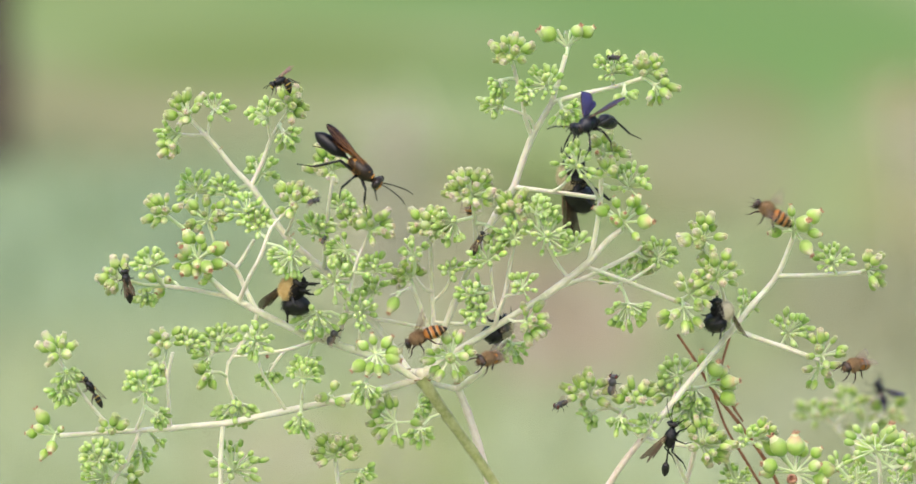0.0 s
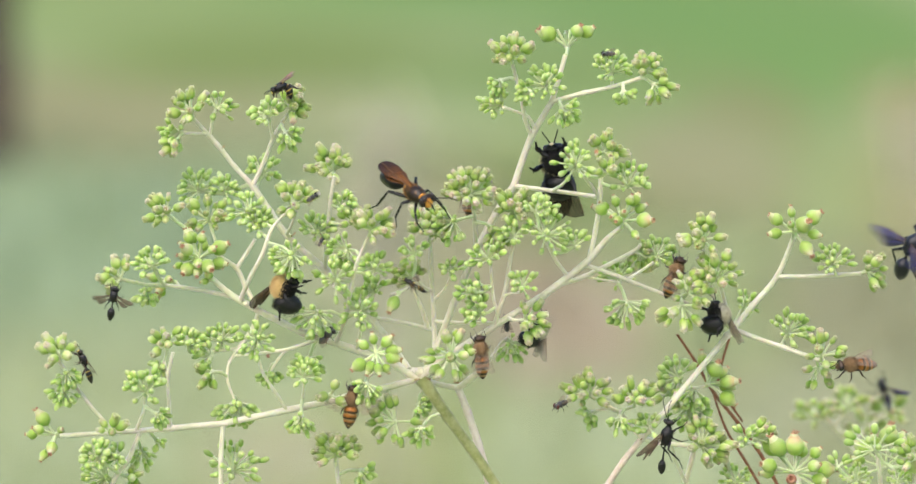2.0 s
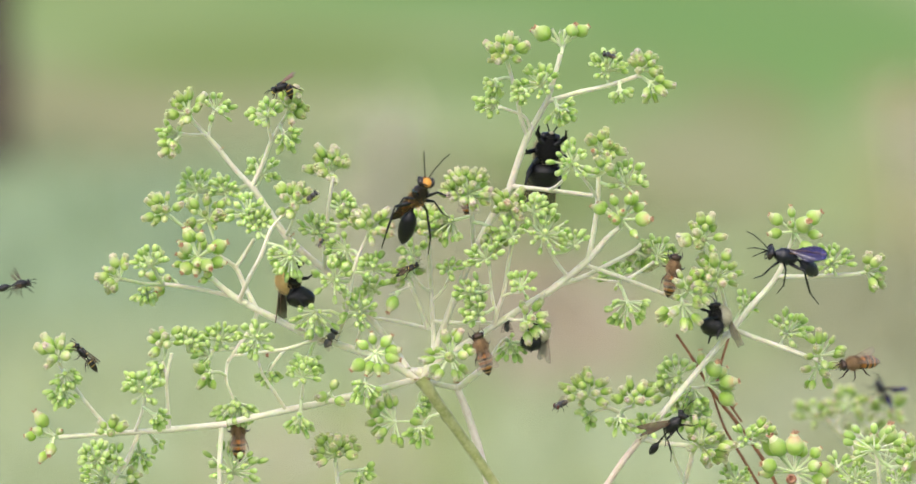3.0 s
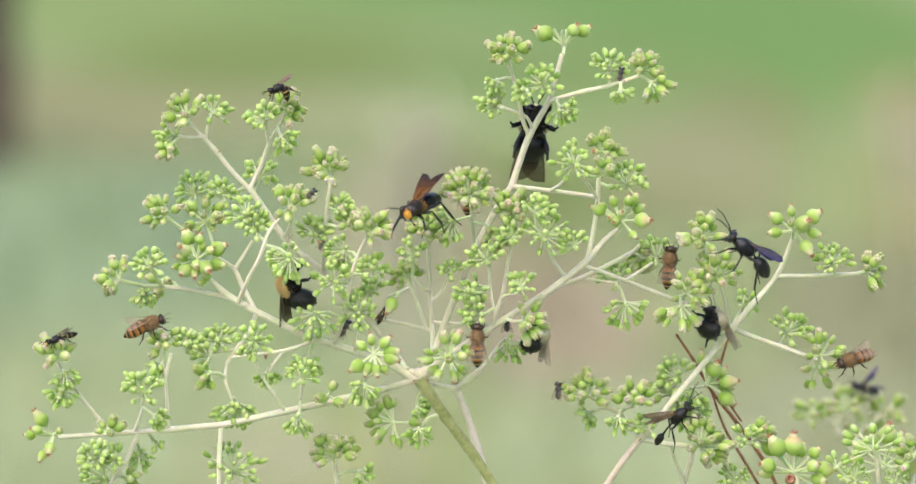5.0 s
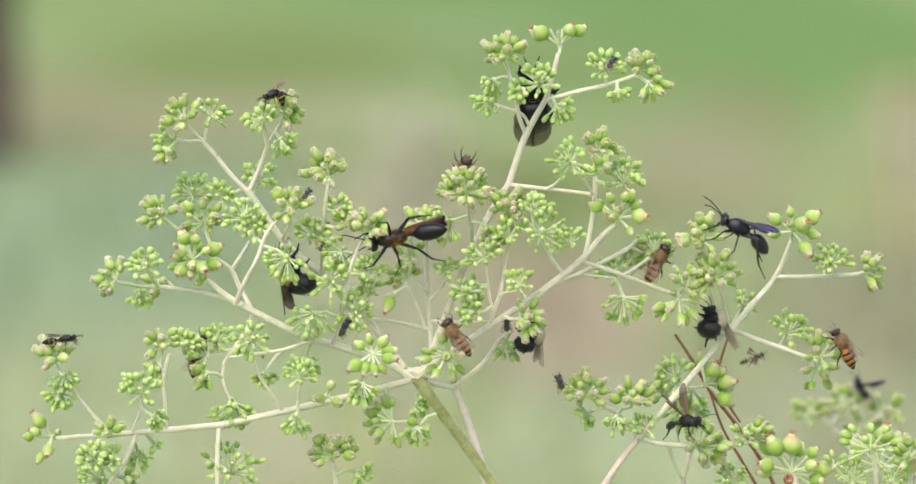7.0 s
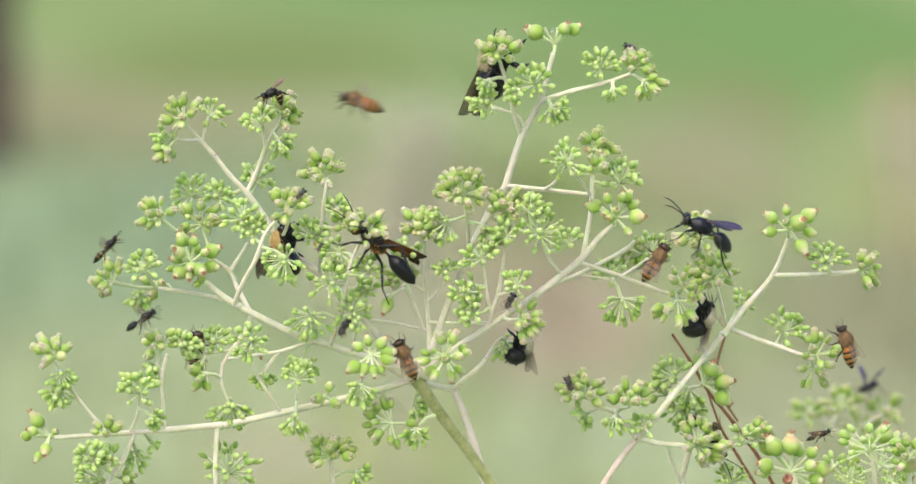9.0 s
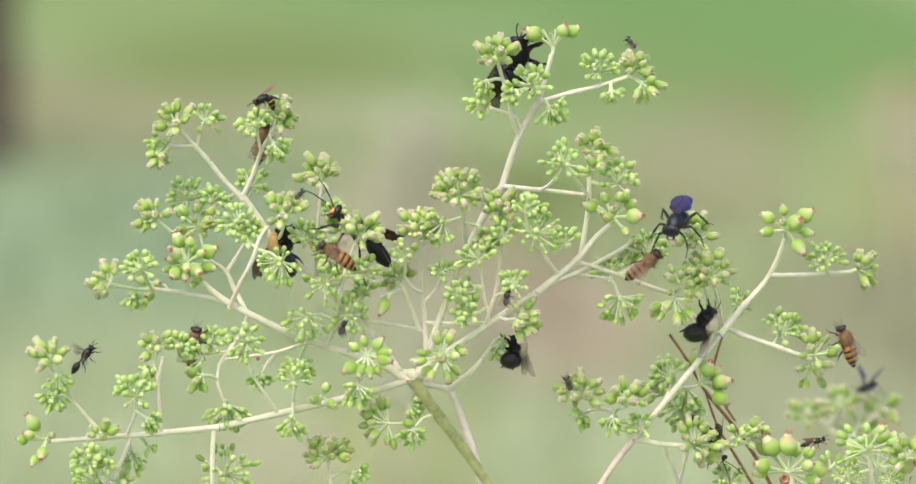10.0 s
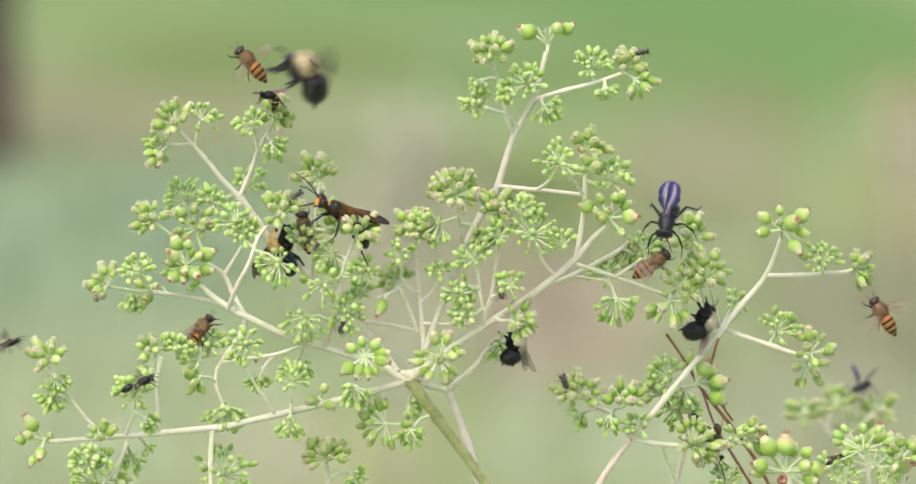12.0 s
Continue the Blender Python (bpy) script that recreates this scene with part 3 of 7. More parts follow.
def bud_mesh(name, prof, mats, slots, crown=0, seg=8, ribs=0.0, flare=1.0, petals=0):
    bm = bmesh.new()
    lathe(bm, [(z * MM, r * MM) for z, r in prof], seg, "z", slots)
    top = prof[-1][0]
    # shallow ribs and dents, so that no bud is a turned body
    for v in bm.verts:
        a = math.atan2(v.co.y, v.co.x)
        k = 1 + ribs * math.cos(5 * a) + 0.07 * noise.noise(Vector((v.co.x * 900, v.co.y * 900, v.co.z * 700 + len(name))))
        v.co.x, v.co.y = v.co.x * k + 0.05 * v.co.z * math.sin(len(name)), v.co.y * k
    rnd = random.Random(len(name) * 7 + crown)
    for k in range(crown):
        a = 6.283 * k / crown + rnd.uniform(-0.3, 0.3)
        d = Vector((math.cos(a), math.sin(a), 0))
        p = Vector((0, 0, top - 0.25)) + d * prof[-1][1] * 0.6
        tube(bm, [p * MM, (p + (d * 0.30 + Vector((0, 0, 0.55))) * flare) * MM, (p + (d * rnd.uniform(0.5, 0.9) + Vector((0, 0, rnd.uniform(0.6, 1.0)))) * flare) * MM], [0.00026, 0.00024, 0.00012], 4, slot=len(mats) - 1)
    # petals folded over the tip: short fat lobes
    r = prof[-2][1]
    for k in range(petals):
        a = 6.283 * k / petals + rnd.uniform(-0.35, 0.35)
        d = Vector((math.cos(a), math.sin(a), 0))
        low, up = rnd.uniform(0.5, 0.8), rnd.uniform(0.10, 0.42)
        tube(bm, [(d * r * f + Vector((0, 0, top + h))) * MM for f, h in ((0.80, -low), (0.82, -low * 0.35), (0.62, up * 0.6), (0.34, up))], [q * r * MM for q in (0.30, 0.44, 0.40, 0.16)], 5, slot=0)
    me = bpy.data.meshes.new(name)
    bm.to_mesh(me)
    bm.free()
    for m in mats:
        me.materials.append(m)
    me.polygons.foreach_set("use_smooth", [True] * len(me.polygons))
    return me


# three states: small closed bud, bud with cream petals at its tip, round fruit with a withered crown
SMALL = [bud_mesh("small_bud", [(0, 0.18), (0.25, 0.46), (0.8, 0.72), (1.5, 0.78), (2.1, 0.60), (2.4, 0.2)], [SMALL_BUD], [0] * 5, ribs=0.03),
         bud_mesh("small_bud_long", [(0, 0.18), (0.3, 0.42), (0.9, 0.66), (1.75, 0.74), (2.4, 0.54), (2.75, 0.18)], [SMALL_BUD], [0] * 5, ribs=0.04),
         bud_mesh("small_bud_blunt", [(0, 0.2), (0.2, 0.5), (0.75, 0.76), (1.45, 0.82), (2.0, 0.68), (2.25, 0.33)], [SMALL_BUD], [0] * 5, ribs=0.05)]
TIPPED = [bud_mesh("tipped_bud", [(0, 0.2), (0.3, 0.78), (0.95, 1.15), (1.6, 1.2), (2.2, 1.02), (2.6, 0.88), (2.95, 0.80), (3.2, 0.5)], [BUD, PETAL], [0] * 7, 0, 9, 0.04, petals=5),
          bud_mesh("tipped_bud_open", [(0, 0.2), (0.3, 0.85), (0.95, 1.24), (1.55, 1.28), (2.05, 1.05), (2.4, 0.85), (2.65, 0.82), (2.75, 0.4)], [BUD, PETAL, WITHER], [0] * 7, 4, 9, 0.04, 0.4, petals=5),
          bud_mesh("tipped_bud_slim", [(0, 0.2), (0.3, 0.65), (1.0, 1.0), (1.8, 1.04), (2.5, 0.9), (2.95, 0.80), (3.3, 0.74), (3.5, 0.45)], [BUD, PETAL], [0] * 7, 0, 9, 0.05, petals=4),
          bud_mesh("tipped_bud_torn", [(0, 0.2), (0.3, 0.76), (0.95, 1.12), (1.6, 1.16), (2.2, 0.96), (2.6, 0.82), (2.9, 0.80), (3.05, 0.45)], [BUD, PETAL], [0] * 7, 0, 9, 0.04, petals=6),
          bud_mesh("tipped_bud_young", [(0, 0.2), (0.35, 0.72), (1.0, 1.06), (1.7, 1.1), (2.3, 0.95), (2.8, 0.72), (3.1, 0.45), (3.25, 0.18)], [BUD, PETAL], [0] * 7, 0, 9, 0.03)]
ROUND = [bud_mesh("round_fruit", [(0, 0.25), (0.4, 1.15), (1.2, 1.85), (2.1, 2.1), (3.0, 1.88), (3.7, 1.3), (4.2, 0.85), (4.7, 0.75), (4.8, 0.4)], [FRUIT, PETAL, WITHER], [0, 0, 0, 0, 0, 0, 1, 2], 6, 15, 0.035, 0.8),
         bud_mesh("round_fruit_pointed", [(0, 0.25), (0.4, 1.0), (1.2, 1.6), (2.2, 1.85), (3.2, 1.6), (4.0, 1.1), (4.6, 0.8), (5.1, 0.7), (5.2, 0.4)], [FRUIT, PETAL, WITHER], [0, 0, 0, 0, 0, 1, 1, 2], 5, 15, 0.035, 0.75),
         bud_mesh("round_fruit_young", [(0, 0.25), (0.4, 0.9), (1.1, 1.4), (2.0, 1.6), (2.8, 1.4), (3.4, 1.0), (3.9, 0.75), (4.3, 0.65), (4.4, 0.35)], [FRUIT, PETAL, WITHER], [0, 0, 0, 0, 0, 1, 1, 1], 5, 15, 0.035, 0.5)]
RAY = bud_mesh("ray", [(0, 1.0), (0.3, 0.86), (0.7, 0.84), (0.93, 0.95), (1.0, 1.15)], [PEDICEL], [0] * 4, 0, 6)
STATES = {"S": ("flower_bud", SMALL), "M": ("opening_bud", TIPPED), "L": ("green_fruit", ROUND)}
COUNTED = {}


def umbel(root, x, z, y, r, n, state, aim, face=0.35, spread=82, seed=0, big=1.0, bare=0, rays=()):
    """A rounded head: a short peduncle from the nearest stem, rays, and a bud at each ray's end.
    aim: where it opens, in degrees round the view's axis; face: how far it turns to the lens."""
    rnd = random.Random(seed + 17)
    n, big = {"S": (min(30, round(n * 1.8)), big * 1.06), "M": (round(n * 1.4), big * 1.14), "L": (n, big * 1.16)}[state]
    hub = Vector((x, y, z))
    axis = Vector((math.cos(radians(aim)) * (1 - face), -face, math.sin(radians(aim)) * (1 - face))).normalized()
    best, cost = None, 1e9
    for sx, sy, sz, sr in STEMS[root.name]:
        v = Vector((sx, sy, sz)) - hub
        c = v.length * (1.0 + 0.9 * max(0.0, v.normalized().dot(axis) if v.length > 0.01 else 0))
        if c < cost:
            best, cost = (Vector((sx, sy, sz)), sr), c
    bm = bmesh.new()
    if (best[0] - hub).length > 0.8:
        bow = (best[0] - hub).length * 0.15
        mid = best[0].lerp(hub, 0.55) - axis * bow
        tube(bm, [(p - hub) * MM for p in (best[0], best[0].lerp(mid, 0.55), mid, hub)], [min(best[1], 0.75) * MM, 0.55 * MM, 0.48 * MM, 0.6 * MM], 7)
    ball(bm, (0, 0, 0), 0.85 * MM, u=8, v=6)
    a, b = side_axes(axis)
    heads, slim = [], []
    length = {"S": 2.0, "M": 3.3, "L": 4.0}[state] * big
    offs = rnd.uniform(0, 6.28)
    for k in range(n + bare):
        u = (k + 0.5) / (n + bare)
        th = radians(spread) * math.sqrt(u) * rnd.uniform(0.78, 1.15)
        ph = k * 2.39996 + offs + rnd.uniform(-0.5, 0.5)
        d = (axis * math.cos(th) + (a * math.cos(ph) + b * math.sin(ph)) * math.sin(th)).normalized()
        if rays and k < len(rays):
            ph, th = radians(rays[k][0]), radians(rays[k][1])
            d = Vector((math.cos(ph) * math.cos(th), -math.sin(th), math.sin(ph) * math.cos(th)))
        ray = max(1.2, (r - length * 0.8) * rnd.uniform(0.72, 1.1) * (0.9 + 0.1 * math.cos(th)))
        if k < bare:
            ray = r * rnd.uniform(0.5, 0.75)
        sag = Vector((0, 0, -0.04 * ray))
        end = d * ray + sag
        rr = {"S": 0.33, "M": 0.42, "L": 0.50}[state]
        slim.append((end, rr))
        if k >= bare:
            way = (d + sag.normalized() * 0.08).normalized()
            heads.append((end, way, rnd.randrange(9), rnd.uniform(0.66, 1.16) * big))
    head = part("umbel", bm, [PEDICEL], root)
    head.location = hub * MM
    for end, rr in slim:
        ob = shared("ray", RAY, head)
        ob.matrix_basis = end.to_track_quat("Z", "Y").to_matrix().to_4x4() @ Matrix.Diagonal((rr, rr, end.length, 1))
    name, meshes = STATES[state]
    key = (root.name, name)
    rest = []
    for end, way, pick, size in heads:
        m = Matrix.Translation(end * MM) @ way.to_track_quat("Z", "Y").to_matrix().to_4x4() @ Matrix.Scale(size, 4)
        if COUNTED.get(key, 0) < 2500:
            COUNTED[key] = COUNTED.get(key, 0) + 1
            ob = shared(name, meshes[pick % len(meshes)], head)
            ob.matrix_basis = m
        else:
            rest.append((meshes[pick % len(meshes)], m))
    if rest:
        bm = bmesh.new()
        for me, m in rest:
            tmp = me.copy()
            tmp.transform(m)
            bm.from_mesh(tmp)
            bpy.data.meshes.remove(tmp)
        ob = part(name + "s", bm, list(meshes[0].materials), head)
        ob["kind"] = "stuff"
    SWAYING.append((head, root, x, y, z, False))
    return head


anchor('A', -11.8, -39.8, [0.0, -0.1, -0.5, -0.5, 0.0, -0.5, -0.1, -0.5, -0.8, -0.8, -1.0, -1.0, -1.3, -2.0, -2.4, -2.5, -3.0, -2.9, -3.0], [0.0, 0.3, 0.3, 0.0, 0.3, 0.3, 0.3, 0.0, 0.3, 0.3, 0.0, 0.3, -0.2, 0.2, -0.2, -0.2, 0.0, -0.2, -0.4])
anchor('A', -60.1, 18.5, [0.0, 0.0, -0.2, -0.5, 0.4, -0.2, 0.4, -0.2, -0.2, 0.0, -0.5, -0.5, -1.0, -2.2, -2.6, -3.4, -3.9, -3.1, -3.4], [0.0, 0.0, -0.5, -0.8, 0.0, -0.8, -0.5, -1.4, -2.0, -2.0, -3.2, -2.4, -2.4, -3.4, -4.3, -4.4, -4.8, -3.9, -3.8])
anchor('A', -75.6, 34.7, [0.0, 0.2, 0.0, -0.2, 0.9, 0.3, 0.4, -0.5, -1.0, -0.5, -1.2, -1.0, -1.2, -2.6, -3.1, -3.9, -4.4, -3.6, -3.6], [0.0, 0.4, -0.3, -0.5, 0.6, 0.0, 0.2, -0.5, -1.3, -1.2, -2.3, -1.7, -1.3, -2.7, -3.2, -3.4, -3.9, -2.9, -2.7])
anchor('A', -55.1, 29.8, [0.0, 0.0, -0.5, -0.5, 0.5, -0.2, 0.0, -0.7, -1.2, -0.7, -1.7, -1.2, -1.7, -2.7, -2.9, -3.9, -4.4, -3.6, -3.8], [0.0, -0.3, -0.9, -0.9, 0.0, -0.9, -0.3, -1.2, -1.7, -1.7, -2.7, -1.9, -2.2, -3.1, -3.4, -3.8, -4.3, -3.4, -3.1])
anchor('A', -84.2, -54.0, [0.0, -0.4, -0.5, -0.6, 0.0, -0.6, -0.4, -0.5, -0.9, -0.7, -1.1, -1.1, -1.6, -2.4, -2.6, -3.0, -3.1, -3.0, -3.1], [0.0, 0.0, 0.0, -0.5, 0.0, -0.5, -0.4, -0.4, -0.4, -0.2, -1.0, -0.5, -0.5, -1.0, -1.4, -1.4, -1.7, -1.4, -1.4])
anchor('A', -115.9, -57.0, [0.0, -0.3, -0.3, -0.3, 0.0, -0.5, -0.3, -0.5, -0.8, -0.5, -1.0, -1.0, -1.7, -2.4, -2.7, -2.9, -3.2, -2.9, -3.2], [0.0, 0.0, 0.0, -0.8, -0.3, -0.8, -0.8, -0.5, -0.5, -0.3, -1.5, -1.0, -0.8, -1.9, -1.9, -1.9, -2.4, -1.9, -2.0])
anchor('A', -117.5, -32.0, [0.0, 0.0, -0.3, -0.5, 0.0, -0.5, -0.3, -0.5, -0.7, -0.5, -0.9, -0.9, -1.5, -2.4, -2.6, -2.9, -3.1, -2.9, -3.1], [0.0, 0.1, 0.1, -0.5, -0.4, -0.5, -0.5, -0.5, -0.7, -0.5, -1.4, -1.1, -0.5, -1.6, -1.6, -1.6, -1.9, -1.6, -1.6])
anchor('A', 21.4, 30.8, [0.0, -0.4, -0.5, -0.7, -0.2, -1.2, -1.4, -0.9, -1.1, -0.9, -1.7, -1.7, -3.1, -3.8, -3.8, -3.9, -4.4, -5.1, -5.3], [0.0, 0.0, 0.2, 0.4, 0.0, 0.2, 0.2, 0.2, 0.2, 0.4, 0.7, 0.9, 0.2, 0.2, 0.0, 0.0, 0.2, 0.5, 0.2])
anchor('A', 30.6, 55.3, [0.0, 0.0, -0.3, -0.8, 0.0, -1.5, -1.5, -1.0, -1.3, -0.8, -2.4, -2.2, -3.7, -4.4, -4.2, -4.7, -5.2, -5.9, -5.7], [0.0, 0.0, 0.0, 0.0, 0.0, 0.2, 0.2, 0.2, 0.2, 0.0, 0.2, 0.2, 0.6, 0.2, 0.0, 0.0, 0.2, 1.1, 0.7])
anchor('A', 53.2, 48.0, [0.0, 0.0, -0.4, -0.9, -0.4, -1.4, -1.4, -1.1, -1.4, -1.1, -2.1, -2.1, -3.4, -4.3, -3.9, -4.5, -5.0, -5.8, -5.8], [0.0, -0.5, -0.3, 0.2, 0.2, 0.7, 0.7, 0.7, 0.2, 0.5, 0.7, 0.7, 1.2, 1.1, 0.5, 0.7, 1.1, 2.1, 1.6])
anchor('A', 36.8, -8.2, [0.0, -0.4, -0.6, -0.6, 0.0, -0.4, 0.0, -0.6, -0.6, -1.1, -0.9, -1.4, -1.9, -2.6, -2.6, -2.9, -3.5, -3.5, -3.8], [0.0, 0.1, 0.5, 0.6, 0.5, 0.5, 0.5, 0.1, 0.6, 0.6, 1.5, 1.2, 1.0, 1.2, 1.2, 1.5, 2.0, 1.0, 0.6])
anchor('A', 16.3, 16.1, [0.0, -0.2, -0.5, -0.7, 0.0, -1.0, -1.0, -0.5, -0.9, -1.0, -1.5, -1.5, -2.2, -3.2, -3.6, -3.6, -4.1, -4.1, -4.6], [0.0, 0.0, 0.0, 0.4, 0.4, 0.4, 0.4, 0.4, 0.4, 0.5, 0.4, 0.5, 0.5, 0.5, 0.4, 0.4, 0.5, 0.9, 0.4])
anchor('A', -62.8, -17.2, [0.0, -0.4, -0.5, -0.4, 0.3, -0.4, 0.0, -0.4, -0.4, -1.1, -0.5, -1.4, -1.9, -2.9, -2.9, -2.9, -3.4, -3.5, -3.5], [0.0, 0.2, 0.7, 0.2, 0.2, 0.5, 0.5, 0.0, 0.5, 1.0, 0.7, 0.2, -0.3, 0.0, -0.3, -0.3, 0.0, -1.4, -1.4])
anchor('A', 49.6, -17.2, [0.0, -0.4, -0.9, -1.1, -0.6, -0.6, -0.4, -0.9, -1.1, -1.1, -0.6, -1.4, -1.9, -2.4, -2.6, -3.1, -3.5, -3.6, -3.6], [0.0, 0.2, 0.7, 1.6, 0.7, 1.0, 0.7, 0.5, 1.0, 1.2, 2.6, 2.1, 1.7, 2.2, 2.2, 2.6, 3.3, 1.7, 1.6])
anchor('A', -82.3, -4.3, [0.0, -0.2, -0.5, -0.2, 0.3, -0.2, 0.0, -0.2, -0.2, -0.7, -0.7, -1.6, -2.1, -3.1, -3.1, -3.4, -3.9, -3.4, -3.6], [0.0, 0.5, 1.0, 0.0, 0.2, 0.5, 0.7, 0.0, 0.5, 1.0, 0.5, 0.0, -0.7, -0.7, -0.7, -0.9, -0.7, -1.9, -1.7])
anchor('A', 10.4, -71.5, [0.0, -0.1, -0.5, -0.5, 0.0, -0.5, -0.3, -0.5, -0.6, -0.6, -0.8, -0.8, -1.2, -1.8, -2.0, -2.2, -2.7, -2.7, -3.0], [0.0, 0.0, 0.0, 0.0, 0.0, 0.0, 0.0, 0.0, 0.0, 0.0, 0.0, 0.0, 0.0, 0.0, 0.0, 0.0, 0.0, 0.0, 0.0])
anchor('R', 93.1, -10.5, [0.0, -0.3, -0.3, -0.3, 0.0, -0.3, 0.0, 0.0, -0.3, 0.0, 0.0, -0.3, -1.0, -1.7, -1.9, -2.4, -2.9, -2.4, -3.2], [0.0, 0.0, 0.0, 0.0, -0.2, 0.0, -0.2, 0.0, 0.0, -0.2, -0.5, -0.2, 0.4, 0.5, 0.4, 0.0, 0.4, 0.0, 0.0])
anchor('R', 97.9, 5.1, [0.0, -0.4, 0.0, -0.3, 0.0, -0.5, 0.0, 0.0, -0.5, 0.0, 0.0, -0.3, -1.5, -2.4, -2.4, -2.7, -3.2, -2.9, -3.4], [0.0, 0.0, -0.3, -0.3, -0.3, 0.0, -0.3, 0.0, 0.0, 0.0, -0.3, -0.3, 0.2, 0.6, 0.2, 0.2, 0.6, 0.2, 0.2])
anchor('R', 118.6, -7.7, [0.0, -0.4, -0.3, -0.4, 0.2, -0.5, 0.0, -0.3, -0.5, -0.5, -0.3, -0.5, -1.9, -2.4, -2.7, -2.9, -3.4, -2.9, -3.8], [0.0, 0.0, -0.4, 0.0, -0.4, 0.0, -0.5, -0.4, -0.4, -0.5, -0.9, -0.5, 0.1, 0.1, 0.1, 0.0, 0.5, 0.1, 0.1])
anchor('R', 106.7, -32.0, [0.0, -0.1, -0.5, -0.1, -0.1, -0.6, -0.5, -0.5, -0.6, -0.6, -0.5, -0.5, -1.7, -2.3, -2.3, -2.9, -3.4, -2.9, -3.4], [0.0, 0.0, 0.0, 0.1, 0.0, 0.0, 0.0, 0.0, 0.0, 0.0, -0.5, -0.4, 0.1, 0.5, 0.1, 0.0, 0.7, 0.5, 0.7])
anchor('R', 53.7, -58.3, [0.0, -0.2, -0.2, -0.4, -0.2, -0.4, -0.4, -0.5, -0.9, -0.9, -0.9, -1.1, -1.6, -2.1, -2.4, -2.6, -2.9, -2.9, -3.1], [0.0, 0.0, 0.0, 0.0, 0.0, 0.0, 0.0, 0.0, 0.0, 0.0, 0.0, 0.0, 0.0, 0.0, 0.0, 0.0, 0.0, 0.0, 0.0])
anchor('R', 36.9, -42.4, [0.0, -0.4, -0.4, -0.4, 0.0, -0.5, -0.4, -0.4, -0.9, -0.5, -0.9, -0.9, -1.6, -2.1, -2.4, -2.6, -3.1, -2.9, -3.1], [0.0, 0.0, 0.0, 0.0, 0.0, 0.0, 0.0, 0.0, 0.0, 0.0, 0.0, 0.0, -0.3, 0.0, -0.3, -0.3, -0.3, -0.3, -0.3])
anchor('C', 99.2, -63.0, [0.0, -0.2, -0.5, -0.5, -0.2, -0.2, -0.2, -0.5, -0.7, -0.7, -1.0, -1.0, -1.2, -1.7, -2.1, -2.2, -2.6, -2.6, -2.8], [0.0, 0.0, 0.1, 0.0, 0.0, 0.0, 0.0, 0.0, 0.1, 0.1, 0.0, 0.1, 0.1, 0.0, 0.0, 0.0, 0.1, 0.1, 0.0])
anchor('C', 124.1, -63.0, [0.0, -0.1, -0.5, -0.5, -0.1, -0.3, -0.3, -0.6, -1.0, -1.0, -1.3, -1.3, -1.7, -2.2, -2.5, -2.7, -3.0, -3.4, -3.5], [0.0, 0.0, 0.1, 0.0, 0.0, 0.0, 0.0, 0.0, 0.1, 0.1, 0.0, 0.1, 0.1, 0.0, 0.0, 0.0, 0.1, 0.1, 0.0])

A = plant_root('flower_panicle', 'pale cream flower panicle with many round umbels of green buds')
R = plant_root('flower_panicle', 'second pale flower panicle with green buds and an arching stem')
C = plant_root('fruit_cluster', 'low cluster of plump green fruits and buds on pale stalks')
F = plant_root('flower_cluster', 'blurred flower cluster with green buds further back')
B = plant_root('dry_stalks', 'dry reddish-brown broken stalks between the flower stems')
stem(A, (12.2, -74.0, 2, 1.61), (3.4, -60.8, 1, 1.61), (-2.9, -51.9, 0, 1.68), (-8.4, -43.8, 0, 1.9), (-10.8, -40.3, 0, 2.19), mat_=STALK, hairs=60)
stem(A, (-35.7, -64.2, -4, 0.51), (-35.3, -68.7, -3, 0.51), (-34.5, -75.0, -2, 0.58))
stem(A, (9.3, -73.4, 8, 1.24), (5.9, -61.5, 10, 1.24), (2.8, -51.9, 10, 1.17), (0.0, -44.4, 8, 1.1), mat_=PINK_STALK, hairs=40)
stem(A, (0.0, -44.8, 8, 0.95), (3.6, -41.3, 4, 0.8), (6.5, -38.2, 0, 0.66), (9.6, -34.6, 0, 0.44))
stem(A, (0.0, -44.8, 8, 0.73), (-5.0, -43.4, 6, 0.66), (-8.4, -42.2, 4, 0.66))
stem(A, (-12.3, -40.7, 0, 1.02), (-22.8, -43.4, -2, 0.88), (-33.0, -45.5, -4, 0.88), (-49.9, -48.5, -8, 0.8), (-66.9, -51.7, -10, 0.8), hairs=60)
stem(A, (-66.9, -51.7, -10, 0.8), (-83.7, -52.9, -12, 0.73), (-100.7, -54.1, -12, 0.58), (-115.5, -55.0, -12, 0.58), hairs=70)
stem(A, (-83.7, -52.7, -12, 0.66), (-83.8, -45.4, -13, 0.44), (-84.0, -37.5, -14, 0.44), (-82.4, -30.1, -15, 0.44))
stem(A, (-84.0, -37.5, -14, 0.44), (-85.3, -33.2, -12, 0.37))
stem(A, (-93.6, -53.8, -12, 0.44), (-91.1, -47.4, -16, 0.37), (-90.3, -42.3, -17, 0.37))
stem(A, (-92.2, -53.8, -12, 0.58), (-95.6, -61.5, -14, 0.58), (-98.9, -66.0, -15, 0.51), (-100.6, -69.4, -15, 0.51))
stem(A, (-99.9, -53.8, -12, 0.51), (-104.8, -47.9, -13, 0.44), (-110.6, -40.0, -14, 0.44), (-116.4, -31.0, -14, 0.44), hairs=20)
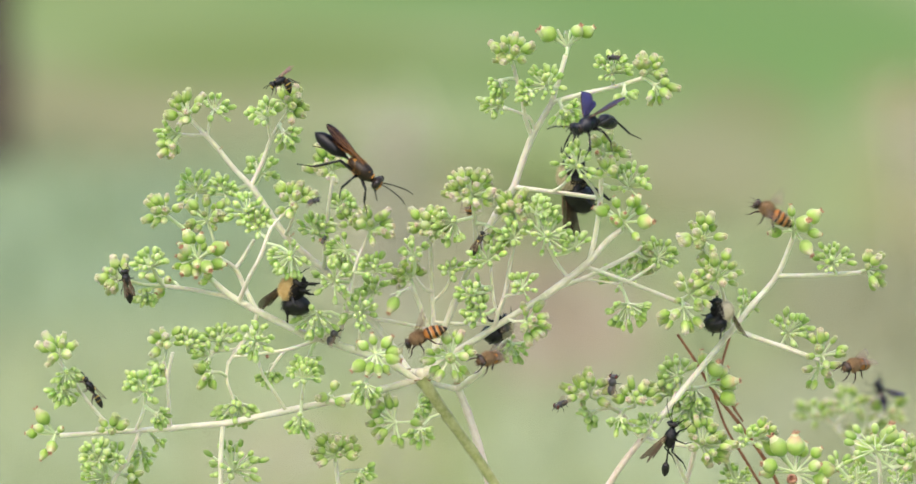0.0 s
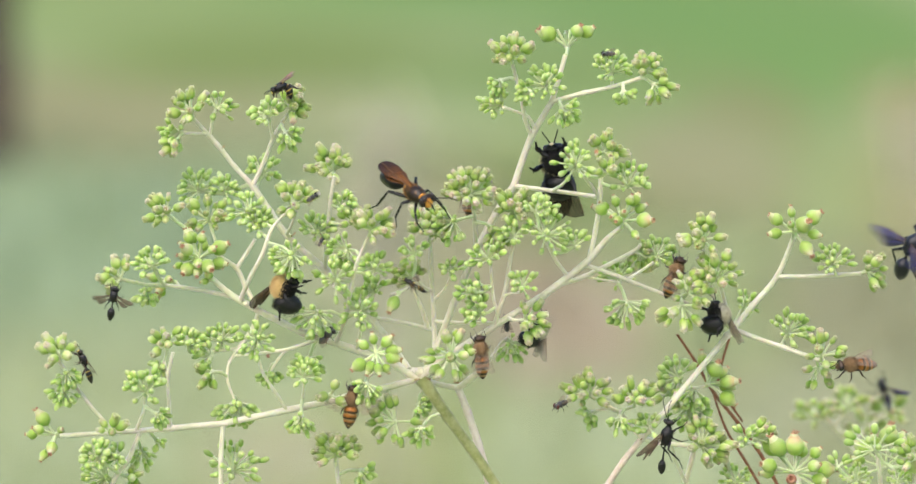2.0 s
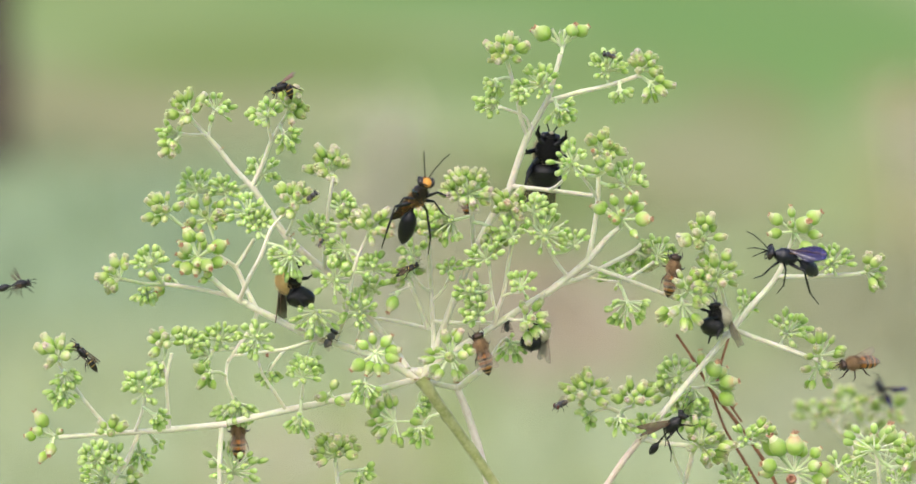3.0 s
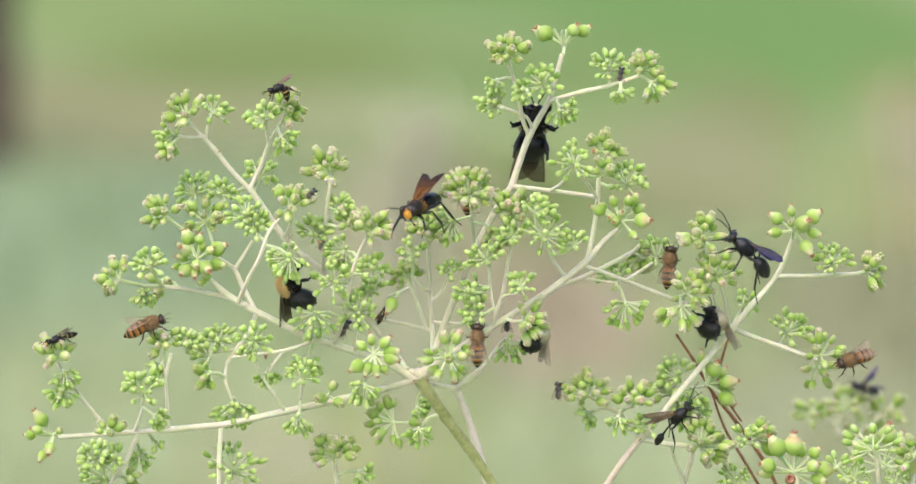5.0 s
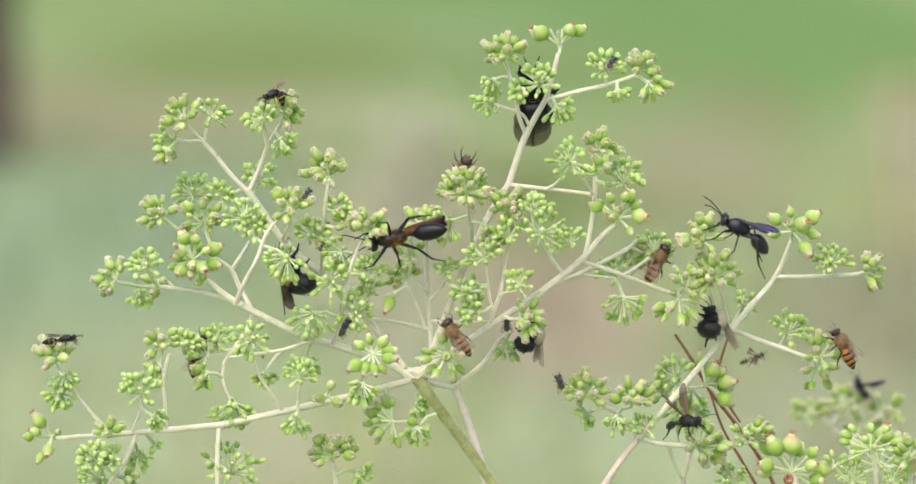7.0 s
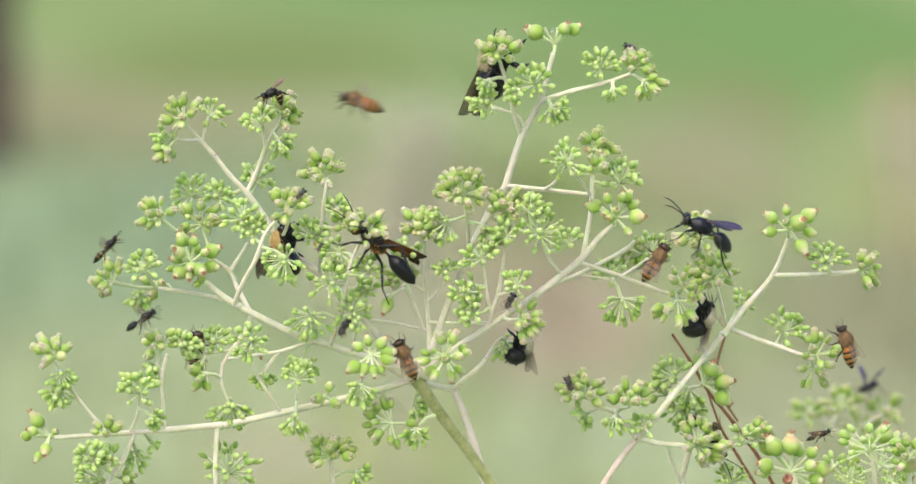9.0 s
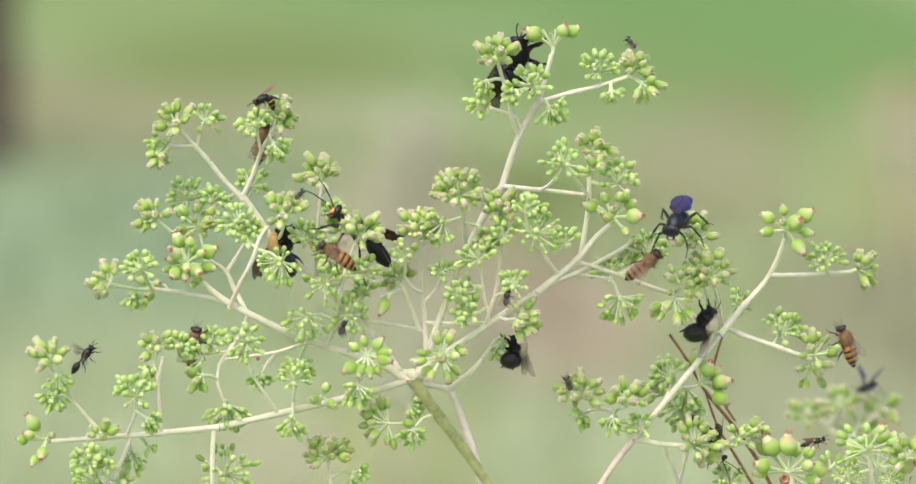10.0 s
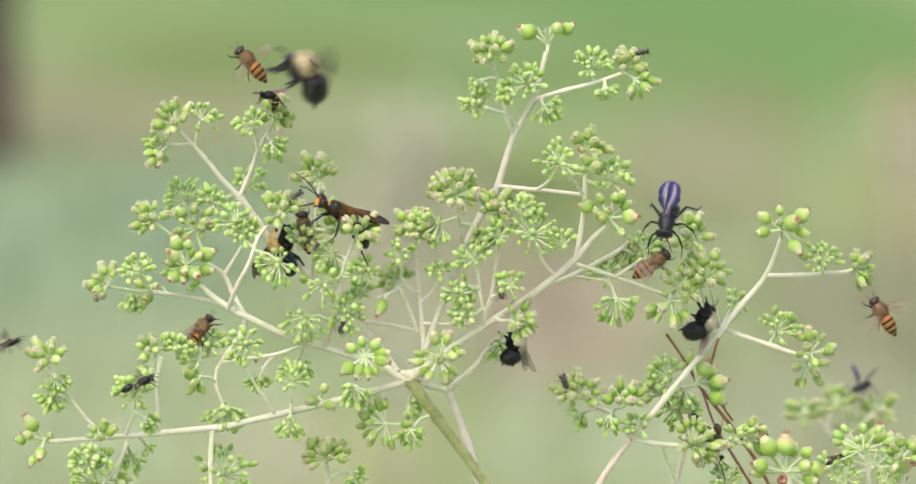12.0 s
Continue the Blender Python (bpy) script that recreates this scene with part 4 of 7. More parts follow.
stem(A, (-49.4, -48.3, -8, 0.51), (-53.2, -42.4, -12, 0.44), (-56.5, -36.6, -14, 0.37), (-58.1, -31.3, -15, 0.37))
stem(A, (-68.6, -52.4, -10, 0.58), (-68.9, -61.2, -11, 0.58), (-69.0, -70.7, -11, 0.58))
stem(A, (-45.7, -48.5, -8, 0.37), (-45.2, -43.8, -12, 0.37), (-44.6, -39.2, -14, 0.37))
stem(A, (-12.3, -38.9, 0, 1.32), (-17.7, -36.9, 0, 1.17), (-24.6, -34.1, 0, 1.1), (-31.4, -31.5, 0, 1.02), (-44.9, -26.9, -2, 0.88), hairs=50)
stem(A, (-44.9, -26.9, -2, 0.88), (-55.9, -21.2, -3, 0.8), (-65.2, -15.9, -4, 0.8), (-71.0, -10.6, -6, 0.66), hairs=40)
stem(A, (-65.2, -15.9, -4, 0.58), (-75.4, -13.7, -4, 0.51), (-85.5, -12.0, -6, 0.51), hairs=15)
stem(A, (-62.8, -15.9, -4, 0.58), (-60.2, -8.5, -10, 0.51), (-57.0, -2.4, -12, 0.51), (-54.3, 4.9, -11, 0.44), (-51.2, 8.6, -9, 0.37), (-48.4, 11.2, -8, 0.37))
stem(A, (-59.0, -20.0, -3, 0.66), (-62.4, -13.4, 2, 0.58), (-65.0, -8.5, 4, 0.58), (-69.7, -4.8, 2, 0.44))
stem(A, (-65.0, -8.5, 4, 0.58), (-62.2, -4.5, 6, 0.51), (-59.6, -0.2, 6, 0.44))
stem(A, (-58.5, -20.0, -3, 0.58), (-59.9, -24.8, -2, 0.51), (-63.9, -30.5, -4, 0.51), (-66.9, -34.8, -6, 0.44))
stem(A, (-66.9, -34.8, -6, 0.37), (-67.2, -39.3, -8, 0.37), (-65.2, -45.0, -8, 0.29))
stem(A, (-63.9, -31.0, -4, 0.44), (-72.1, -31.6, -5, 0.37), (-78.0, -31.7, -6, 0.37))
stem(A, (-40.7, -29.1, -2, 0.51), (-48.2, -30.4, -6, 0.44), (-53.3, -31.1, -8, 0.44), (-65.1, -32.5, -8, 0.29))
stem(A, (-50.3, -30.5, -6, 0.37), (-52.4, -33.3, -8, 0.37), (-54.6, -36.8, -8, 0.29))
stem(A, (-14.3, -37.9, 2, 1.1), (-20.4, -30.7, 8, 0.88), (-28.1, -21.5, 10, 0.88), (-38.4, -10.5, 12, 0.88), hairs=40)
stem(A, (-38.4, -10.5, 12, 0.88), (-44.4, -5.8, 12, 0.88), (-50.7, 0.4, 12, 0.8), (-55.5, 7.3, 12, 0.8), (-60.6, 14.9, 12, 0.8), hairs=60)
stem(A, (-60.6, 14.9, 12, 0.66), (-65.7, 20.2, 12, 0.58), (-70.8, 26.6, 12, 0.58), (-78.4, 34.7, 12, 0.51), hairs=50)
stem(A, (-60.2, 14.9, 12, 0.58), (-57.1, 22.3, 12, 0.51), (-54.4, 29.4, 10, 0.51), (-49.7, 37.1, 8, 0.44), hairs=30)
stem(A, (-54.4, 28.6, 10, 0.44), (-55.2, 32.3, 8, 0.37), (-55.5, 35.1, 6, 0.37))
stem(A, (-74.2, 29.7, 12, 0.37), (-77.5, 30.1, 10, 0.37), (-80.8, 30.5, 8, 0.37))
stem(A, (-73.8, 29.0, 12, 0.37), (-72.8, 32.6, 12, 0.37), (-72.1, 36.1, 12, 0.37))
stem(A, (-39.3, -10.0, 12, 0.51), (-38.5, 0.4, 2, 0.44), (-37.5, 11.2, -2, 0.44), (-36.2, 19.7, -4, 0.44), hairs=15)
stem(A, (-50.7, -0.1, 12, 0.44), (-48.9, 4.4, 4, 0.37), (-47.3, 9.5, -2, 0.37))
stem(A, (-36.1, -30.1, -1, 0.58), (-32.9, -21.6, -6, 0.51), (-31.1, -11.6, -10, 0.51), (-29.1, -3.9, -10, 0.44), (-26.0, 2.9, -10, 0.44), hairs=15)
stem(A, (-26.4, -24.1, 10, 0.44), (-16.1, -25.2, 8, 0.44), (-7.2, -26.8, 4, 0.44))
stem(A, (-24.7, -19.8, 8, 0.44), (-31.7, -17.2, 2, 0.37), (-36.4, -12.6, -3, 0.37))
stem(A, (-29.3, -31.3, -1, 0.44), (-28.3, -25.0, -6, 0.37), (-28.5, -20.8, -8, 0.37))
stem(A, (-22.9, -34.1, 0, 0.37), (-22.4, -32.1, -5, 0.37), (-22.7, -30.7, -8, 0.37))
stem(A, (-20.3, -35.5, 0, 0.37), (-23.7, -37.6, -3, 0.29), (-26.7, -39.7, -6, 0.29))
stem(A, (-6.7, -33.2, 2, 1.02), (-1.5, -19.7, 4, 0.95), (5.3, -3.9, 6, 0.95), (11.3, 7.3, 8, 0.88), (16.4, 15.1, 8, 0.88), hairs=80)
stem(A, (16.4, 15.1, 8, 0.88), (18.9, 22.8, 8, 0.8), (21.8, 30.2, 8, 0.8), (27.4, 40.0, 8, 0.66), hairs=90)
stem(A, (27.4, 40.0, 8, 0.66), (29.4, 46.8, 8, 0.58), (31.3, 53.7, 8, 0.58), hairs=40)
stem(A, (21.5, 30.2, 8, 0.58), (19.7, 35.1, 6, 0.51), (18.5, 42.1, 4, 0.51), (17.1, 47.3, 4, 0.44), (15.8, 52.1, 2, 0.44), hairs=40)
stem(A, (22.8, 32.3, 8, 0.51), (20.6, 35.9, 6, 0.37), (16.3, 37.9, 4, 0.37), (13.2, 39.1, 2, 0.37))
stem(A, (27.4, 39.6, 8, 0.58), (36.7, 42.8, 6, 0.58), (45.2, 44.9, 4, 0.51), (53.6, 47.8, 2, 0.51), hairs=40)
stem(A, (16.4, 15.1, 8, 0.58), (22.3, 14.9, 4, 0.51), (27.4, 14.5, 2, 0.51), (34.2, 13.6, 2, 0.51), (40.1, 13.0, 0, 0.51), hairs=30)
stem(A, (27.4, 14.5, 2, 0.44), (30.2, 16.7, -2, 0.37), (32.2, 20.0, -8, 0.37))
stem(A, (-6.7, -33.2, 2, 0.73), (-7.2, -22.3, 4, 0.51), (-7.8, -9.9, 2, 0.51), (-8.2, 2.1, 0, 0.51), hairs=15)
stem(A, (-8.4, -25.8, 4, 0.58), (-11.3, -18.5, 2, 0.51), (-14.0, -12.2, 0, 0.44))
stem(A, (-14.0, -13.4, 0, 0.37), (-16.8, -14.3, -3, 0.29), (-19.7, -14.9, -5, 0.29))
stem(A, (-7.5, -15.1, 2, 0.37), (-10.0, -13.4, 0, 0.37), (-12.9, -9.2, -3, 0.37))
stem(A, (-7.2, -18.7, 3, 0.37), (-3.8, -14.5, 4, 0.29), (-2.0, -10.6, 4, 0.29))
stem(A, (-7.1, -24.0, 4, 0.44), (-2.0, -24.6, 4, 0.44), (4.5, -24.6, 3, 0.40), (11.2, -23.8, -2, 0.40))
stem(A, (5.3, -3.9, 6, 0.58), (5.1, 2.4, 0, 0.51), (4.4, 12.6, -6, 0.51))
stem(A, (-10.6, -39.8, 0, 1.32), (-4.1, -34.3, -2, 1.1), (2.7, -29.7, -4, 1.02), (14.6, -21.6, -6, 0.95), (25.6, -14.4, -8, 0.88), hairs=60)
stem(A, (25.6, -14.4, -8, 0.88), (36.6, -5.9, -8, 0.8), (43.3, 1.5, -8, 0.66), (47.5, 4.9, -8, 0.58), hairs=50)
stem(A, (20.5, -17.7, -6, 0.66), (29.1, -13.4, 0, 0.58), (36.8, -11.0, 2, 0.58), (50.5, -4.4, 4, 0.51), (53.5, -1.9, 4, 0.44), hairs=30)
stem(A, (37.1, -6.1, -8, 0.51), (46.8, -10.1, -4, 0.51), (57.2, -14.8, 0, 0.51), (67.5, -19.1, 2, 0.51), hairs=20)
stem(A, (49.4, -11.1, -4, 0.44), (52.9, -9.3, -2, 0.37), (57.4, -6.2, -2, 0.37))
stem(A, (38.2, -4.2, -8, 0.66), (40.0, 4.1, -6, 0.58), (41.3, 13.2, -4, 0.58), (41.6, 25.2, -4, 0.51), hairs=25)
stem(A, (41.0, 13.2, -4, 0.44), (38.5, 17.5, -8, 0.37), (35.0, 22.2, -14, 0.37))
stem(A, (30.6, -8.1, -8, 0.44), (28.4, -4.4, -10, 0.44), (25.5, 1.5, -12, 0.37))
stem(A, (10.0, -24.2, -6, 0.58), (12.0, -18.7, -8, 0.51), (13.7, -13.6, -8, 0.51), (15.1, -5.0, -8, 0.44), (16.2, 0.6, -8, 0.44))
stem(A, (11.5, -20.4, -8, 0.37), (10.3, -15.3, -8, 0.37), (9.5, -5.9, -8, 0.29))
stem(A, (12.5, -15.0, -8, 0.37), (14.9, -14.1, -10, 0.29), (18.2, -13.3, -12, 0.29))
stem(A, (-6.6, -38.6, -2, 0.73), (-4.1, -34.5, -8, 0.58), (-1.5, -30.6, -14, 0.51))
stem(A, (36.8, -9.9, 2, 0.37), (40.2, -11.6, 2, 0.29), (47.0, -12.4, 0, 0.29))
stem(A, (10.4, -32.4, 2, 0.44), (12.6, -30.9, 4, 0.37), (14.7, -29.2, 4, 0.37))
stem(A, (14.6, -21.6, -6, 0.44), (16.2, -21.8, -10, 0.37), (18.3, -21.5, -12, 0.37))
stem(R, (43.5, -72.8, 0, 0.95), (48.6, -64.9, 0, 0.91), (54.0, -58.0, 0, 0.95), mat_=RED_STALK, hairs=40)
stem(R, (54.0, -58.0, 0, 0.88), (59.0, -51.6, -2, 0.73), (65.0, -44.1, -2, 0.69), (78.7, -28.0, 2, 0.69), hairs=80)
stem(R, (78.7, -28.0, 2, 0.77), (86.1, -19.3, 5, 0.69), (93.4, -11.1, 8, 0.62), (98.0, 0.7, 6, 0.55), hairs=70)
stem(R, (54.0, -58.0, 0, 0.73), (50.8, -55.2, 6, 0.66), (47.3, -50.9, 4, 0.58), (44.6, -49.3, 2, 0.51), (38.9, -45.2, 0, 0.44), hairs=20)
stem(R, (47.3, -51.1, 4, 0.44), (48.9, -49.7, 2, 0.37), (51.6, -48.6, 0, 0.37))
stem(R, (44.6, -49.2, 2, 0.44), (42.6, -49.7, 2, 0.37), (40.4, -50.0, 2, 0.29))
stem(R, (93.4, -11.5, 8, 0.58), (103.5, -10.7, 6, 0.51), (111.9, -9.9, 4, 0.51), (117.7, -9.5, 4, 0.44), hairs=30)
stem(R, (80.2, -27.4, 8, 0.66), (88.3, -29.5, 6, 0.58), (95.9, -31.8, 4, 0.58), (106.1, -35.3, 2, 0.51), hairs=30)
stem(R, (79.5, -26.4, 8, 0.44), (78.3, -19.4, 2, 0.44), (76.2, -11.4, -2, 0.44))
stem(R, (78.1, -29.0, 8, 0.44), (75.2, -18.5, 2, 0.37), (71.3, -1.3, 2, 0.37))
stem(R, (54.0, -58.0, 0, 0.73), (60.2, -59.6, 1, 0.66), (66.0, -60.3, 2, 0.58), (71.0, -60.5, 2, 0.51), (79.5, -59.2, 3, 0.37), hairs=20)
stem(R, (62.6, -60.2, 2, 0.44), (64.4, -66.0, 6, 0.44), (67.4, -73.4, 12, 0.51))
stem(R, (68.0, -74.2, 12, 0.66), (70.0, -62.8, 12, 0.66), (72.5, -49.7, 12, 0.51))
stem(R, (62.5, -47.8, -1, 0.44), (64.4, -44.3, 6, 0.37), (65.5, -41.3, 12, 0.37))
stem(R, (66.7, -42.6, -1, 0.44), (70.4, -43.9, 6, 0.37), (73.4, -43.7, 8, 0.37))
stem(C, (99.6, -67.5, 0, 0.66), (100.1, -71.9, 0, 0.66), (101.2, -78.9, 0, 0.66))
stem(C, (122.7, -60.8, 4, 0.58), (123.7, -67.4, 4, 0.58), (124.6, -77.9, 4, 0.58))
stem(C, (127.1, -65.9, -6, 0.66), (127.2, -70.8, -6, 0.66), (126.9, -77.7, -6, 0.66))
stem(C, (86.8, -60.3, 6, 0.44), (82.6, -61.2, 6, 0.44), (78.3, -63.4, 6, 0.44))
stem(C, (133.8, -65.3, 0, 0.58), (133.8, -71.9, 0, 0.58), (132.9, -78.9, 0, 0.58))
stem(C, (116.7, -70.5, 0, 0.51), (116.8, -75.4, 0, 0.51), (117.5, -80.6, 0, 0.51))
stem(F, (114.7, -72.9, 136, 0.66), (120.3, -78.6, 136, 0.66), (127.9, -88.0, 136, 0.66), (129.9, -101.3, 136, 0.66))
stem(F, (120.3, -78.6, 136, 0.58), (124.0, -72.9, 136, 0.58))
stem(F, (125.0, -84.2, 136, 0.58), (133.3, -76.7, 136, 0.58), (138.0, -73.8, 136, 0.58))
stem(B, (65.0, -30.8, 23, 0.44), (69.9, -38.1, 23, 0.51), (76.0, -48.3, 23, 0.58), (83.0, -57.0, 23, 0.66), (91.1, -68.4, 23, 0.66), (96.1, -78.0, 23, 0.66), mat_=DRY)
stem(B, (80.6, -32.0, 25, 0.44), (78.6, -39.0, 25, 0.44), (77.3, -45.1, 25, 0.51), mat_=DRY)
stem(B, (74.7, -47.6, 21, 0.37), (79.4, -58.4, 21, 0.44), (84.6, -67.1, 21, 0.51), (89.9, -75.9, 21, 0.51), mat_=DRY)
stem(B, (79.0, -47.2, 25, 0.37), (81.8, -53.0, 25, 0.44), (84.8, -57.4, 25, 0.37), mat_=DRY)
grow()
PLANT_OF = {A.name: "A", R.name: "R", C.name: "C", F.name: "C", B.name: "R"}
umbel(A, -114.6, -30.2, -19, 6.6, 7, 'M', 110, seed=1, big=1.15)
umbel(A, -113.0, -35.2, -18, 5.2, 10, 'S', 290, seed=2)
umbel(A, -114.0, -40.6, -16, 5.2, 11, 'S', 260, seed=3)
umbel(A, -97.9, -9.2, -12, 6.5, 10, 'M', 150, seed=4)
umbel(A, -88.2, -5.4, -14, 6.1, 14, 'S', 100, seed=5)
umbel(A, -90.2, -13.4, -8, 4.4, 11, 'S', 265, seed=6)
umbel(A, -75.6, -4.6, -4, 8.2, 17, 'L', 92, seed=7, face=0.4, big=0.86, spread=100)
umbel(A, -85.5, -11.6, 2, 5.1, 4, 'L', 200, seed=8, big=0.75)
umbel(A, -71.5, -10.1, -7, 4.1, 2, 'L', 140, seed=9, big=0.75, face=0.55, spread=40)
umbel(A, -117.2, -55.4, -7, 8.5, 6, 'L', 180, seed=10, big=0.85, spread=80)
umbel(A, -84.6, -28.3, -10, 6.4, 7, 'M', 115, seed=11)
umbel(A, -78.2, -28.5, -11, 5.1, 14, 'S', 60, seed=12)
umbel(A, -85.7, -33.9, -11, 3.4, 7, 'S', 230, seed=13)
umbel(A, -90.0, -40.6, -21, 7.0, 16, 'S', 92, seed=14, big=1.12)
umbel(A, -86.7, -47.1, -22, 4.0, 9, 'S', 330, seed=15)
umbel(A, -100.1, -52.4, -19, 5.0, 4, 'M', 100, seed=16)
umbel(A, -103.8, -60.2, -20, 6.2, 15, 'S', 130, seed=17, big=1.1)
umbel(A, -98.6, -60.6, -17, 4.6, 8, 'S', 150, seed=146, big=1.1)
umbel(A, -102.7, -68.2, -7, 7.8, 16, 'S', 150, seed=18)
umbel(A, -92.4, -60.4, -6, 5.1, 10, 'S', 280, seed=19)
umbel(A, -87.8, -57.5, -6, 3.0, 4, 'S', 320, seed=20)
umbel(A, -95.9, -67.4, -10, 4.4, 4, 'M', 0, seed=21)
umbel(A, -71.5, -36.4, -12, 5.7, 4, 'M', 215, seed=22)
umbel(A, -71.9, -32.3, -8, 5.1, 7, 'S', 190, seed=23)
umbel(A, -69.2, -28.8, -3, 5.4, 14, 'S', 95, seed=24)
umbel(A, -64.4, -46.4, -4, 7.6, 17, 'S', 268, seed=25, big=1.12)
umbel(A, -65.6, -67.2, -3, 10.2, 22, 'S', 85, seed=26, big=1.12)
umbel(A, -58.2, -26.1, -18, 6.7, 24, 'S', 100, seed=27, face=0.7)
umbel(A, -55.2, -38.4, -1, 4.4, 9, 'S', 270, seed=28)
umbel(A, -78.6, 36.8, 5, 7.2, 11, 'M', 115, seed=29)
umbel(A, -71.4, 37.0, 14, 5.8, 10, 'S', 55, seed=30)
umbel(A, -82.3, 30.4, 11, 5.8, 10, 'S', 185, seed=31)
umbel(A, -83.4, 27.8, 8, 4.4, 4, 'M', 230, seed=32)
umbel(A, -55.5, 36.7, 0, 5.8, 14, 'S', 115, seed=33)
umbel(A, -49.2, 38.6, 8, 6.2, 10, 'M', 65, seed=34)
umbel(A, -50.6, 31.6, 3, 5.1, 11, 'S', 320, seed=35)
umbel(A, -36.8, 20.4, 4, 7.5, 15, 'M', 105, seed=36)
umbel(A, -57.9, 17.5, 20, 5.9, 12, 'S', 75, seed=37)
umbel(A, -76.9, 12.3, 19, 6.9, 18, 'S', 115, seed=38)
umbel(A, -68.8, 13.2, 13, 5.1, 11, 'S', 90, seed=39)
umbel(A, -84.9, 8.4, -2, 7.1, 9, 'M', 140, seed=40)
umbel(A, -73.2, 5.1, 9, 7.9, 13, 'M', 105, seed=41)
umbel(A, -61.1, 9.1, -4, 6.4, 12, 'S', 100, seed=42, face=0.6)
umbel(A, -58.2, 5.5, -6, 5.4, 14, 'S', 90, seed=43)
umbel(A, -47.9, 12.0, -8, 7.8, 12, 'M', 85, seed=44)
umbel(A, -41.3, 2.6, 2, 6.1, 16, 'S', 80, seed=45)
umbel(A, -34.0, 10.2, -1, 5.1, 12, 'S', 60, seed=46)
umbel(A, -30.6, 5.9, -3, 5.8, 7, 'M', 100, seed=47)
umbel(A, -25.3, 5.0, -12, 7.4, 13, 'M', 75, seed=48)
umbel(A, -48.1, -2.2, -12, 7.4, 22, 'S', 240, seed=49, face=0.6)
umbel(A, -32.5, -1.8, -4, 6.1, 13, 'S', 200, seed=50)
umbel(A, -35.7, -9.7, -10, 6.8, 15, 'S', 90, seed=51, face=0.6)
umbel(A, -41.0, -19.7, -8, 7.4, 15, 'S', 250, seed=52)
umbel(A, -24.3, -6.8, -10, 5.4, 12, 'S', 90, seed=53)
umbel(A, -24.4, -15.4, 6, 4.8, 9, 'S', 120, seed=54)
umbel(A, -28.7, -19.7, -6, 6.8, 20, 'S', 90, seed=55, face=0.6)
umbel(A, -17.3, -14.6, -4, 4.4, 1, 'L', 175, seed=56)
umbel(A, -23.8, -31.0, -12, 6.6, 9, 'L', 95, seed=57, big=0.84, rays=((100, 5), (50, 5), (-10, 10), (12, 5), (-55, 5), (212, 10), (245, 15), (142, 10), (-80, 30)))
umbel(A, -26.7, -40.0, -12, 5.7, 13, 'S', 265, seed=58)
umbel(A, -44.6, -37.1, -18, 6.0, 14, 'S', 95, seed=59)
umbel(A, -43.7, -34.9, 4, 5.5, 10, 'S', 260, seed=60)
umbel(A, -37.0, -43.2, -12, 5.7, 3, 'M', 45, seed=61)
umbel(A, -45.5, -48.8, -16, 5.4, 12, 'S', 270, seed=62)
umbel(A, -18.4, -52.5, -4, 7.9, 9, 'M', 268, seed=63, rays=((180, 5), (152, 10), (205, 5), (126, 10), (230, 5), (-92, 10), (-74, 0), (2, 0), (106, 0), (90, -10), (166, 30), (215, 35), (140, -25)))
umbel(A, -11.5, -48.6, 2, 4.4, 9, 'S', 330, seed=64)
umbel(A, -11.0, -54.5, -4, 5.0, 9, 'S', 275, seed=65)
umbel(A, -35.8, -62.5, -4, 7.8, 16, 'M', 95, seed=66)
umbel(A, -28.5, -67.4, -2, 4.4, 8, 'S', 310, seed=67)
umbel(A, 3.9, 15.0, -10, 9.1, 24, 'M', 95, seed=68, face=0.45)
umbel(A, -1.1, 6.4, -4, 7.5, 16, 'S', 195, seed=69)
umbel(A, -8.4, 3.6, -1, 7.5, 14, 'M', 92, seed=70)
umbel(A, -12.7, -3.2, -6, 5.8, 9, 'S', 110, seed=71)
umbel(A, -14.2, -11.8, 9, 6.2, 9, 'M', 120, seed=72)
umbel(A, -2.1, -8.5, -1, 4.4, 8, 'S', 80, seed=73)
umbel(A, 11.0, 4.1, -6, 6.1, 8, 'M', 300, seed=74)
umbel(A, 16.2, 9.7, -8, 7.1, 14, 'M', 90, seed=75)
umbel(A, 25.3, 3.5, -14, 8.4, 24, 'S', 60, seed=76, face=0.5)
umbel(A, 16.3, 2.9, -12, 5.7, 12, 'S', 100, seed=77)
umbel(A, 22.7, 10.3, -14, 5.7, 12, 'S', 60, seed=78)
umbel(A, 33.9, 0.4, -13, 5.7, 9, 'S', 110, seed=79)
umbel(A, 8.8, -3.6, -12, 6.1, 13, 'S', 120, seed=80)
umbel(A, 6.8, -12.4, -6, 4.7, 8, 'S', 190, seed=81)
umbel(A, 3.7, -13.5, -12, 4.7, 8, 'S', 140, seed=82)
umbel(A, 6.6, -19.9, -10, 5.7, 15, 'S', 130, seed=83)
umbel(A, 18.6, -11.5, -15, 5.4, 10, 'S', 80, seed=84)
umbel(A, 19.5, -21.2, -14, 7.7, 10, 'M', 15, seed=85)
umbel(A, 15.4, -31.1, 8, 5.8, 11, 'S', 300, seed=86)
umbel(A, -2.2, -31.2, -16, 9.0, 15, 'M', 125, seed=87, face=0.6, spread=120)
umbel(A, 15.3, 53.9, -1, 7.1, 12, 'M', 100, seed=88)
umbel(A, 12.4, 46.6, 5, 4.4, 7, 'S', 230, seed=89)
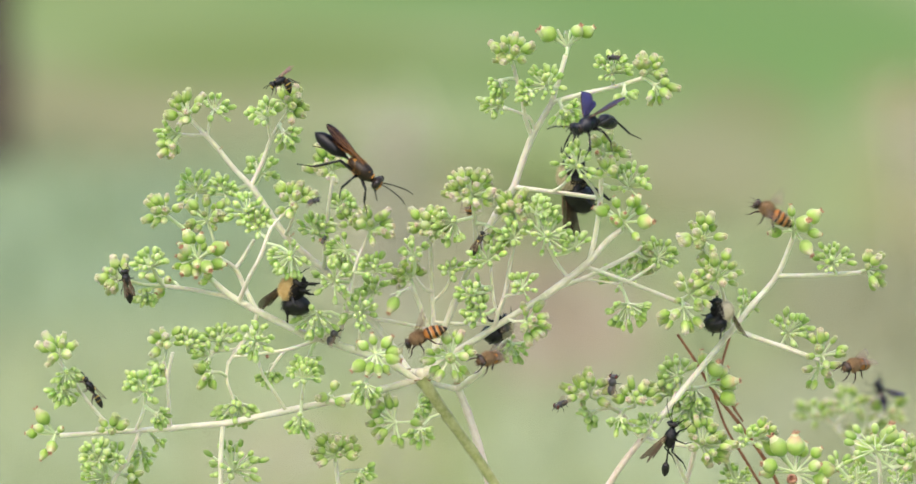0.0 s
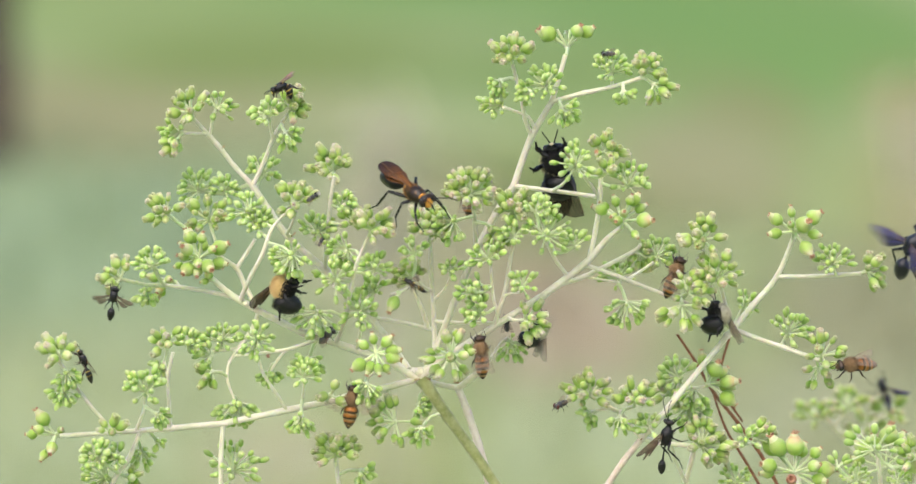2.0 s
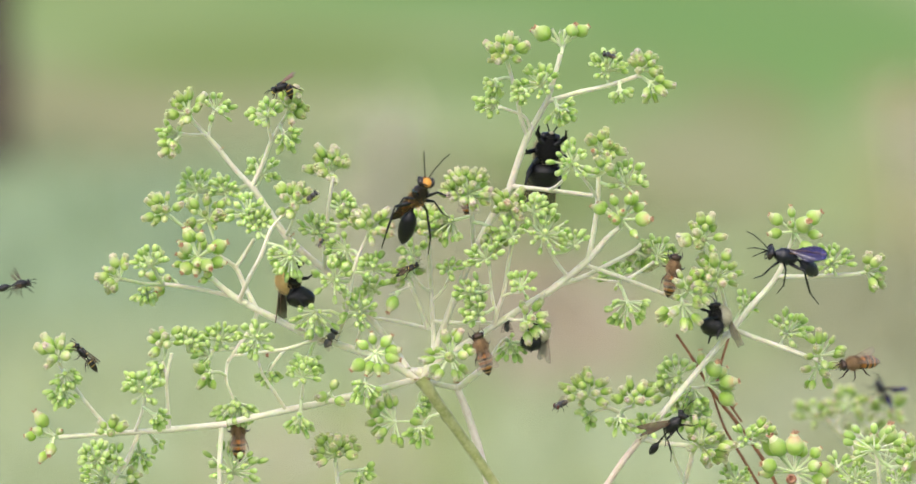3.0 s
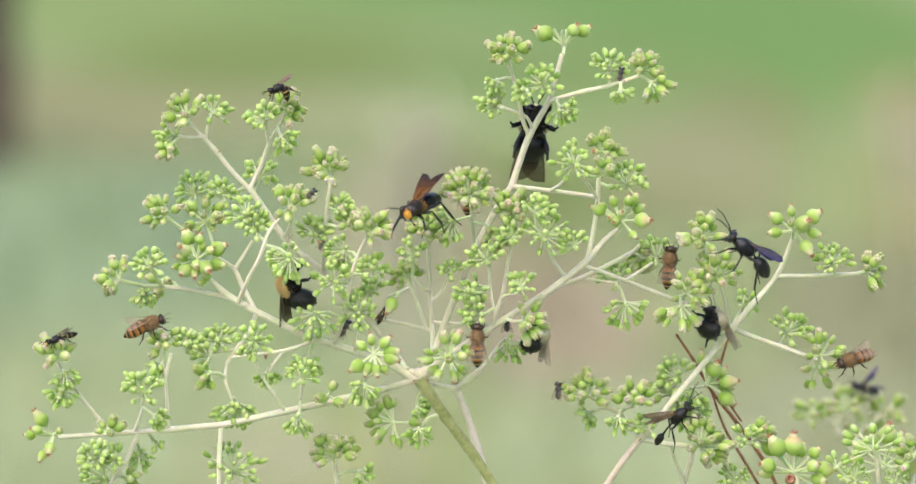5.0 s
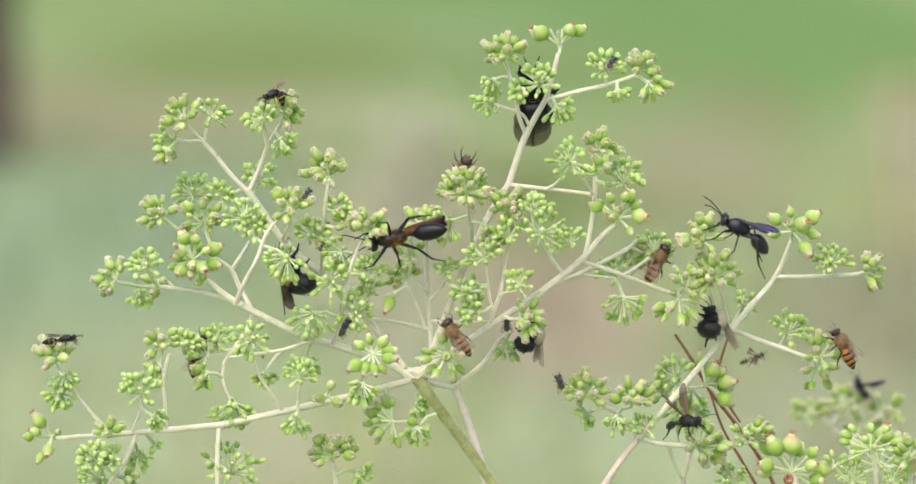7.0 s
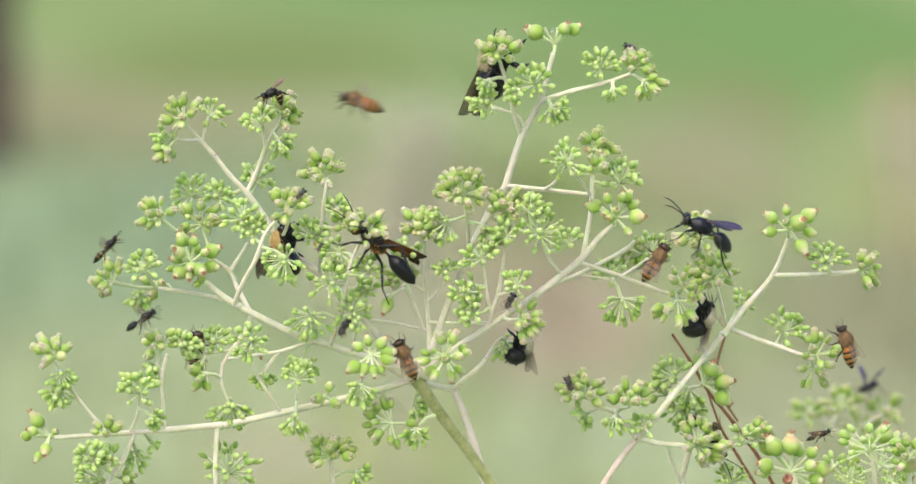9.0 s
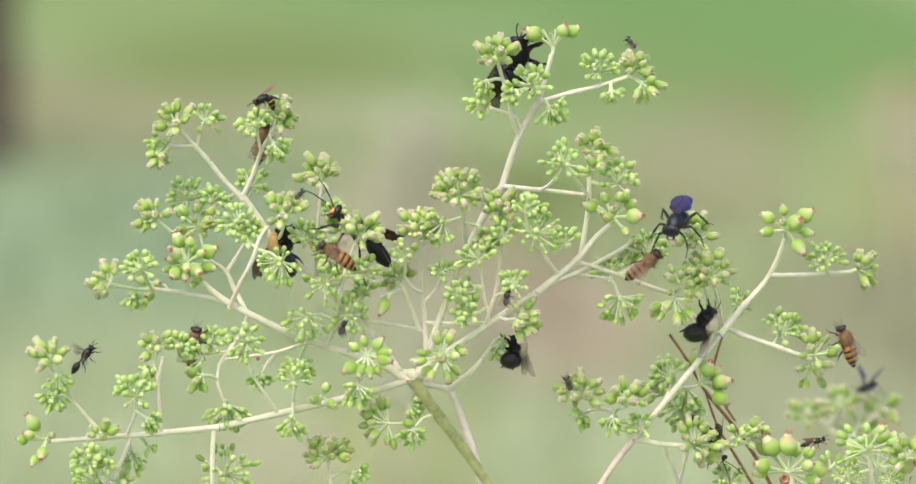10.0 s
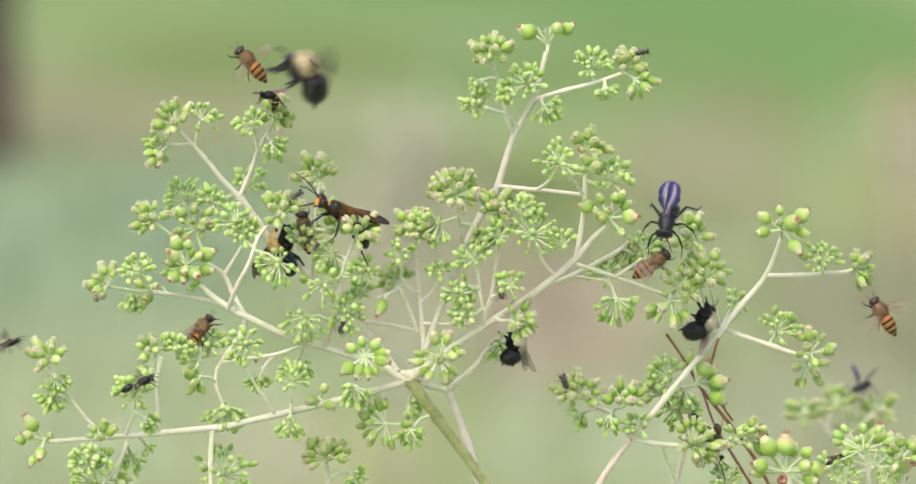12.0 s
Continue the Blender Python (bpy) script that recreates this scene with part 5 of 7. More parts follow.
umbel(A, 12.2, 39.1, 9, 5.8, 13, 'S', 145, seed=90)
umbel(A, 25.7, 45.5, 1, 6.8, 20, 'S', 105, seed=91)
umbel(A, 20.8, 44.4, -4, 4.4, 8, 'S', 195, seed=92)
umbel(A, 30.4, 38.8, 3, 5.5, 11, 'S', 320, seed=93)
umbel(A, 32.0, 55.7, 13, 8.6, 4, 'L', 95, seed=94, big=0.95, face=0.12, spread=80, bare=5, rays=((95,15),(80,-10),(60,30),(120,10),(100,40),(142,5),(62,25),(40,0),(150,-30)))
umbel(A, 44.8, 48.9, 6, 6.5, 18, 'S', 92, seed=95)
umbel(A, 48.2, 43.9, -1, 3.7, 7, 'S', 275, seed=96)
umbel(A, 54.6, 49.8, -1, 6.5, 9, 'M', 55, seed=97)
umbel(A, 57.0, 46.3, -4, 6.1, 5, 'M', 315, seed=98)
umbel(A, 42.4, 27.0, -6, 7.5, 9, 'M', 70, seed=99)
umbel(A, 34.1, 24.5, -16, 6.7, 13, 'S', 110, seed=100, face=0.6)
umbel(A, 49.5, 16.7, -5, 7.5, 24, 'S', 80, seed=101)
umbel(A, 43.6, 22.1, -16, 5.0, 3, 'M', 100, seed=102)
umbel(A, 47.7, 7.5, -12, 8.8, 11, 'L', 85, seed=103, big=0.85, face=0.35, spread=85)
umbel(A, 54.0, -3.9, 8, 6.2, 9, 'M', 270, seed=104)
umbel(A, 58.5, -5.6, 5, 6.5, 14, 'S', 75, seed=105)
umbel(A, 47.6, -12.4, 8, 6.5, 12, 'S', 110, seed=106)
umbel(A, 49.5, -18.2, 0, 7.8, 17, 'S', 268, seed=107)
umbel(A, 67.2, -14.2, -8, 7.8, 9, 'M', 70, seed=108, face=0.5)
umbel(A, 65.4, -18.0, -8, 7.8, 7, 'M', 255, seed=109, face=0.4)
umbel(R, 71.0, 1.1, -2, 7.8, 12, 'M', 98, seed=110)
umbel(R, 75.0, -9.8, -6, 8.8, 14, 'M', 85, seed=111)
umbel(R, 84.2, -20.7, 13, 4.8, 8, 'S', 60, seed=112)
umbel(R, 97.6, 3.8, -3, 7.6, 8, 'L', 80, seed=113, big=0.9, face=0.4, spread=105, rays=((98,5),(142,15),(40,5),(112,55),(50,50),(-4,10),(180,20),(-50,40)))
umbel(R, 109.0, -6.2, 0, 6.5, 18, 'S', 90, seed=114)
umbel(R, 120.0, -10.0, 12, 6.5, 8, 'M', 20, seed=115)
umbel(R, 96.9, -28.3, 9, 7.2, 20, 'S', 60, seed=116)
umbel(R, 106.3, -33.5, 0, 7.5, 7, 'M', 65, seed=117)
umbel(R, 106.1, -38.5, 10, 7.5, 5, 'M', 285, seed=118)
umbel(R, 38.6, -45.6, 2, 8.0, 14, 'M', 105, seed=119)
umbel(R, 39.4, -51.9, 8, 4.1, 6, 'S', 215, seed=120)
umbel(R, 51.6, -46.6, -4, 7.1, 9, 'M', 85, seed=121)
umbel(R, 47.4, -51.4, -2, 4.8, 8, 'S', 270, seed=122)
umbel(R, 64.8, -41.5, 10, 6.6, 14, 'S', 125, seed=123, big=1.1)
umbel(R, 69.5, -44.5, 6, 6.0, 14, 'S', 250, seed=143)
umbel(R, 62.7, -47.3, 14, 7.5, 8, 'M', 105, seed=124)
umbel(R, 67.8, -50.7, 12, 6.9, 14, 'S', 270, seed=125)
umbel(R, 73.4, -42.8, 6, 8.6, 7, 'L', 40, seed=126, big=1.02, rays=((44, 5), (12, 15), (-34, 0), (100, -20), (-8, -25), (70, 30), (30, -40)))
umbel(R, 56.3, -54.7, -1, 5.1, 9, 'S', 100, seed=127)
umbel(R, 71.4, -60.3, 0, 9.2, 22, 'M', 35, seed=128, face=0.45)
umbel(C, 84.3, -58.0, -1, 5.2, 8, 'S', 80, seed=129)
umbel(C, 87.6, -58.8, 4, 7.0, 4, 'M', 55, seed=130, rays=((52, 5), (38, 20), (70, -20), (20, 0), (-10, 20), (60, 40)))
umbel(C, 98.8, -68.1, 0, 11.2, 11, 'L', 95, seed=131, face=0.35, big=1.08, rays=((90, 5), (121, 10), (158, 25), (178, 5), (33, 45), (9, 5), (-6, 35), (46, 0), (68, -35), (133, -25), (-30, 20)))
umbel(C, 121.5, -60.2, -7, 9.0, 7, 'S', 92, seed=132, big=1.4, rays=((90, 0), (129, 0), (118, 45), (161, 0), (177, 40), (58, 10), (50, -15), (22, 5), (10, 40), (150, -30), (80, 70), (-20, 20), (200, 10)))
umbel(C, 125.6, -67.6, 5, 11.5, 9, 'L', 95, seed=133, big=1.05, rays=((160, 5), (137, -15), (84, 10), (41, 0), (-14, 10), (60, -30), (110, -35), (190, 20), (20, 40)))
umbel(C, 132.9, -62.4, -8, 6.8, 8, 'M', 95, seed=134)
umbel(C, 116.5, -69.5, -6, 5.2, 16, 'S', 95, seed=135, big=0.62)
umbel(C, 128.2, -69.3, -10, 4.2, 14, 'S', 95, seed=144, big=0.62)
umbel(C, 111.2, -66.3, -2, 4.4, 3, 'S', 95, seed=145, big=1.15)
umbel(C, 82.0, -72.0, 4, 5.8, 20, 'S', 95, seed=136, big=0.68)
umbel(F, 113.5, -75.6, 136, 7.5, 8, 'M', 100, seed=137)
umbel(F, 123.8, -72.0, 133, 8.0, 10, 'M', 90, seed=138)
umbel(F, 137.7, -74.0, 136, 7.5, 8, 'M', 80, seed=139)
umbel(F, 129.6, -80.7, 140, 8.0, 8, 'M', 70, seed=140)
joint(A, -10.9, -39.0, 0.6, 2.0, 1.15)
joint(A, -12.9, -38.6, 0.6, 1.4, 1.1)
joint(A, -8.8, -38.0, 0.6, 1.5, 1.1)
joint(A, 0.0, -44.6, 8, 1.25, 1.2)
joint(R, 54.0, -57.8, 0, 1.2, 1.1)
joint(A, -60.5, 14.8, 12, 0.95, 1.1)
joint(A, 16.4, 15.0, 8, 1.05, 1.0)
joint(A, 27.4, 39.8, 8, 0.85, 1.1)
joint(R, 78.7, -27.8, 4, 1.0, 1.1)
joint(A, -62.0, -17.6, -4, 1.0, 1.2)
scar(A, -12.0, -40.6, -0.3, 1.25, -12)
scar(A, -9.2, -40.4, -0.3, 1.2, 14)
scar(A, 0.0, -43.1, 8, 1.15, 5)
scar(R, 54.0, -58.0, 0, 1.15, -45)
scar(A, -69.4, 26.0, 12, 0.66, -45)
scar(A, -48.8, 0.3, 12, 0.88, -40)
# stalks down to the ground
stem(A, (12.3, -73.7, 2, 1.65), (24, -96, 6, 1.75), (45, -160, 12, 2.3), (60, -420, 20, 4.2), (52, -900, 22, 6.0), (48, -1460, 24, 8.0), mat_=STALK, whole=True)
stem(A, (9.3, -73.0, 8, 1.3), (18, -92, 9, 1.4), (34, -130, 10, 1.6), (50, -200, 13, 1.6), mat_=PINK_STALK, whole=True)
stem(A, (-34.5, -74.6, -2, 0.6), (-14, -110, 0, 0.8), (12, -170, 6, 1.0), (46, -260, 14, 1.2), mat_=STEM, whole=True)
stem(R, (43.5, -72.4, 0, 1.15), (30, -96, 3, 1.4), (20, -190, 10, 2.2), (10, -500, 30, 3.6), (0, -950, 40, 5.0), (-6, -1460, 40, 7.0), mat_=RED_STALK, whole=True)
stem(R, (68.0, -73.8, 12, 0.68), (60, -100, 12, 0.9), (48, -160, 12, 1.1), (20, -260, 14, 1.3), mat_=STEM, whole=True)
stem(C, (101.2, -78.5, 0, 0.7), (106, -110, 2, 1.0), (112, -200, 6, 1.6), (118, -600, 20, 3.2), (120, -1460, 30, 6.5), mat_=STALK, whole=True)
stem(C, (124.6, -77.5, 4, 0.62), (122, -100, 4, 0.9), (118, -170, 5, 1.1), (114, -240, 8, 1.2), mat_=STALK, whole=True)
stem(C, (126.9, -77.4, -6, 0.7), (126, -105, -4, 0.9), (120, -180, 0, 1.1), (115, -280, 9, 1.2), mat_=STALK, whole=True)
stem(C, (132.9, -78.5, 0, 0.62), (130, -110, 2, 0.9), (122, -200, 5, 1.1), (116, -320, 10, 1.2), mat_=STALK, whole=True)
stem(C, (117.5, -80.2, 0, 0.55), (116, -105, 2, 0.8), (114, -160, 4, 1.0), (113, -220, 7, 1.2), mat_=STALK, whole=True)
stem(C, (78.3, -63.4, 6, 0.5), (84, -90, 6, 0.6), (98, -130, 6, 0.8), (110, -180, 6, 0.9), mat_=STALK, whole=True)
stem(F, (129.9, -100.9, 136, 0.7), (130, -108, 136, 1.2), (134, -240, 137, 2.0), (136, -700, 140, 4.0), (136, -1460, 140, 6.5), mat_=STALK, whole=True)
stem(B, (96.1, -77.7, 23, 0.7), (98, -95, 23, 0.9), (104, -200, 23, 1.3), (96, -700, 24, 2.6), (90, -1460, 30, 4.0), mat_=DRY, whole=True)
stem(B, (89.9, -75.6, 21, 0.55), (94, -90, 21.5, 0.7), (101, -140, 22, 0.8), (104, -210, 23, 0.8), mat_=DRY, whole=True)
grow()
withered(C, 97.2, -69.3, -8)
withered(A, -39.8, 1.2, -6, 0.35)
withered(A, -54.9, -30.7, -20, 0.35)
withered(A, 39.8, 28.5, -20, 0.4)


# ---- the insects: head to +x, back to +z, built in millimetres ----
def fuzz(bm, at, radii, n, length, seed, slot=0, thick=0.035):
    """Short hairs standing off an ellipsoid."""
    rnd = random.Random(seed)
    for _ in range(n):
        d = Vector((rnd.gauss(0, 1), rnd.gauss(0, 1), rnd.gauss(0, 1))).normalized()
        p = Vector(at) + Vector((d.x * radii[0], d.y * radii[1], d.z * radii[2])) * 0.96
        out = (d + Vector((-0.35, 0, 0)) + Vector((rnd.gauss(0, 0.25), rnd.gauss(0, 0.25), rnd.gauss(0, 0.25)))).normalized()
        tube(bm, [p * MM, (p + out * length * rnd.uniform(0.6, 1.1)) * MM], [thick * MM, 0.01 * MM], 3, cap=False, slot=slot)


def antenna(parent, x, side, z, length, thick, mat_, elbow=0.35, rise=(0.12, 0.06, -0.1)):
    bm = bmesh.new()
    s = side
    tube(bm, [Vector(p) * MM for p in ((x, 0.35 * s, z), (x + length * elbow, 0.7 * s + length * 0.08 * s, z + length * rise[0]), (x + length * 0.68, 0.7 * s + length * 0.24 * s, z + length * rise[1]), (x + length * 0.93, 0.7 * s + length * 0.34 * s, z + length * rise[2]))], [thick * MM, thick * 0.85 * MM, thick * 0.9 * MM, thick * 0.6 * MM], 6)
    part("antenna", bm, mat_, parent)


def leg(parent, root, knee, ankle, toe, thick, mat_, brush=0, seed=1):
    """Femur, tibia and tarsus as one bent limb with spurs."""
    bm = bmesh.new()
    root, knee, ankle, toe = (Vector(p) for p in (root, knee, ankle, toe))
    pts = [root, root.lerp(knee, 0.5), knee, knee.lerp(ankle, 0.12), knee.lerp(ankle, 0.6), ankle, ankle.lerp(toe, 0.15), ankle.lerp(toe, 0.6), toe]
    rad = [0.8, 1.15, 0.75, 0.6, 0.8, 0.62, 0.42, 0.38, 0.3]
    tube(bm, [p * MM for p in pts], [thick * 1.15 * r * MM for r in rad], 6)
    rnd = random.Random(seed)
    for _ in range(brush):
        u = rnd.uniform(0.1, 1.0)
        p = knee.lerp(ankle, u)
        o = Vector((rnd.gauss(0, 1), rnd.gauss(0, 1), rnd.gauss(0, 1))).normalized()
        tube(bm, [p * MM, (p + o * thick * 1.25 + (ankle - knee).normalized() * thick * 0.8) * MM], [thick * 0.14 * MM, 0.01 * MM], 3, cap=False)
    for s in (-1, 1):
        tube(bm, [toe * MM, (toe + Vector((0.3, 0.25 * s, -0.15)) * thick * 2) * MM], [thick * 0.25 * MM, 0.02 * MM], 3)
    return part("leg", bm, mat_, parent)


def wing(parent, x, side, z, length, width, film, sweep, lift, roll=0, name="wing"):
    """A thin membrane with a stiff front edge and veins; sweep 0 stands straight out, 90 lies along the back."""
    bm = bmesh.new()
    n = 14
    us = [1 - (1 - k / n) ** 1.4 for k in range(n + 1)]

    def breadth(u):
        """Narrow at the shoulder, broad past the middle, round at the tip."""
        return 0.03 + min(1.0, 1.45 * u ** 0.8) * (math.sqrt(max(0.0, 1 - ((u - 0.66) / 0.34) ** 2)) if u > 0.66 else 1.0)

    front = [Vector((length * u, (0.06 * math.sin(u * 3.1) - 0.3 * max(0.0, u - 0.55) ** 1.6) * width, 0)) for u in us]
    back = [f - Vector((0, width * 1.05 * breadth(u), 0)) for f, u in zip(front, us)]
    th = 0.02
    up = [[bm.verts.new((p + Vector((0, 0, th))) * MM) for p in (f, f.lerp(b, 0.5) + Vector((0, 0, 0.05 * width)), b)] for f, b in zip(front, back)]
    lo = [[bm.verts.new((p - Vector((0, 0, th))) * MM) for p in (f, f.lerp(b, 0.5) + Vector((0, 0, 0.05 * width)), b)] for f, b in zip(front, back)]
    for i in range(n):
        for k in range(2):
            bm.faces.new((up[i][k], up[i][k + 1], up[i + 1][k + 1], up[i + 1][k]))
            bm.faces.new((lo[i][k], lo[i + 1][k], lo[i + 1][k + 1], lo[i][k + 1]))
        bm.faces.new((up[i][0], up[i + 1][0], lo[i + 1][0], lo[i][0]))
        bm.faces.new((up[i][2], lo[i][2], lo[i + 1][2], up[i + 1][2]))
    bmesh.ops.recalc_face_normals(bm, faces=bm.faces)
    ob = part(name, bm, film, parent)
    vb = bmesh.new()
    tube(vb, [p * MM for p in front[:-1]], [0.0075 * length * MM * (1.2 - 0.7 * k / n) for k in range(n)], 5)
    for f in (0.16, 0.32, 0.5, 0.68, 0.86):
        tube(vb, [front[0].lerp(back[0], f) * MM] + [(front[k].lerp(back[k], f) + Vector((0, 0, 0.05 * width * 2 * min(f, 1 - f)))) * MM for k in range(1, n - 1)], [0.0025 * length * MM] * (n - 1), 4)
    for k, (f, g) in ((4, (0.0, 0.3)), (6, (0.3, 0.8)), (8, (0.0, 0.55)), (9, (0.55, 1.0))):
        tube(vb, [(front[k].lerp(back[k], f)) * MM, (front[k + 1].lerp(back[k + 1], g) + Vector((0, 0, 0.05 * width * 2 * min(g, 1 - g)))) * MM], [0.0022 * length * MM] * 2, 4)
    part("vein", vb, VEIN, ob)
    ob.matrix_basis = wing_pose(x, side, z, sweep, lift, roll)
    return ob


def wing_pose(x, side, z, sweep, lift, roll=0):
    """Wing's own x runs out from the shoulder; side 1 is the insect's left."""
    m = Matrix.Translation(Vector((x, 0.9 * side, z)) * MM)
    turn = pose(0, 0, 0, 0, 0, (90 + sweep) * side) @ pose(0, 0, 0, 0, -lift, 0) @ pose(0, 0, 0, roll * side, 0, 0)
    return m @ turn @ pose(0, 0, 0, 180, 0, 0) if side > 0 else m @ turn


def head_part(root, x, z, r, eye_mat, shell, face_mat=None, wide=1.25, deep=0.7, eye=0.62, long_face=1.0):
    bm = bmesh.new()
    ball(bm, Vector((x, 0, z)) * MM, r * MM, deep, wide, 1.0 * long_face, 14, 10)
    h = part("head", bm, shell, root)
    for s in (-1, 1):
        bm = bmesh.new()
        ball(bm, Vector((x + 0.1 * r, s * r * wide * 0.72, z + 0.1 * r)) * MM, r * eye * MM, 0.75, 0.62, 1.2, 12, 8)
        part("eye", bm, eye_mat, h)
    for s in (-1, 1):
        bm = bmesh.new()
        tube(bm, [Vector(p) * MM for p in ((x + 0.35 * r, 0.5 * r * s, z - 0.75 * r), (x + 0.6 * r, 0.45 * r * s, z - 1.05 * r * long_face), (x + 0.55 * r, 0.08 * r * s, z - 1.3 * r * long_face))], [0.14 * r * MM, 0.13 * r * MM, 0.04 * r * MM], 5)
        part("mandible", bm, shell, h)
    if face_mat:
        bm = bmesh.new()
        ball(bm, Vector((x + 0.30 * r, 0, z - 0.2 * r)) * MM, r * 0.9 * MM, 0.5, 0.82, 1.0, 12, 8)
        part("face", bm, face_mat, h)
    return h


def hind_motion(root, x, z, rows):
    """The hind body bends at the waist: rows hold seconds and degrees."""
    for ob in root.children:
        if ob.name.split(".")[0] in ("abdomen", "waist"):
            walk(ob, [(t, bent(x, z, deg)) for t, deg in rows])


def insect(name, label, category):
    root = new(name)
    return tagged(root, label, category)


def six_legs(root, x, z, reach, thick, mat_, down=1.0, hind=1.0, brush=0):
    """Three pairs, spread and bent to the ground below."""
    for s in (-1, 1):
        leg(root, (x + 1.0, 0.6 * s, z), (x + 1.0 + reach * 0.35, reach * 0.42 * s, z - reach * 0.05), (x + 1.0 + reach * 0.55, reach * 0.55 * s, z - reach * 0.42 * down), (x + 1.0 + reach * 0.8, reach * 0.52 * s, z - reach * 0.68 * down), thick, mat_, brush, 3 + s)
        leg(root, (x, 0.7 * s, z), (x - reach * 0.05, reach * 0.52 * s, z + reach * 0.05), (x - reach * 0.12, reach * 0.78 * s, z - reach * 0.42 * down), (x + reach * 0.02, reach * 0.9 * s, z - reach * 0.75 * down), thick, mat_, brush, 5 + s)
        h = reach * hind
        leg(root, (x - 1.0, 0.7 * s, z), (x - 1.0 - h * 0.42, h * 0.42 * s, z + h * 0.18), (x - 1.0 - h * 0.78, h * 0.58 * s, z - h * 0.38 * down), (x - 1.0 - h * 1.12, h * 0.62 * s, z - h * 0.66 * down), thick * 1.15, mat_, brush, 7 + s)


def four_wings(root, x, z, length, width, film, sweep, lift, hind=0.72):
    made = []
    for s in (1, -1):
        made.append((wing(root, x, s, z, length, width, film, sweep, lift), x, s, z, sweep, lift))
        made.append((wing(root, x - 0.9, s, z - 0.15, length * hind, width * 0.85, film, sweep + 6, lift - 4, name="hind_wing"), x - 0.9, s, z - 0.15, sweep + 6, lift - 4))
    return made


def bent(x, z, degrees_):
    """The hind body bent down at the waist."""
    p = Matrix.Translation(Vector((x, 0, z)) * MM)
    return p @ pose(0, 0, 0, 0, -degrees_, 0) @ p.inverted()


def honey_bee(label, sweep=70, lift=10):
    r = insect("honey_bee", label, "bee")
    head_part(r, 3.5, -0.2, 1.4, EYE_DARK, BROWN_LEG, BROWN_FACE)
    for s in (-1, 1):
        antenna(r, 4.2, s, -0.1, 2.5, 0.085, BROWN_LEG)
    bm = bmesh.new()
    ball(bm, (0.5 * MM, 0, 0.1 * MM), 1.95 * MM, 1.15, 1.0, 0.98)
    t = part("thorax", bm, TAN_FUR, r)
    bm = bmesh.new()
    fuzz(bm, (0.5, 0, 0.15), (2.25, 1.95, 1.9), 1500, 0.8, 4)
    part("fur", bm, TAN_FUR, t)
    bm = bmesh.new()
    lathe(bm, [(-x * MM, rr * MM) for x, rr in ((1.2, 0.5), (1.6, 1.3), (2.4, 1.85), (3.4, 2.1), (3.55, 2.0), (4.8, 2.1), (4.95, 2.0), (6.1, 1.75), (6.2, 1.65), (7.2, 1.15), (8.0, 0.55), (8.4, 0.15))], 16, "x", None, 0.95, 14)
    ab = part("abdomen", bm, BEE_BANDS, r)
    bm = bmesh.new()
    fuzz(bm, (-2.4, 0, -0.05), (1.5, 1.85, 1.75), 260, 0.55, 14, thick=0.03)
    fuzz(bm, (-4.6, 0, -0.35), (3.2, 2.0, 1.9), 300, 0.32, 15, thick=0.025)
    part("hair", bm, TAN_FUR, ab)
    six_legs(r, 0.6, -1.4, 4.0, 0.27, BROWN_LEG, 0.9, 1.05, 10)
    return r, four_wings(r, 1.0, 1.5, 7.8, 2.5, WING_CLEAR, sweep, lift)


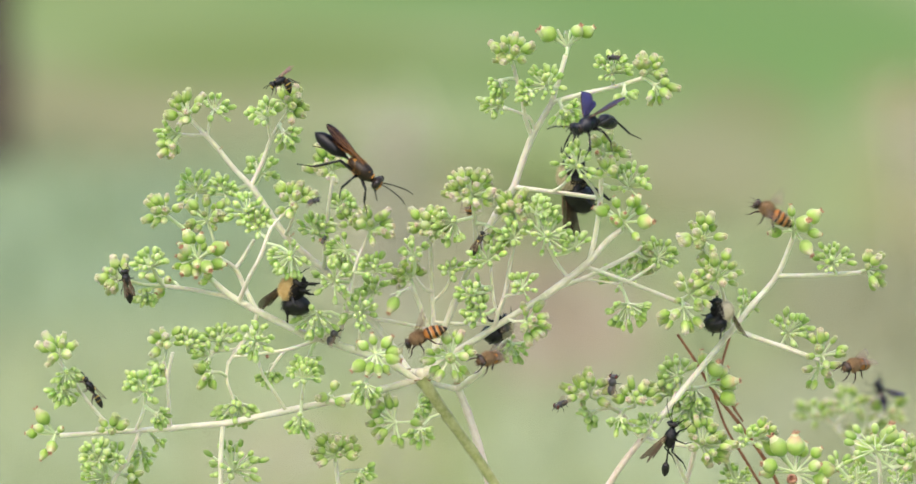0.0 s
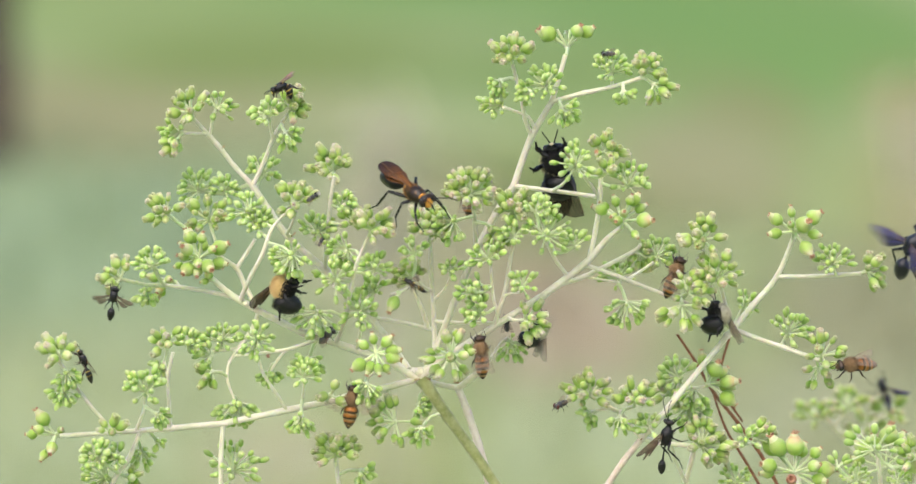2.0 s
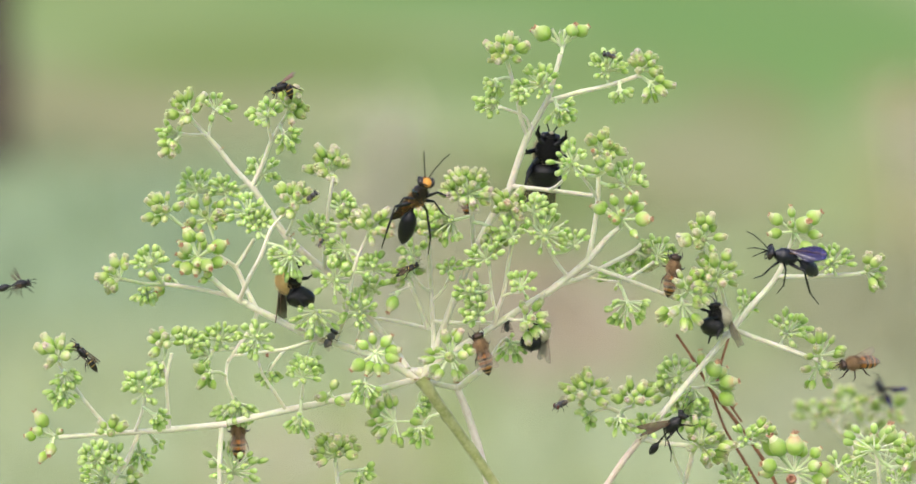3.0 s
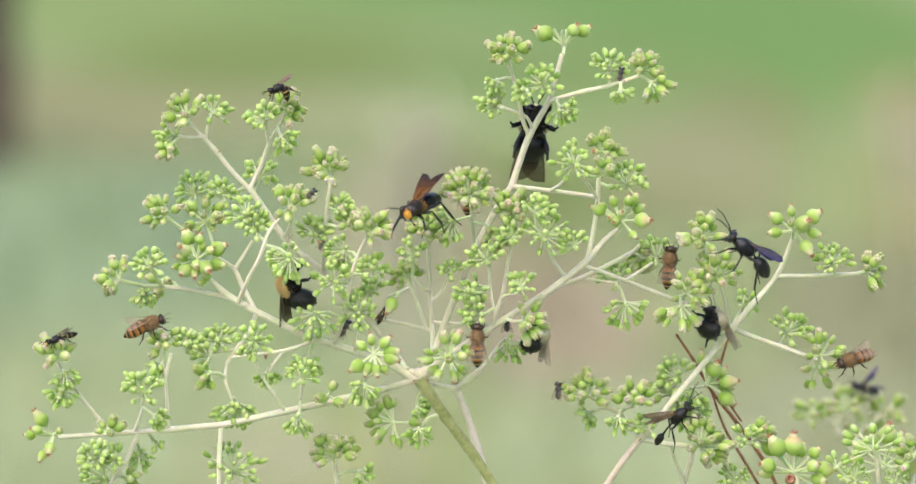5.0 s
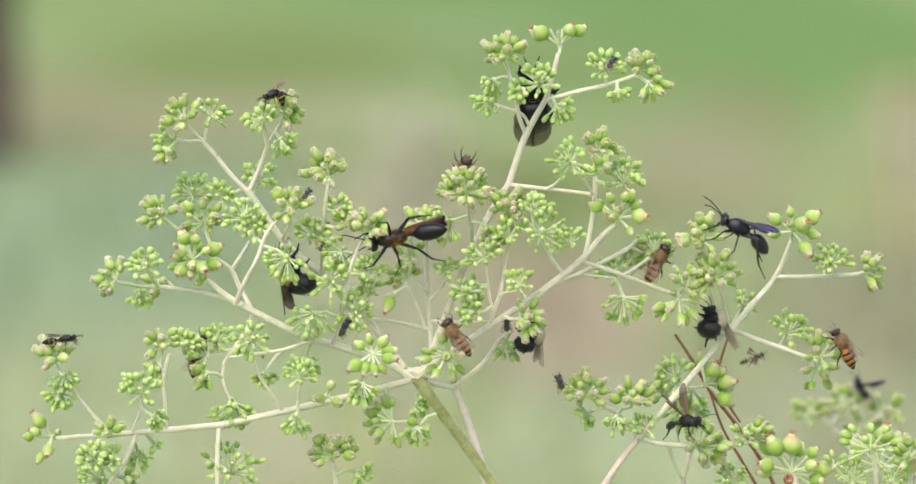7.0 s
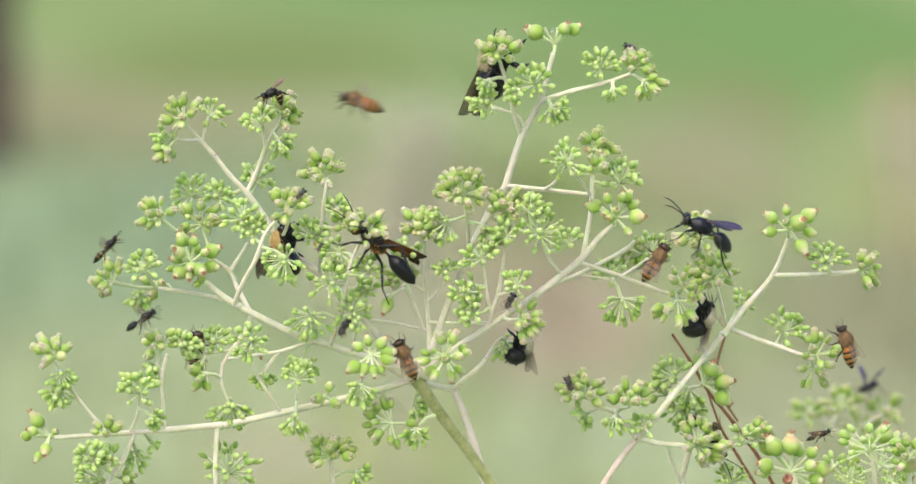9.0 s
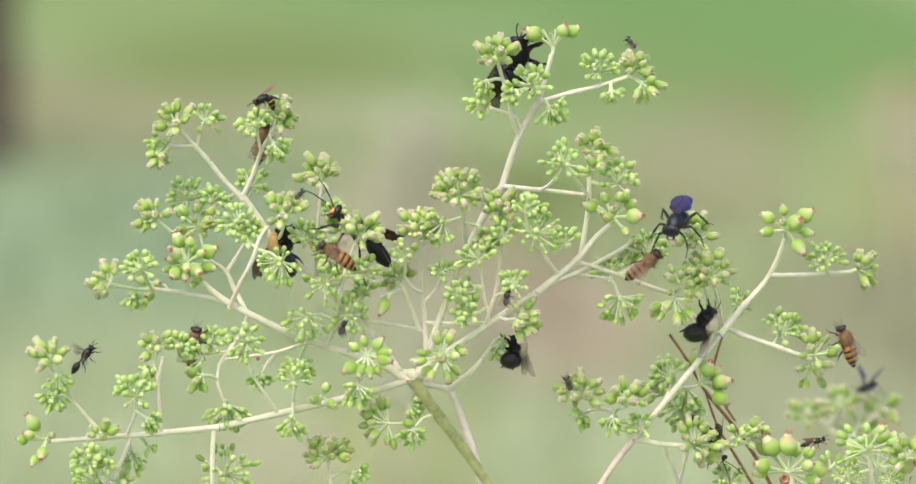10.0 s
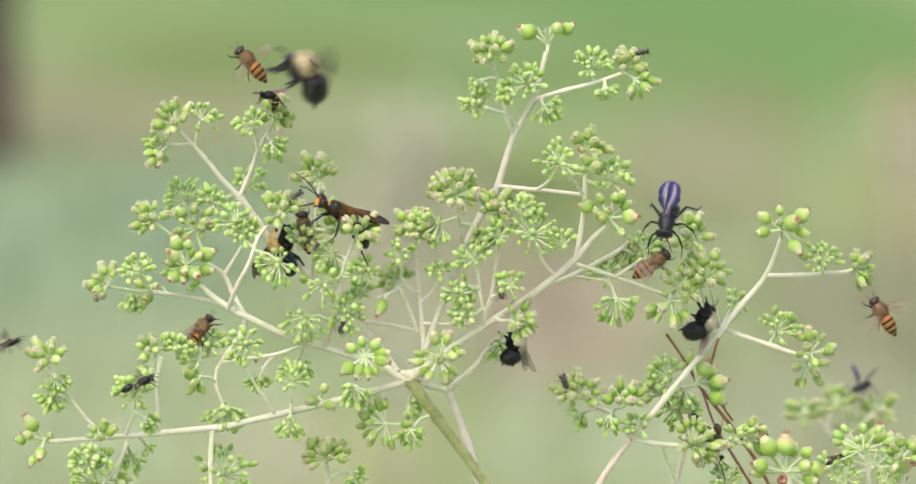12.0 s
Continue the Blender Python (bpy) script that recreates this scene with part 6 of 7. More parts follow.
def bumble_bee(label, furs, sweep=58, lift=8, film=WING_SMOKE, name="bumble_bee", curl=14, tuck=0, stout=0.85, face=SOOT, reach=6.2, limb=0.66, span=13.2):
    """furs: thorax, abdomen base, abdomen."""
    r = insect(name, label, "bee")
    head_part(r, 5.2, -0.7, 2.1, EYE_DARK, BLACK, face)
    for s in (-1, 1):
        antenna(r, 6.1, s, 0.0, 4.2, 0.2, BLACK)
    bm = bmesh.new()
    ball(bm, (1.2 * MM, 0, 0.3 * MM), 3.5 * MM, 1.05, 1.05, 1.0, 16, 12)
    t = part("thorax", bm, furs[0], r)
    bm = bmesh.new()
    fuzz(bm, (1.2, 0, 0.35), (3.65, 3.65, 3.45), 3200, 1.25, 9, thick=0.045)
    part("fur", bm, furs[0], t)
    bm = bmesh.new()
    ball(bm, (0.9 * MM, 0, 2.6 * MM), 1.5 * MM, 1.0, 1.0, 0.92, 12, 8)
    part("bald_spot", bm, BLACK, t)
    bm = bmesh.new()
    ball(bm, (1.5 * MM, 0, -1.0 * MM), 3.5 * MM, 1.12, 1.04, 0.92, 14, 10)
    fuzz(bm, (1.5, 0, -1.0), (3.9, 3.6, 3.2), 450, 0.7, 21)
    part("underside", bm, SOOT, t)
    bm = bmesh.new()
    lathe(bm, [(-(1.6 + (x - 1.6) * stout) * MM, rr * MM) for x, rr in ((1.6, 1.6), (2.4, 3.1), (3.6, 3.9), (5.0, 4.2), (5.15, 4.1), (6.6, 4.15), (6.75, 4.05), (8.1, 3.75), (8.25, 3.65), (9.4, 3.0), (10.3, 2.0), (10.8, 1.0), (11.0, 0.3))], 18, "x", None, 0.88, curl)
    ab = part("abdomen", bm, BLACK if furs[2] is SOOT else furs[2], r)
    bm = bmesh.new()
    fuzz(bm, (-3.3, 0, 0.1), (2.0, 3.9, 3.4), 500, 0.8, 11)
    part("band", bm, furs[1], ab)
    bm = bmesh.new()
    fuzz(bm, (-1.6 - 5.0 * stout, 0, -0.4 - curl * 0.03), (4.6 * stout, 4.0, 3.5), 700, 0.6, 12)
    part("fur", bm, furs[2], ab)
    ab.matrix_basis = bent(-1.8, -0.6, tuck)
    six_legs(r, 1.5, -2.4, reach, limb, BLACK, 0.8, 1.05, 40)
    return r, four_wings(r, 1.6, 2.7, span, span / 3, film, sweep, lift)


def digger_wasp(label, thorax_mat, band_mat, film, face_mat, waist=1.5, belly=10.2, fat=2.55, wing_len=15.5, wing_wide=3.0, sweep=93, lift=7, gold=True, name="digger_wasp", reach=9.5, tuck=0):
    """A large wasp: head on a thin neck, long chest, narrow waist, spindle-shaped hind body."""
    r = insect(name, label, "wasp")
    head_part(r, 6.6, 0.0, 2.0, EYE_DARK, thorax_mat, face_mat, 1.3, 0.62, 0.66)
    for s in (-1, 1):
        antenna(r, 7.2, s, 0.4, 9.5, 0.2, BLACK, 0.3, (0.14, 0.24, 0.22))
    bm = bmesh.new()
    lathe(bm, [(x * MM, rr * MM) for x, rr in ((5.6, 0.6), (5.2, 1.0), (4.6, 1.5), (4.3, 1.45), (3.6, 2.2), (2.2, 2.5), (1.0, 2.4), (0.6, 2.2), (-0.8, 2.15), (-2.0, 1.6), (-2.7, 0.8), (-2.9, 0.4))], 16, "x", None, 1.0, 6)
    t = part("thorax", bm, thorax_mat, r)
    if gold:
        bm = bmesh.new()
        for at, rad in (((3.3, 0, 1.3), (0.55, 1.6, 0.85)), ((-1.4, 0, 0.9), (0.9, 1.5, 1.0)), ((4.7, 0, 0.4), (0.4, 1.35, 1.0))):
            ball(bm, Vector(at) * MM, MM, *rad, 10, 8)
        part("golden_patch", bm, GOLD, t, "golden-orange furred patches")
    bm = bmesh.new()
    fuzz(bm, (0.8, 0, 0), (3.6, 2.4, 2.4), 800, 0.55, 8)
    part("fur", bm, BLACK, t)
    if gold:
        bm = bmesh.new()
        fuzz(bm, (0.8, 0, 0), (3.6, 2.4, 2.4), 900, 0.6, 18)
        part("golden_hair", bm, GOLD, t)
    bm = bmesh.new()
    x0 = 2.8
    tube(bm, [Vector(p) * MM for p in ((-x0, 0, -0.2), (-x0 - waist * 0.5, 0, -0.1), (-x0 - waist - 0.3, 0, -0.3))], [0.38 * MM, 0.34 * MM, 0.5 * MM], 8)
    part("waist", bm, BLACK, r).matrix_basis = bent(-x0, -0.2, tuck)
    bm = bmesh.new()
    b0 = x0 + waist
    lathe(bm, [(-(b0 + belly * u) * MM, fat * rr * MM) for u, rr in ((0, 0.2), (0.07, 0.42), (0.18, 0.76), (0.32, 0.97), (0.34, 0.94), (0.5, 1.0), (0.52, 0.97), (0.67, 0.92), (0.69, 0.88), (0.83, 0.68), (0.93, 0.38), (1.0, 0.06))], 16, "x", None, 0.92, 3)
    part("abdomen", bm, band_mat, r).matrix_basis = bent(-x0, -0.2, tuck)
    six_legs(r, 1.4, -1.7, reach, 0.38, BLACK, 0.85, 1.3, 26)
    return r, four_wings(r, 1.9, 2.0, wing_len, wing_wide, film, sweep, lift)


def small_wasp(label, name="small_wasp", band_mat=None, film=None, sweep=80, lift=12, waist=0.8, curl=12, tuck=0):
    r = insect(name, label, "wasp")
    head_part(r, 3.1, 0.0, 1.05, EYE_DARK, BLACK, YELLOW if band_mat else None)
    for s in (-1, 1):
        antenna(r, 3.6, s, 0.1, 2.3, 0.13, BLACK)
    bm = bmesh.new()
    lathe(bm, [(x * MM, rr * MM) for x, rr in ((2.5, 0.6), (2.2, 1.1), (1.2, 1.35), (0.0, 1.3), (-0.9, 0.9), (-1.3, 0.3))], 14, "x", None, 1.0, 6)
    t = part("thorax", bm, BLACK, r)
    if band_mat:
        bm = bmesh.new()
        for x, z, rr in ((2.0, 0.85, 0.35), (-0.4, 1.0, 0.32), (-0.9, 0.6, 0.25)):
            ball(bm, Vector((x, 0, z)) * MM, rr * MM, 0.7, 2.2, 0.7, 10, 6)
        part("yellow_mark", bm, YELLOW, t)
    bm = bmesh.new()
    b0 = 1.2 + waist
    tube(bm, [Vector((-1.1, 0, 0)) * MM, Vector((-b0 - 0.2, 0, -0.1)) * MM], [0.2 * MM, 0.25 * MM], 7)
    part("waist", bm, BLACK, r)
    bm = bmesh.new()
    lathe(bm, [(-(b0 + 4.6 * u) * MM, 1.2 * rr * MM) for u, rr in ((0, 0.2), (0.12, 0.7), (0.3, 0.98), (0.5, 1.0), (0.7, 0.82), (0.88, 0.45), (1.0, 0.05))], 14, "x", None, 0.95, curl)
    part("abdomen", bm, band_mat or BLACK, r).matrix_basis = bent(-b0, -0.1, tuck)
    six_legs(r, 0.7, -0.9, 3.2, 0.2, BROWN_LEG if band_mat else BLACK, 0.9, 1.1, 2)
    return r, four_wings(r, 1.0, 1.0, 6.0, 1.4, film or WING_SMOKE, sweep, lift)


def house_fly(label, eye_mat=EYE_RED):
    r = insect("fly", label, "fly")
    head_part(r, 2.5, 0, 0.95, eye_mat, GREY_SHELL, None, 1.3, 0.7, 0.85)
    for s in (-1, 1):
        antenna(r, 3.0, s, -0.1, 0.5, 0.06, BLACK)
    bm = bmesh.new()
    ball(bm, (0.8 * MM, 0, 0.1 * MM), 1.2 * MM, 1.15, 1.0, 0.98)
    t = part("thorax", bm, GREY_SHELL, r)
    bm = bmesh.new()
    fuzz(bm, (0.8, 0, 0.1), (1.4, 1.2, 1.2), 60, 0.5, 2, thick=0.03)
    part("bristles", bm, BLACK, t)
    bm = bmesh.new()
    lathe(bm, [(-x * MM, rr * MM) for x, rr in ((0.2, 0.6), (0.7, 1.1), (1.6, 1.25), (2.4, 0.95), (3.0, 0.4), (3.2, 0.1))], 14, "x", None, 0.9, 10)
    part("abdomen", bm, GREY_SHELL, r)
    six_legs(r, 0.8, -0.7, 2.3, 0.13, BLACK, 0.9, 1.0, 2)
    made = []
    for s in (1, -1):
        made.append((wing(r, 0.9, s, 0.8, 4.4, 1.7, WING_CLEAR, 66, 6), 0.9, s, 0.8, 66, 6))
    return r, made


def at(x, z, y, head, lean=0, roll=0):
    """Where an insect stands: head points that way round the view's axis (0 right, 90 up), leans to the lens,
    and rolls: 0 back to the left of its heading, 90 back to the lens, 180 back to the right."""
    return Matrix.Translation(MID + Vector((x, y, z)) * MM) @ pose(0, 0, 0, 0, -head, 0) @ pose(0, 0, 0, 0, 0, -lean) @ pose(0, 0, 0, roll, 0, 0)


def path(*rows):
    return [(row[0], at(*row[1:])) for row in rows]


def wing_motion(wings, rests, flights=()):
    """Wings folded as rests say (seconds, sweep and lift added to the built fold, twist) and beating during flights."""
    for ob, x, s, z, sweep0, lift0 in wings:
        rows = [(t, wing_pose(x, s, z, sweep0 + dsweep, lift0 + dlift, twist[0] if twist else 0)) for t, dsweep, dlift, *twist in rests if not any(a - 0.08 < t < b + 0.08 for a, b in flights)]
        for a, b in flights:
            for k in range(round(a * FPS), round(b * FPS) + 1):
                rows.append((k / FPS, wing_pose(x, s, z, 12 + (10 if "hind" in ob.name else 0), (4, 70, -52)[k % 3])))
        rows.sort(key=lambda row: row[0])
        if rows[0][0] > 0:
            rows.insert(0, (0.0, rows[0][1]))
        if rows[-1][0] < 12:
            rows.append((12.0, rows[-1][1]))
        walk(ob, rows)


# ---- insects in the place ----
golden_wasp, golden_wasp_wings = digger_wasp('large black wasp with golden-orange chest and amber wings', GOLDEN_SHELL, DIGGER_BANDS, WING_AMBER, GOLD, reach=9.0, wing_wide=3.0)
tagged(golden_wasp, group='large wasps on the flowers')
golden_wasp.scale = (1.08, 1.0, 1.0)
black_wasp, black_wasp_wings = digger_wasp('large blue-black wasp with dark wings of violet sheen', BLUE_BLACK, BLUE_BLACK, WING_SHEEN, None, gold=False, name='black_wasp', lift=10, tuck=26, wing_wide=3.6, wing_len=13.8, belly=8.4, waist=1.2)
tagged(black_wasp, group='large wasps on the flowers')
black_wasp.scale = (0.86, 0.96, 0.96)
carpenter, carpenter_wings = bumble_bee('large black carpenter bee with a buff back and smoky wings', (CREAM_FUR, SOOT, SOOT), name='carpenter_bee', sweep=75, face=BLACK, reach=7.0, stout=0.8, limb=0.8, span=17.0)
tagged(carpenter, group='bumble bees on the flowers')
carpenter.scale = (1.1, 1.1, 1.1)
patch_mesh = bmesh.new()
ball(patch_mesh, Vector((6.3, 0, -2.1)) * MM, 0.85 * MM, 0.8, 0.9, 0.8, 12, 8)
part("face_patch", patch_mesh, CREAM_FUR, carpenter, "small cream patch on the black face")
bumble_buff, bumble_buff_wings = bumble_bee('bumble bee with a buff chest and black hind body', (BUFF_FUR, SOOT, SOOT), sweep=70, curl=30, tuck=50)
tagged(bumble_buff, group='bumble bees on the flowers')
bumble_buff.scale = (0.95, 0.9, 0.9)
bumble_pale, _ = bumble_bee('black bumble bee with a pale furred chest clinging below buds', (PALE_FUR, SOOT, SOOT), sweep=80, tuck=45, film=WING_HAZE)
tagged(bumble_pale, group='bumble bees on the flowers')
bumble_pale.scale = (0.8, 0.8, 0.8)
bumble_under, _ = bumble_bee('black bumble bee with a whitish chest hanging behind buds', (PALE_FUR, SOOT, SOOT), sweep=70, tuck=65, film=WING_HAZE)
tagged(bumble_under, group='bumble bees on the flowers')
bumble_under.scale = (0.72, 0.72, 0.72)
bee_right, bee_right_wings = honey_bee('amber and dark banded honey bee feeding on buds')
tagged(bee_right, group='honey bees on the flowers')
bee_right.scale = (1.02, 0.98, 0.98)
bee_low, bee_low_wings = honey_bee('golden-brown honey bee with clear wings on low buds')
tagged(bee_low, group='honey bees on the flowers')
bee_low.scale = (1.02, 0.98, 0.98)
bee_mid, bee_mid_wings = honey_bee('brown banded honey bee that flies between umbels')
tagged(bee_mid, group='honey bees on the flowers')
bee_mid.scale = (1.02, 0.98, 0.98)
bee_front, bee_front_wings = honey_bee('honey bee with striped hind body seen from behind')
tagged(bee_front, group='honey bees on the flowers')
bee_front.scale = (1.02, 0.98, 0.98)
bee_top, bee_top_wings = honey_bee('honey bee behind the tall middle umbel, later in flight')
tagged(bee_top, group='honey bees on the flowers')
bee_top.scale = (1.02, 0.98, 0.98)
wasp_yellow, wasp_yellow_wings = small_wasp('small black and yellow banded wasp', band_mat=WASP_BANDS)
tagged(wasp_yellow, group='small wasps about the flowers')
wasp_yellow.scale = (0.74, 0.62, 0.62)
wasp_left, wasp_left_wings = small_wasp('small slim wasp with yellow marks and amber wings', band_mat=WASP_BANDS)
tagged(wasp_left, group='small wasps about the flowers')
wasp_left.scale = (1.0, 0.84, 0.84)
wasp_dark, wasp_dark_wings = small_wasp('small black slender wasp with smoky wings', film=WING_SMOKE, waist=1.6)
tagged(wasp_dark, group='small wasps about the flowers')
wasp_dark.scale = (0.92, 0.92, 0.92)
bee_pink, _ = small_wasp('small dark bee with upright pinkish wings on top buds', film=WING_PINK, band_mat=WASP_BANDS, curl=30, lift=14, sweep=78, waist=0.0, name='small_bee', tuck=85)
tagged(bee_pink, group='small wasps about the flowers')
bee_pink.scale = (1.0, 1.0, 1.0)
thread_wasp, thread_wasp_wings = digger_wasp('black thread-waisted wasp with smoky wings on white buds', BLACK, BLACK, WING_SMOKE, None, waist=5.5, belly=6.0, fat=1.7, wing_len=13.5, wing_wide=2.9, reach=7.2, gold=False, name='thread_waisted_wasp', sweep=72, lift=34)
tagged(thread_wasp, group='large wasps on the flowers')
thread_wasp.scale = (0.74, 0.74, 0.74)
fly_buds, fly_buds_wings = house_fly('small grey fly with clear wings on buds')
tagged(fly_buds, group='flies on the flowers')
fly_edge, _ = house_fly('small fly with red eyes at the tip of a bud')
tagged(fly_edge, group='flies on the flowers')
fly_edge.scale = (0.8, 0.8, 0.8)
fly_top, _ = house_fly('tiny dark fly walking over the top buds', EYE_DARK)
tagged(fly_top, group='flies on the flowers')
fly_top.scale = (0.66, 0.66, 0.66)
fly_stem, _ = house_fly('tiny dark fly on an inner umbel', EYE_DARK)
tagged(fly_stem, group='flies on the flowers')
fly_stem.scale = (0.8, 0.8, 0.8)
fly_dark, _ = house_fly('small black fly half hidden below a branch', EYE_DARK)
tagged(fly_dark, group='flies on the flowers')
fly_dark.scale = (0.95, 0.95, 0.95)
bug_buds, _ = house_fly('tiny dark purplish bug sitting on a bud', EYE_DARK)
tagged(bug_buds, group='flies on the flowers')
bug_buds.scale = (0.62, 0.62, 0.62)
bug_inner, _ = house_fly('tiny black bug between inner umbels', EYE_DARK)
tagged(bug_inner, group='flies on the flowers')
bug_inner.scale = (0.45, 0.45, 0.45)
far_wasp, _ = digger_wasp('blurred blue-black wasp on flowers further back', BLUE_BLACK, BLUE_BLACK, WING_SHEEN, None, gold=False, name='black_wasp', sweep=40, lift=40)
tagged(far_wasp, group='large wasps on the flowers')
far_wasp.scale = (0.5, 0.5, 0.5)


# ---- what moves ----
def motions():
    for ob, root, x, y, z, stiff in SWAYING:
        key_sway(ob, PLANT_OF[root.name], x, y, z, stiff)
    # the pale tuft behind leans in the breeze
    walk(tuft, [(t, pose(-0.09, 7.0, 0, 0, lean, 0)) for t, lean in ((0, -0.6), (1.5, -1.6), (2.5, -2.2), (5.2, 2.6), (7.2, 2.0), (9.5, 2.6), (12, 1.8))])
    walk(golden_wasp, path(
        (0, -28.6, 25.2, -24, -40, 4, 22),
        (0.5, -24.4, 23.0, -24, -38, 4, 22),
        (1, -18.0, 18.9, -24, -33, 4, 22),
        (1.5, -13.2, 20.4, -24, -6, 8, 35),
        (2, -13.1, 17.9, -24, -24, 50, 40),
        (2.2, -11.7, 16.8, -24, 20, 30, 15),
        (2.4, -11.7, 15.7, -24, 60, 22, -30),
        (2.55, -11.4, 16.4, -24, 64, 34, -62),
        (3, -11.7, 15.9, -24, 64, 36, -64),
        (3.4, -11.9, 14.4, -24, 95, 40, -75),
        (3.8, -11.7, 13.6, -24, 120, 42, -110),
        (4.2, -11.5, 13.7, -24, 145, 52, -140),
        (4.6, -11.5, 13.8, -25, 170, 64, -170),
        (5, -11.4, 13.8, -26, 192, 68, 172),
        (5.5, -15.8, 9.8, -20, 172, -18, 180),
        (6, -17.0, 4.6, -14, 177, -30, 176),
        (6.5, -16.0, 4.3, -14, 176, -30, 178),
        (7, -17.6, 3.4, -15, 194, -10, 258),
        (9, -23.2, 1.3, -15, 139, 0, 235),
        (9.5, -27.5, 5.3, -6, 134, 5, 228),
        (10, -30.0, 5.0, -6, 140, 5, 226),
        (10.5, -30.3, 5.3, -6, 136, 5, 222),
        (11, -32.2, 10.6, -8, 138, 4, 178),
        (11.5, -32.8, 10.6, -12, 146, 20, 170),
        (12, -33.6, 10.6, -13, 149, 22, 168)))
    wing_motion(golden_wasp_wings, [(0, 0, 0), (0.7, 0, 0), (1.0, -30, 55), (1.35, 0, 0), (2.0, 0, 0), (2.5, -10, 0), (3.0, -10, 0), (5.0, -14, 12), (5.4, -4, 0), (9.0, -10, 14), (10.5, -10, 14), (11.2, 0, 0), (12, 0, 0)])
    hind_motion(golden_wasp, -2.8, -0.2, [(0, 0), (2.0, 0), (2.5, 22), (3.2, 22), (5, 0), (7.2, 8), (9, 8), (10.5, 18), (11, 32), (12, 30)])
    walk(black_wasp, path(
        (0, 37.9, 37.6, -22, 200, 42, 165),
        (0.5, 38.8, 39.3, -22, 190, 48, 170),
        (0.7, 41.4, 39.6, -22, 190, 72, 175),
        (0.85, 44.0, 40.5, -22, 0, 70, 5),
        (1, 44.6, 41.1, -22, -14, 42, 10),
        (1.2, 42.9, 43.0, -24, -10, 20, 10),
        (1.35, 58.0, 41.9, -30, -8, 10, 20),
        (1.5, 77.4, 38.7, -34, -8, 8, 25),
        (1.6, 95.3, 24.3, -34, -20, 8, 30),
        (1.8, 117.9, 6.9, -34, 10, 10, 40),
        (2, 128.8, 3.1, -34, 60, 10, 40),
        (2.2, 115.7, 1.3, -30, 75, 10, 40),
        (2.4, 95.4, 0.7, -26, 90, 10, 40),
        (2.5, 92.7, -2.2, -24, 96, 8, 30),
        (2.7, 93.6, -1.3, -22, 130, 10, 90),
        (3, 95.1, -1.3, -22, 165, 8, 148),
        (5, 83.0, 1.0, -22, 140, 5, 165),
        (5.5, 82.2, 3.7, -22, 131, 5, 160),
        (6, 81.9, 6.2, -22, 136, 5, 168),
        (6.5, 81.3, 7.1, -22, 142, 5, 176),
        (7, 81.4, 7.0, -22, 153, 5, 170),
        (8.8, 74.9, 5.8, -22, 155, 5, 170),
        (9, 70.7, 7.4, -22, 156, 5, 170),
        (9.5, 64.7, 10.3, -22, 196, 70, 175),
        (10, 62.5, 9.4, -22, 236, 58, 125),
        (10.5, 62.0, 9.9, -22, 240, 54, 120),
        (11, 60.9, 9.4, -22, 250, 48, 112),
        (12, 60.0, 10.0, -22, 255, 44, 108)))
    wing_motion(black_wasp_wings, [(0, -45, 8), (0.8, -45, 8), (1.0, -35, 12), (2.75, -20, 10), (3.0, 0, 0), (7.0, 0, 0), (9.0, 0, 0), (9.6, 0, -18), (10.2, 0, -6), (12, 0, 2)], [(1.1, 2.6)])
    hind_motion(black_wasp, -2.8, -0.2, [(0, 22), (1, 22), (1.4, 4), (2.4, 22), (5, 14), (7, 18), (9.5, 24), (10, 40), (12, 40)])
    walk(carpenter, path(
        (0, 33.9, 16.6, 10, 106, 0, -28),
        (0.5, 34.9, 17.4, 10, 104, 0, -30),
        (0.75, 34.1, 18.5, 12, 107, 0, -55),
        (1, 32.5, 19.7, 12, 110, 0, -80),
        (1.5, 31.0, 21.4, 12, 107, 0, -100),
        (2, 28.8, 20.2, 14, 100, 0, -95),
        (2.5, 25.8, 22.9, 16, 88, 0, -90),
        (3, 26.1, 23.2, 16, 80, 0, -90),
        (5, 22.1, 31.0, 20, 84, 0, -90),
        (5.5, 23.2, 30.0, 20, 95, 0, -90),
        (6, 23.7, 33.8, 20, 96, 0, -90),
        (6.5, 22.2, 35.8, 20, 97, 0, -88),
        (7, 22.0, 41.2, 20, 92, 0, -86),
        (9, 10.4, 49.9, 18, 80, 0, -40),
        (9.5, 13.1, 50.9, 18, 77, 0, -45),
        (10, 16.0, 51.4, 18, 74, 0, -50),
        (10.5, 17.8, 56.0, 18, 76, 0, -60),
        (11, 19.1, 57.2, 18, 112, 0, -86),
        (11.3, 19.4, 58.8, 14, 98, 0, -90),
        (11.5, 13.4, 69.6, -6, 100, 0, -90),
        (11.65, 5.6, 68.5, -20, 105, 0, 245),
        (11.8, -14.9, 62.6, -20, 118, 0, 220),
        (12, -43.2, 52.4, -20, 142, 0, 182)))
    wing_motion(carpenter_wings, [(0, 0, 0), (6.0, 0, 0), (7.0, 16, 4), (8.0, 8, 4), (9.0, 0, 0), (11.0, 0, 0)], [(11.2, 12.0)])
    hind_motion(carpenter, -1.8, -0.6, [(0, 0), (11.5, 0), (11.8, 25), (12, 34)])
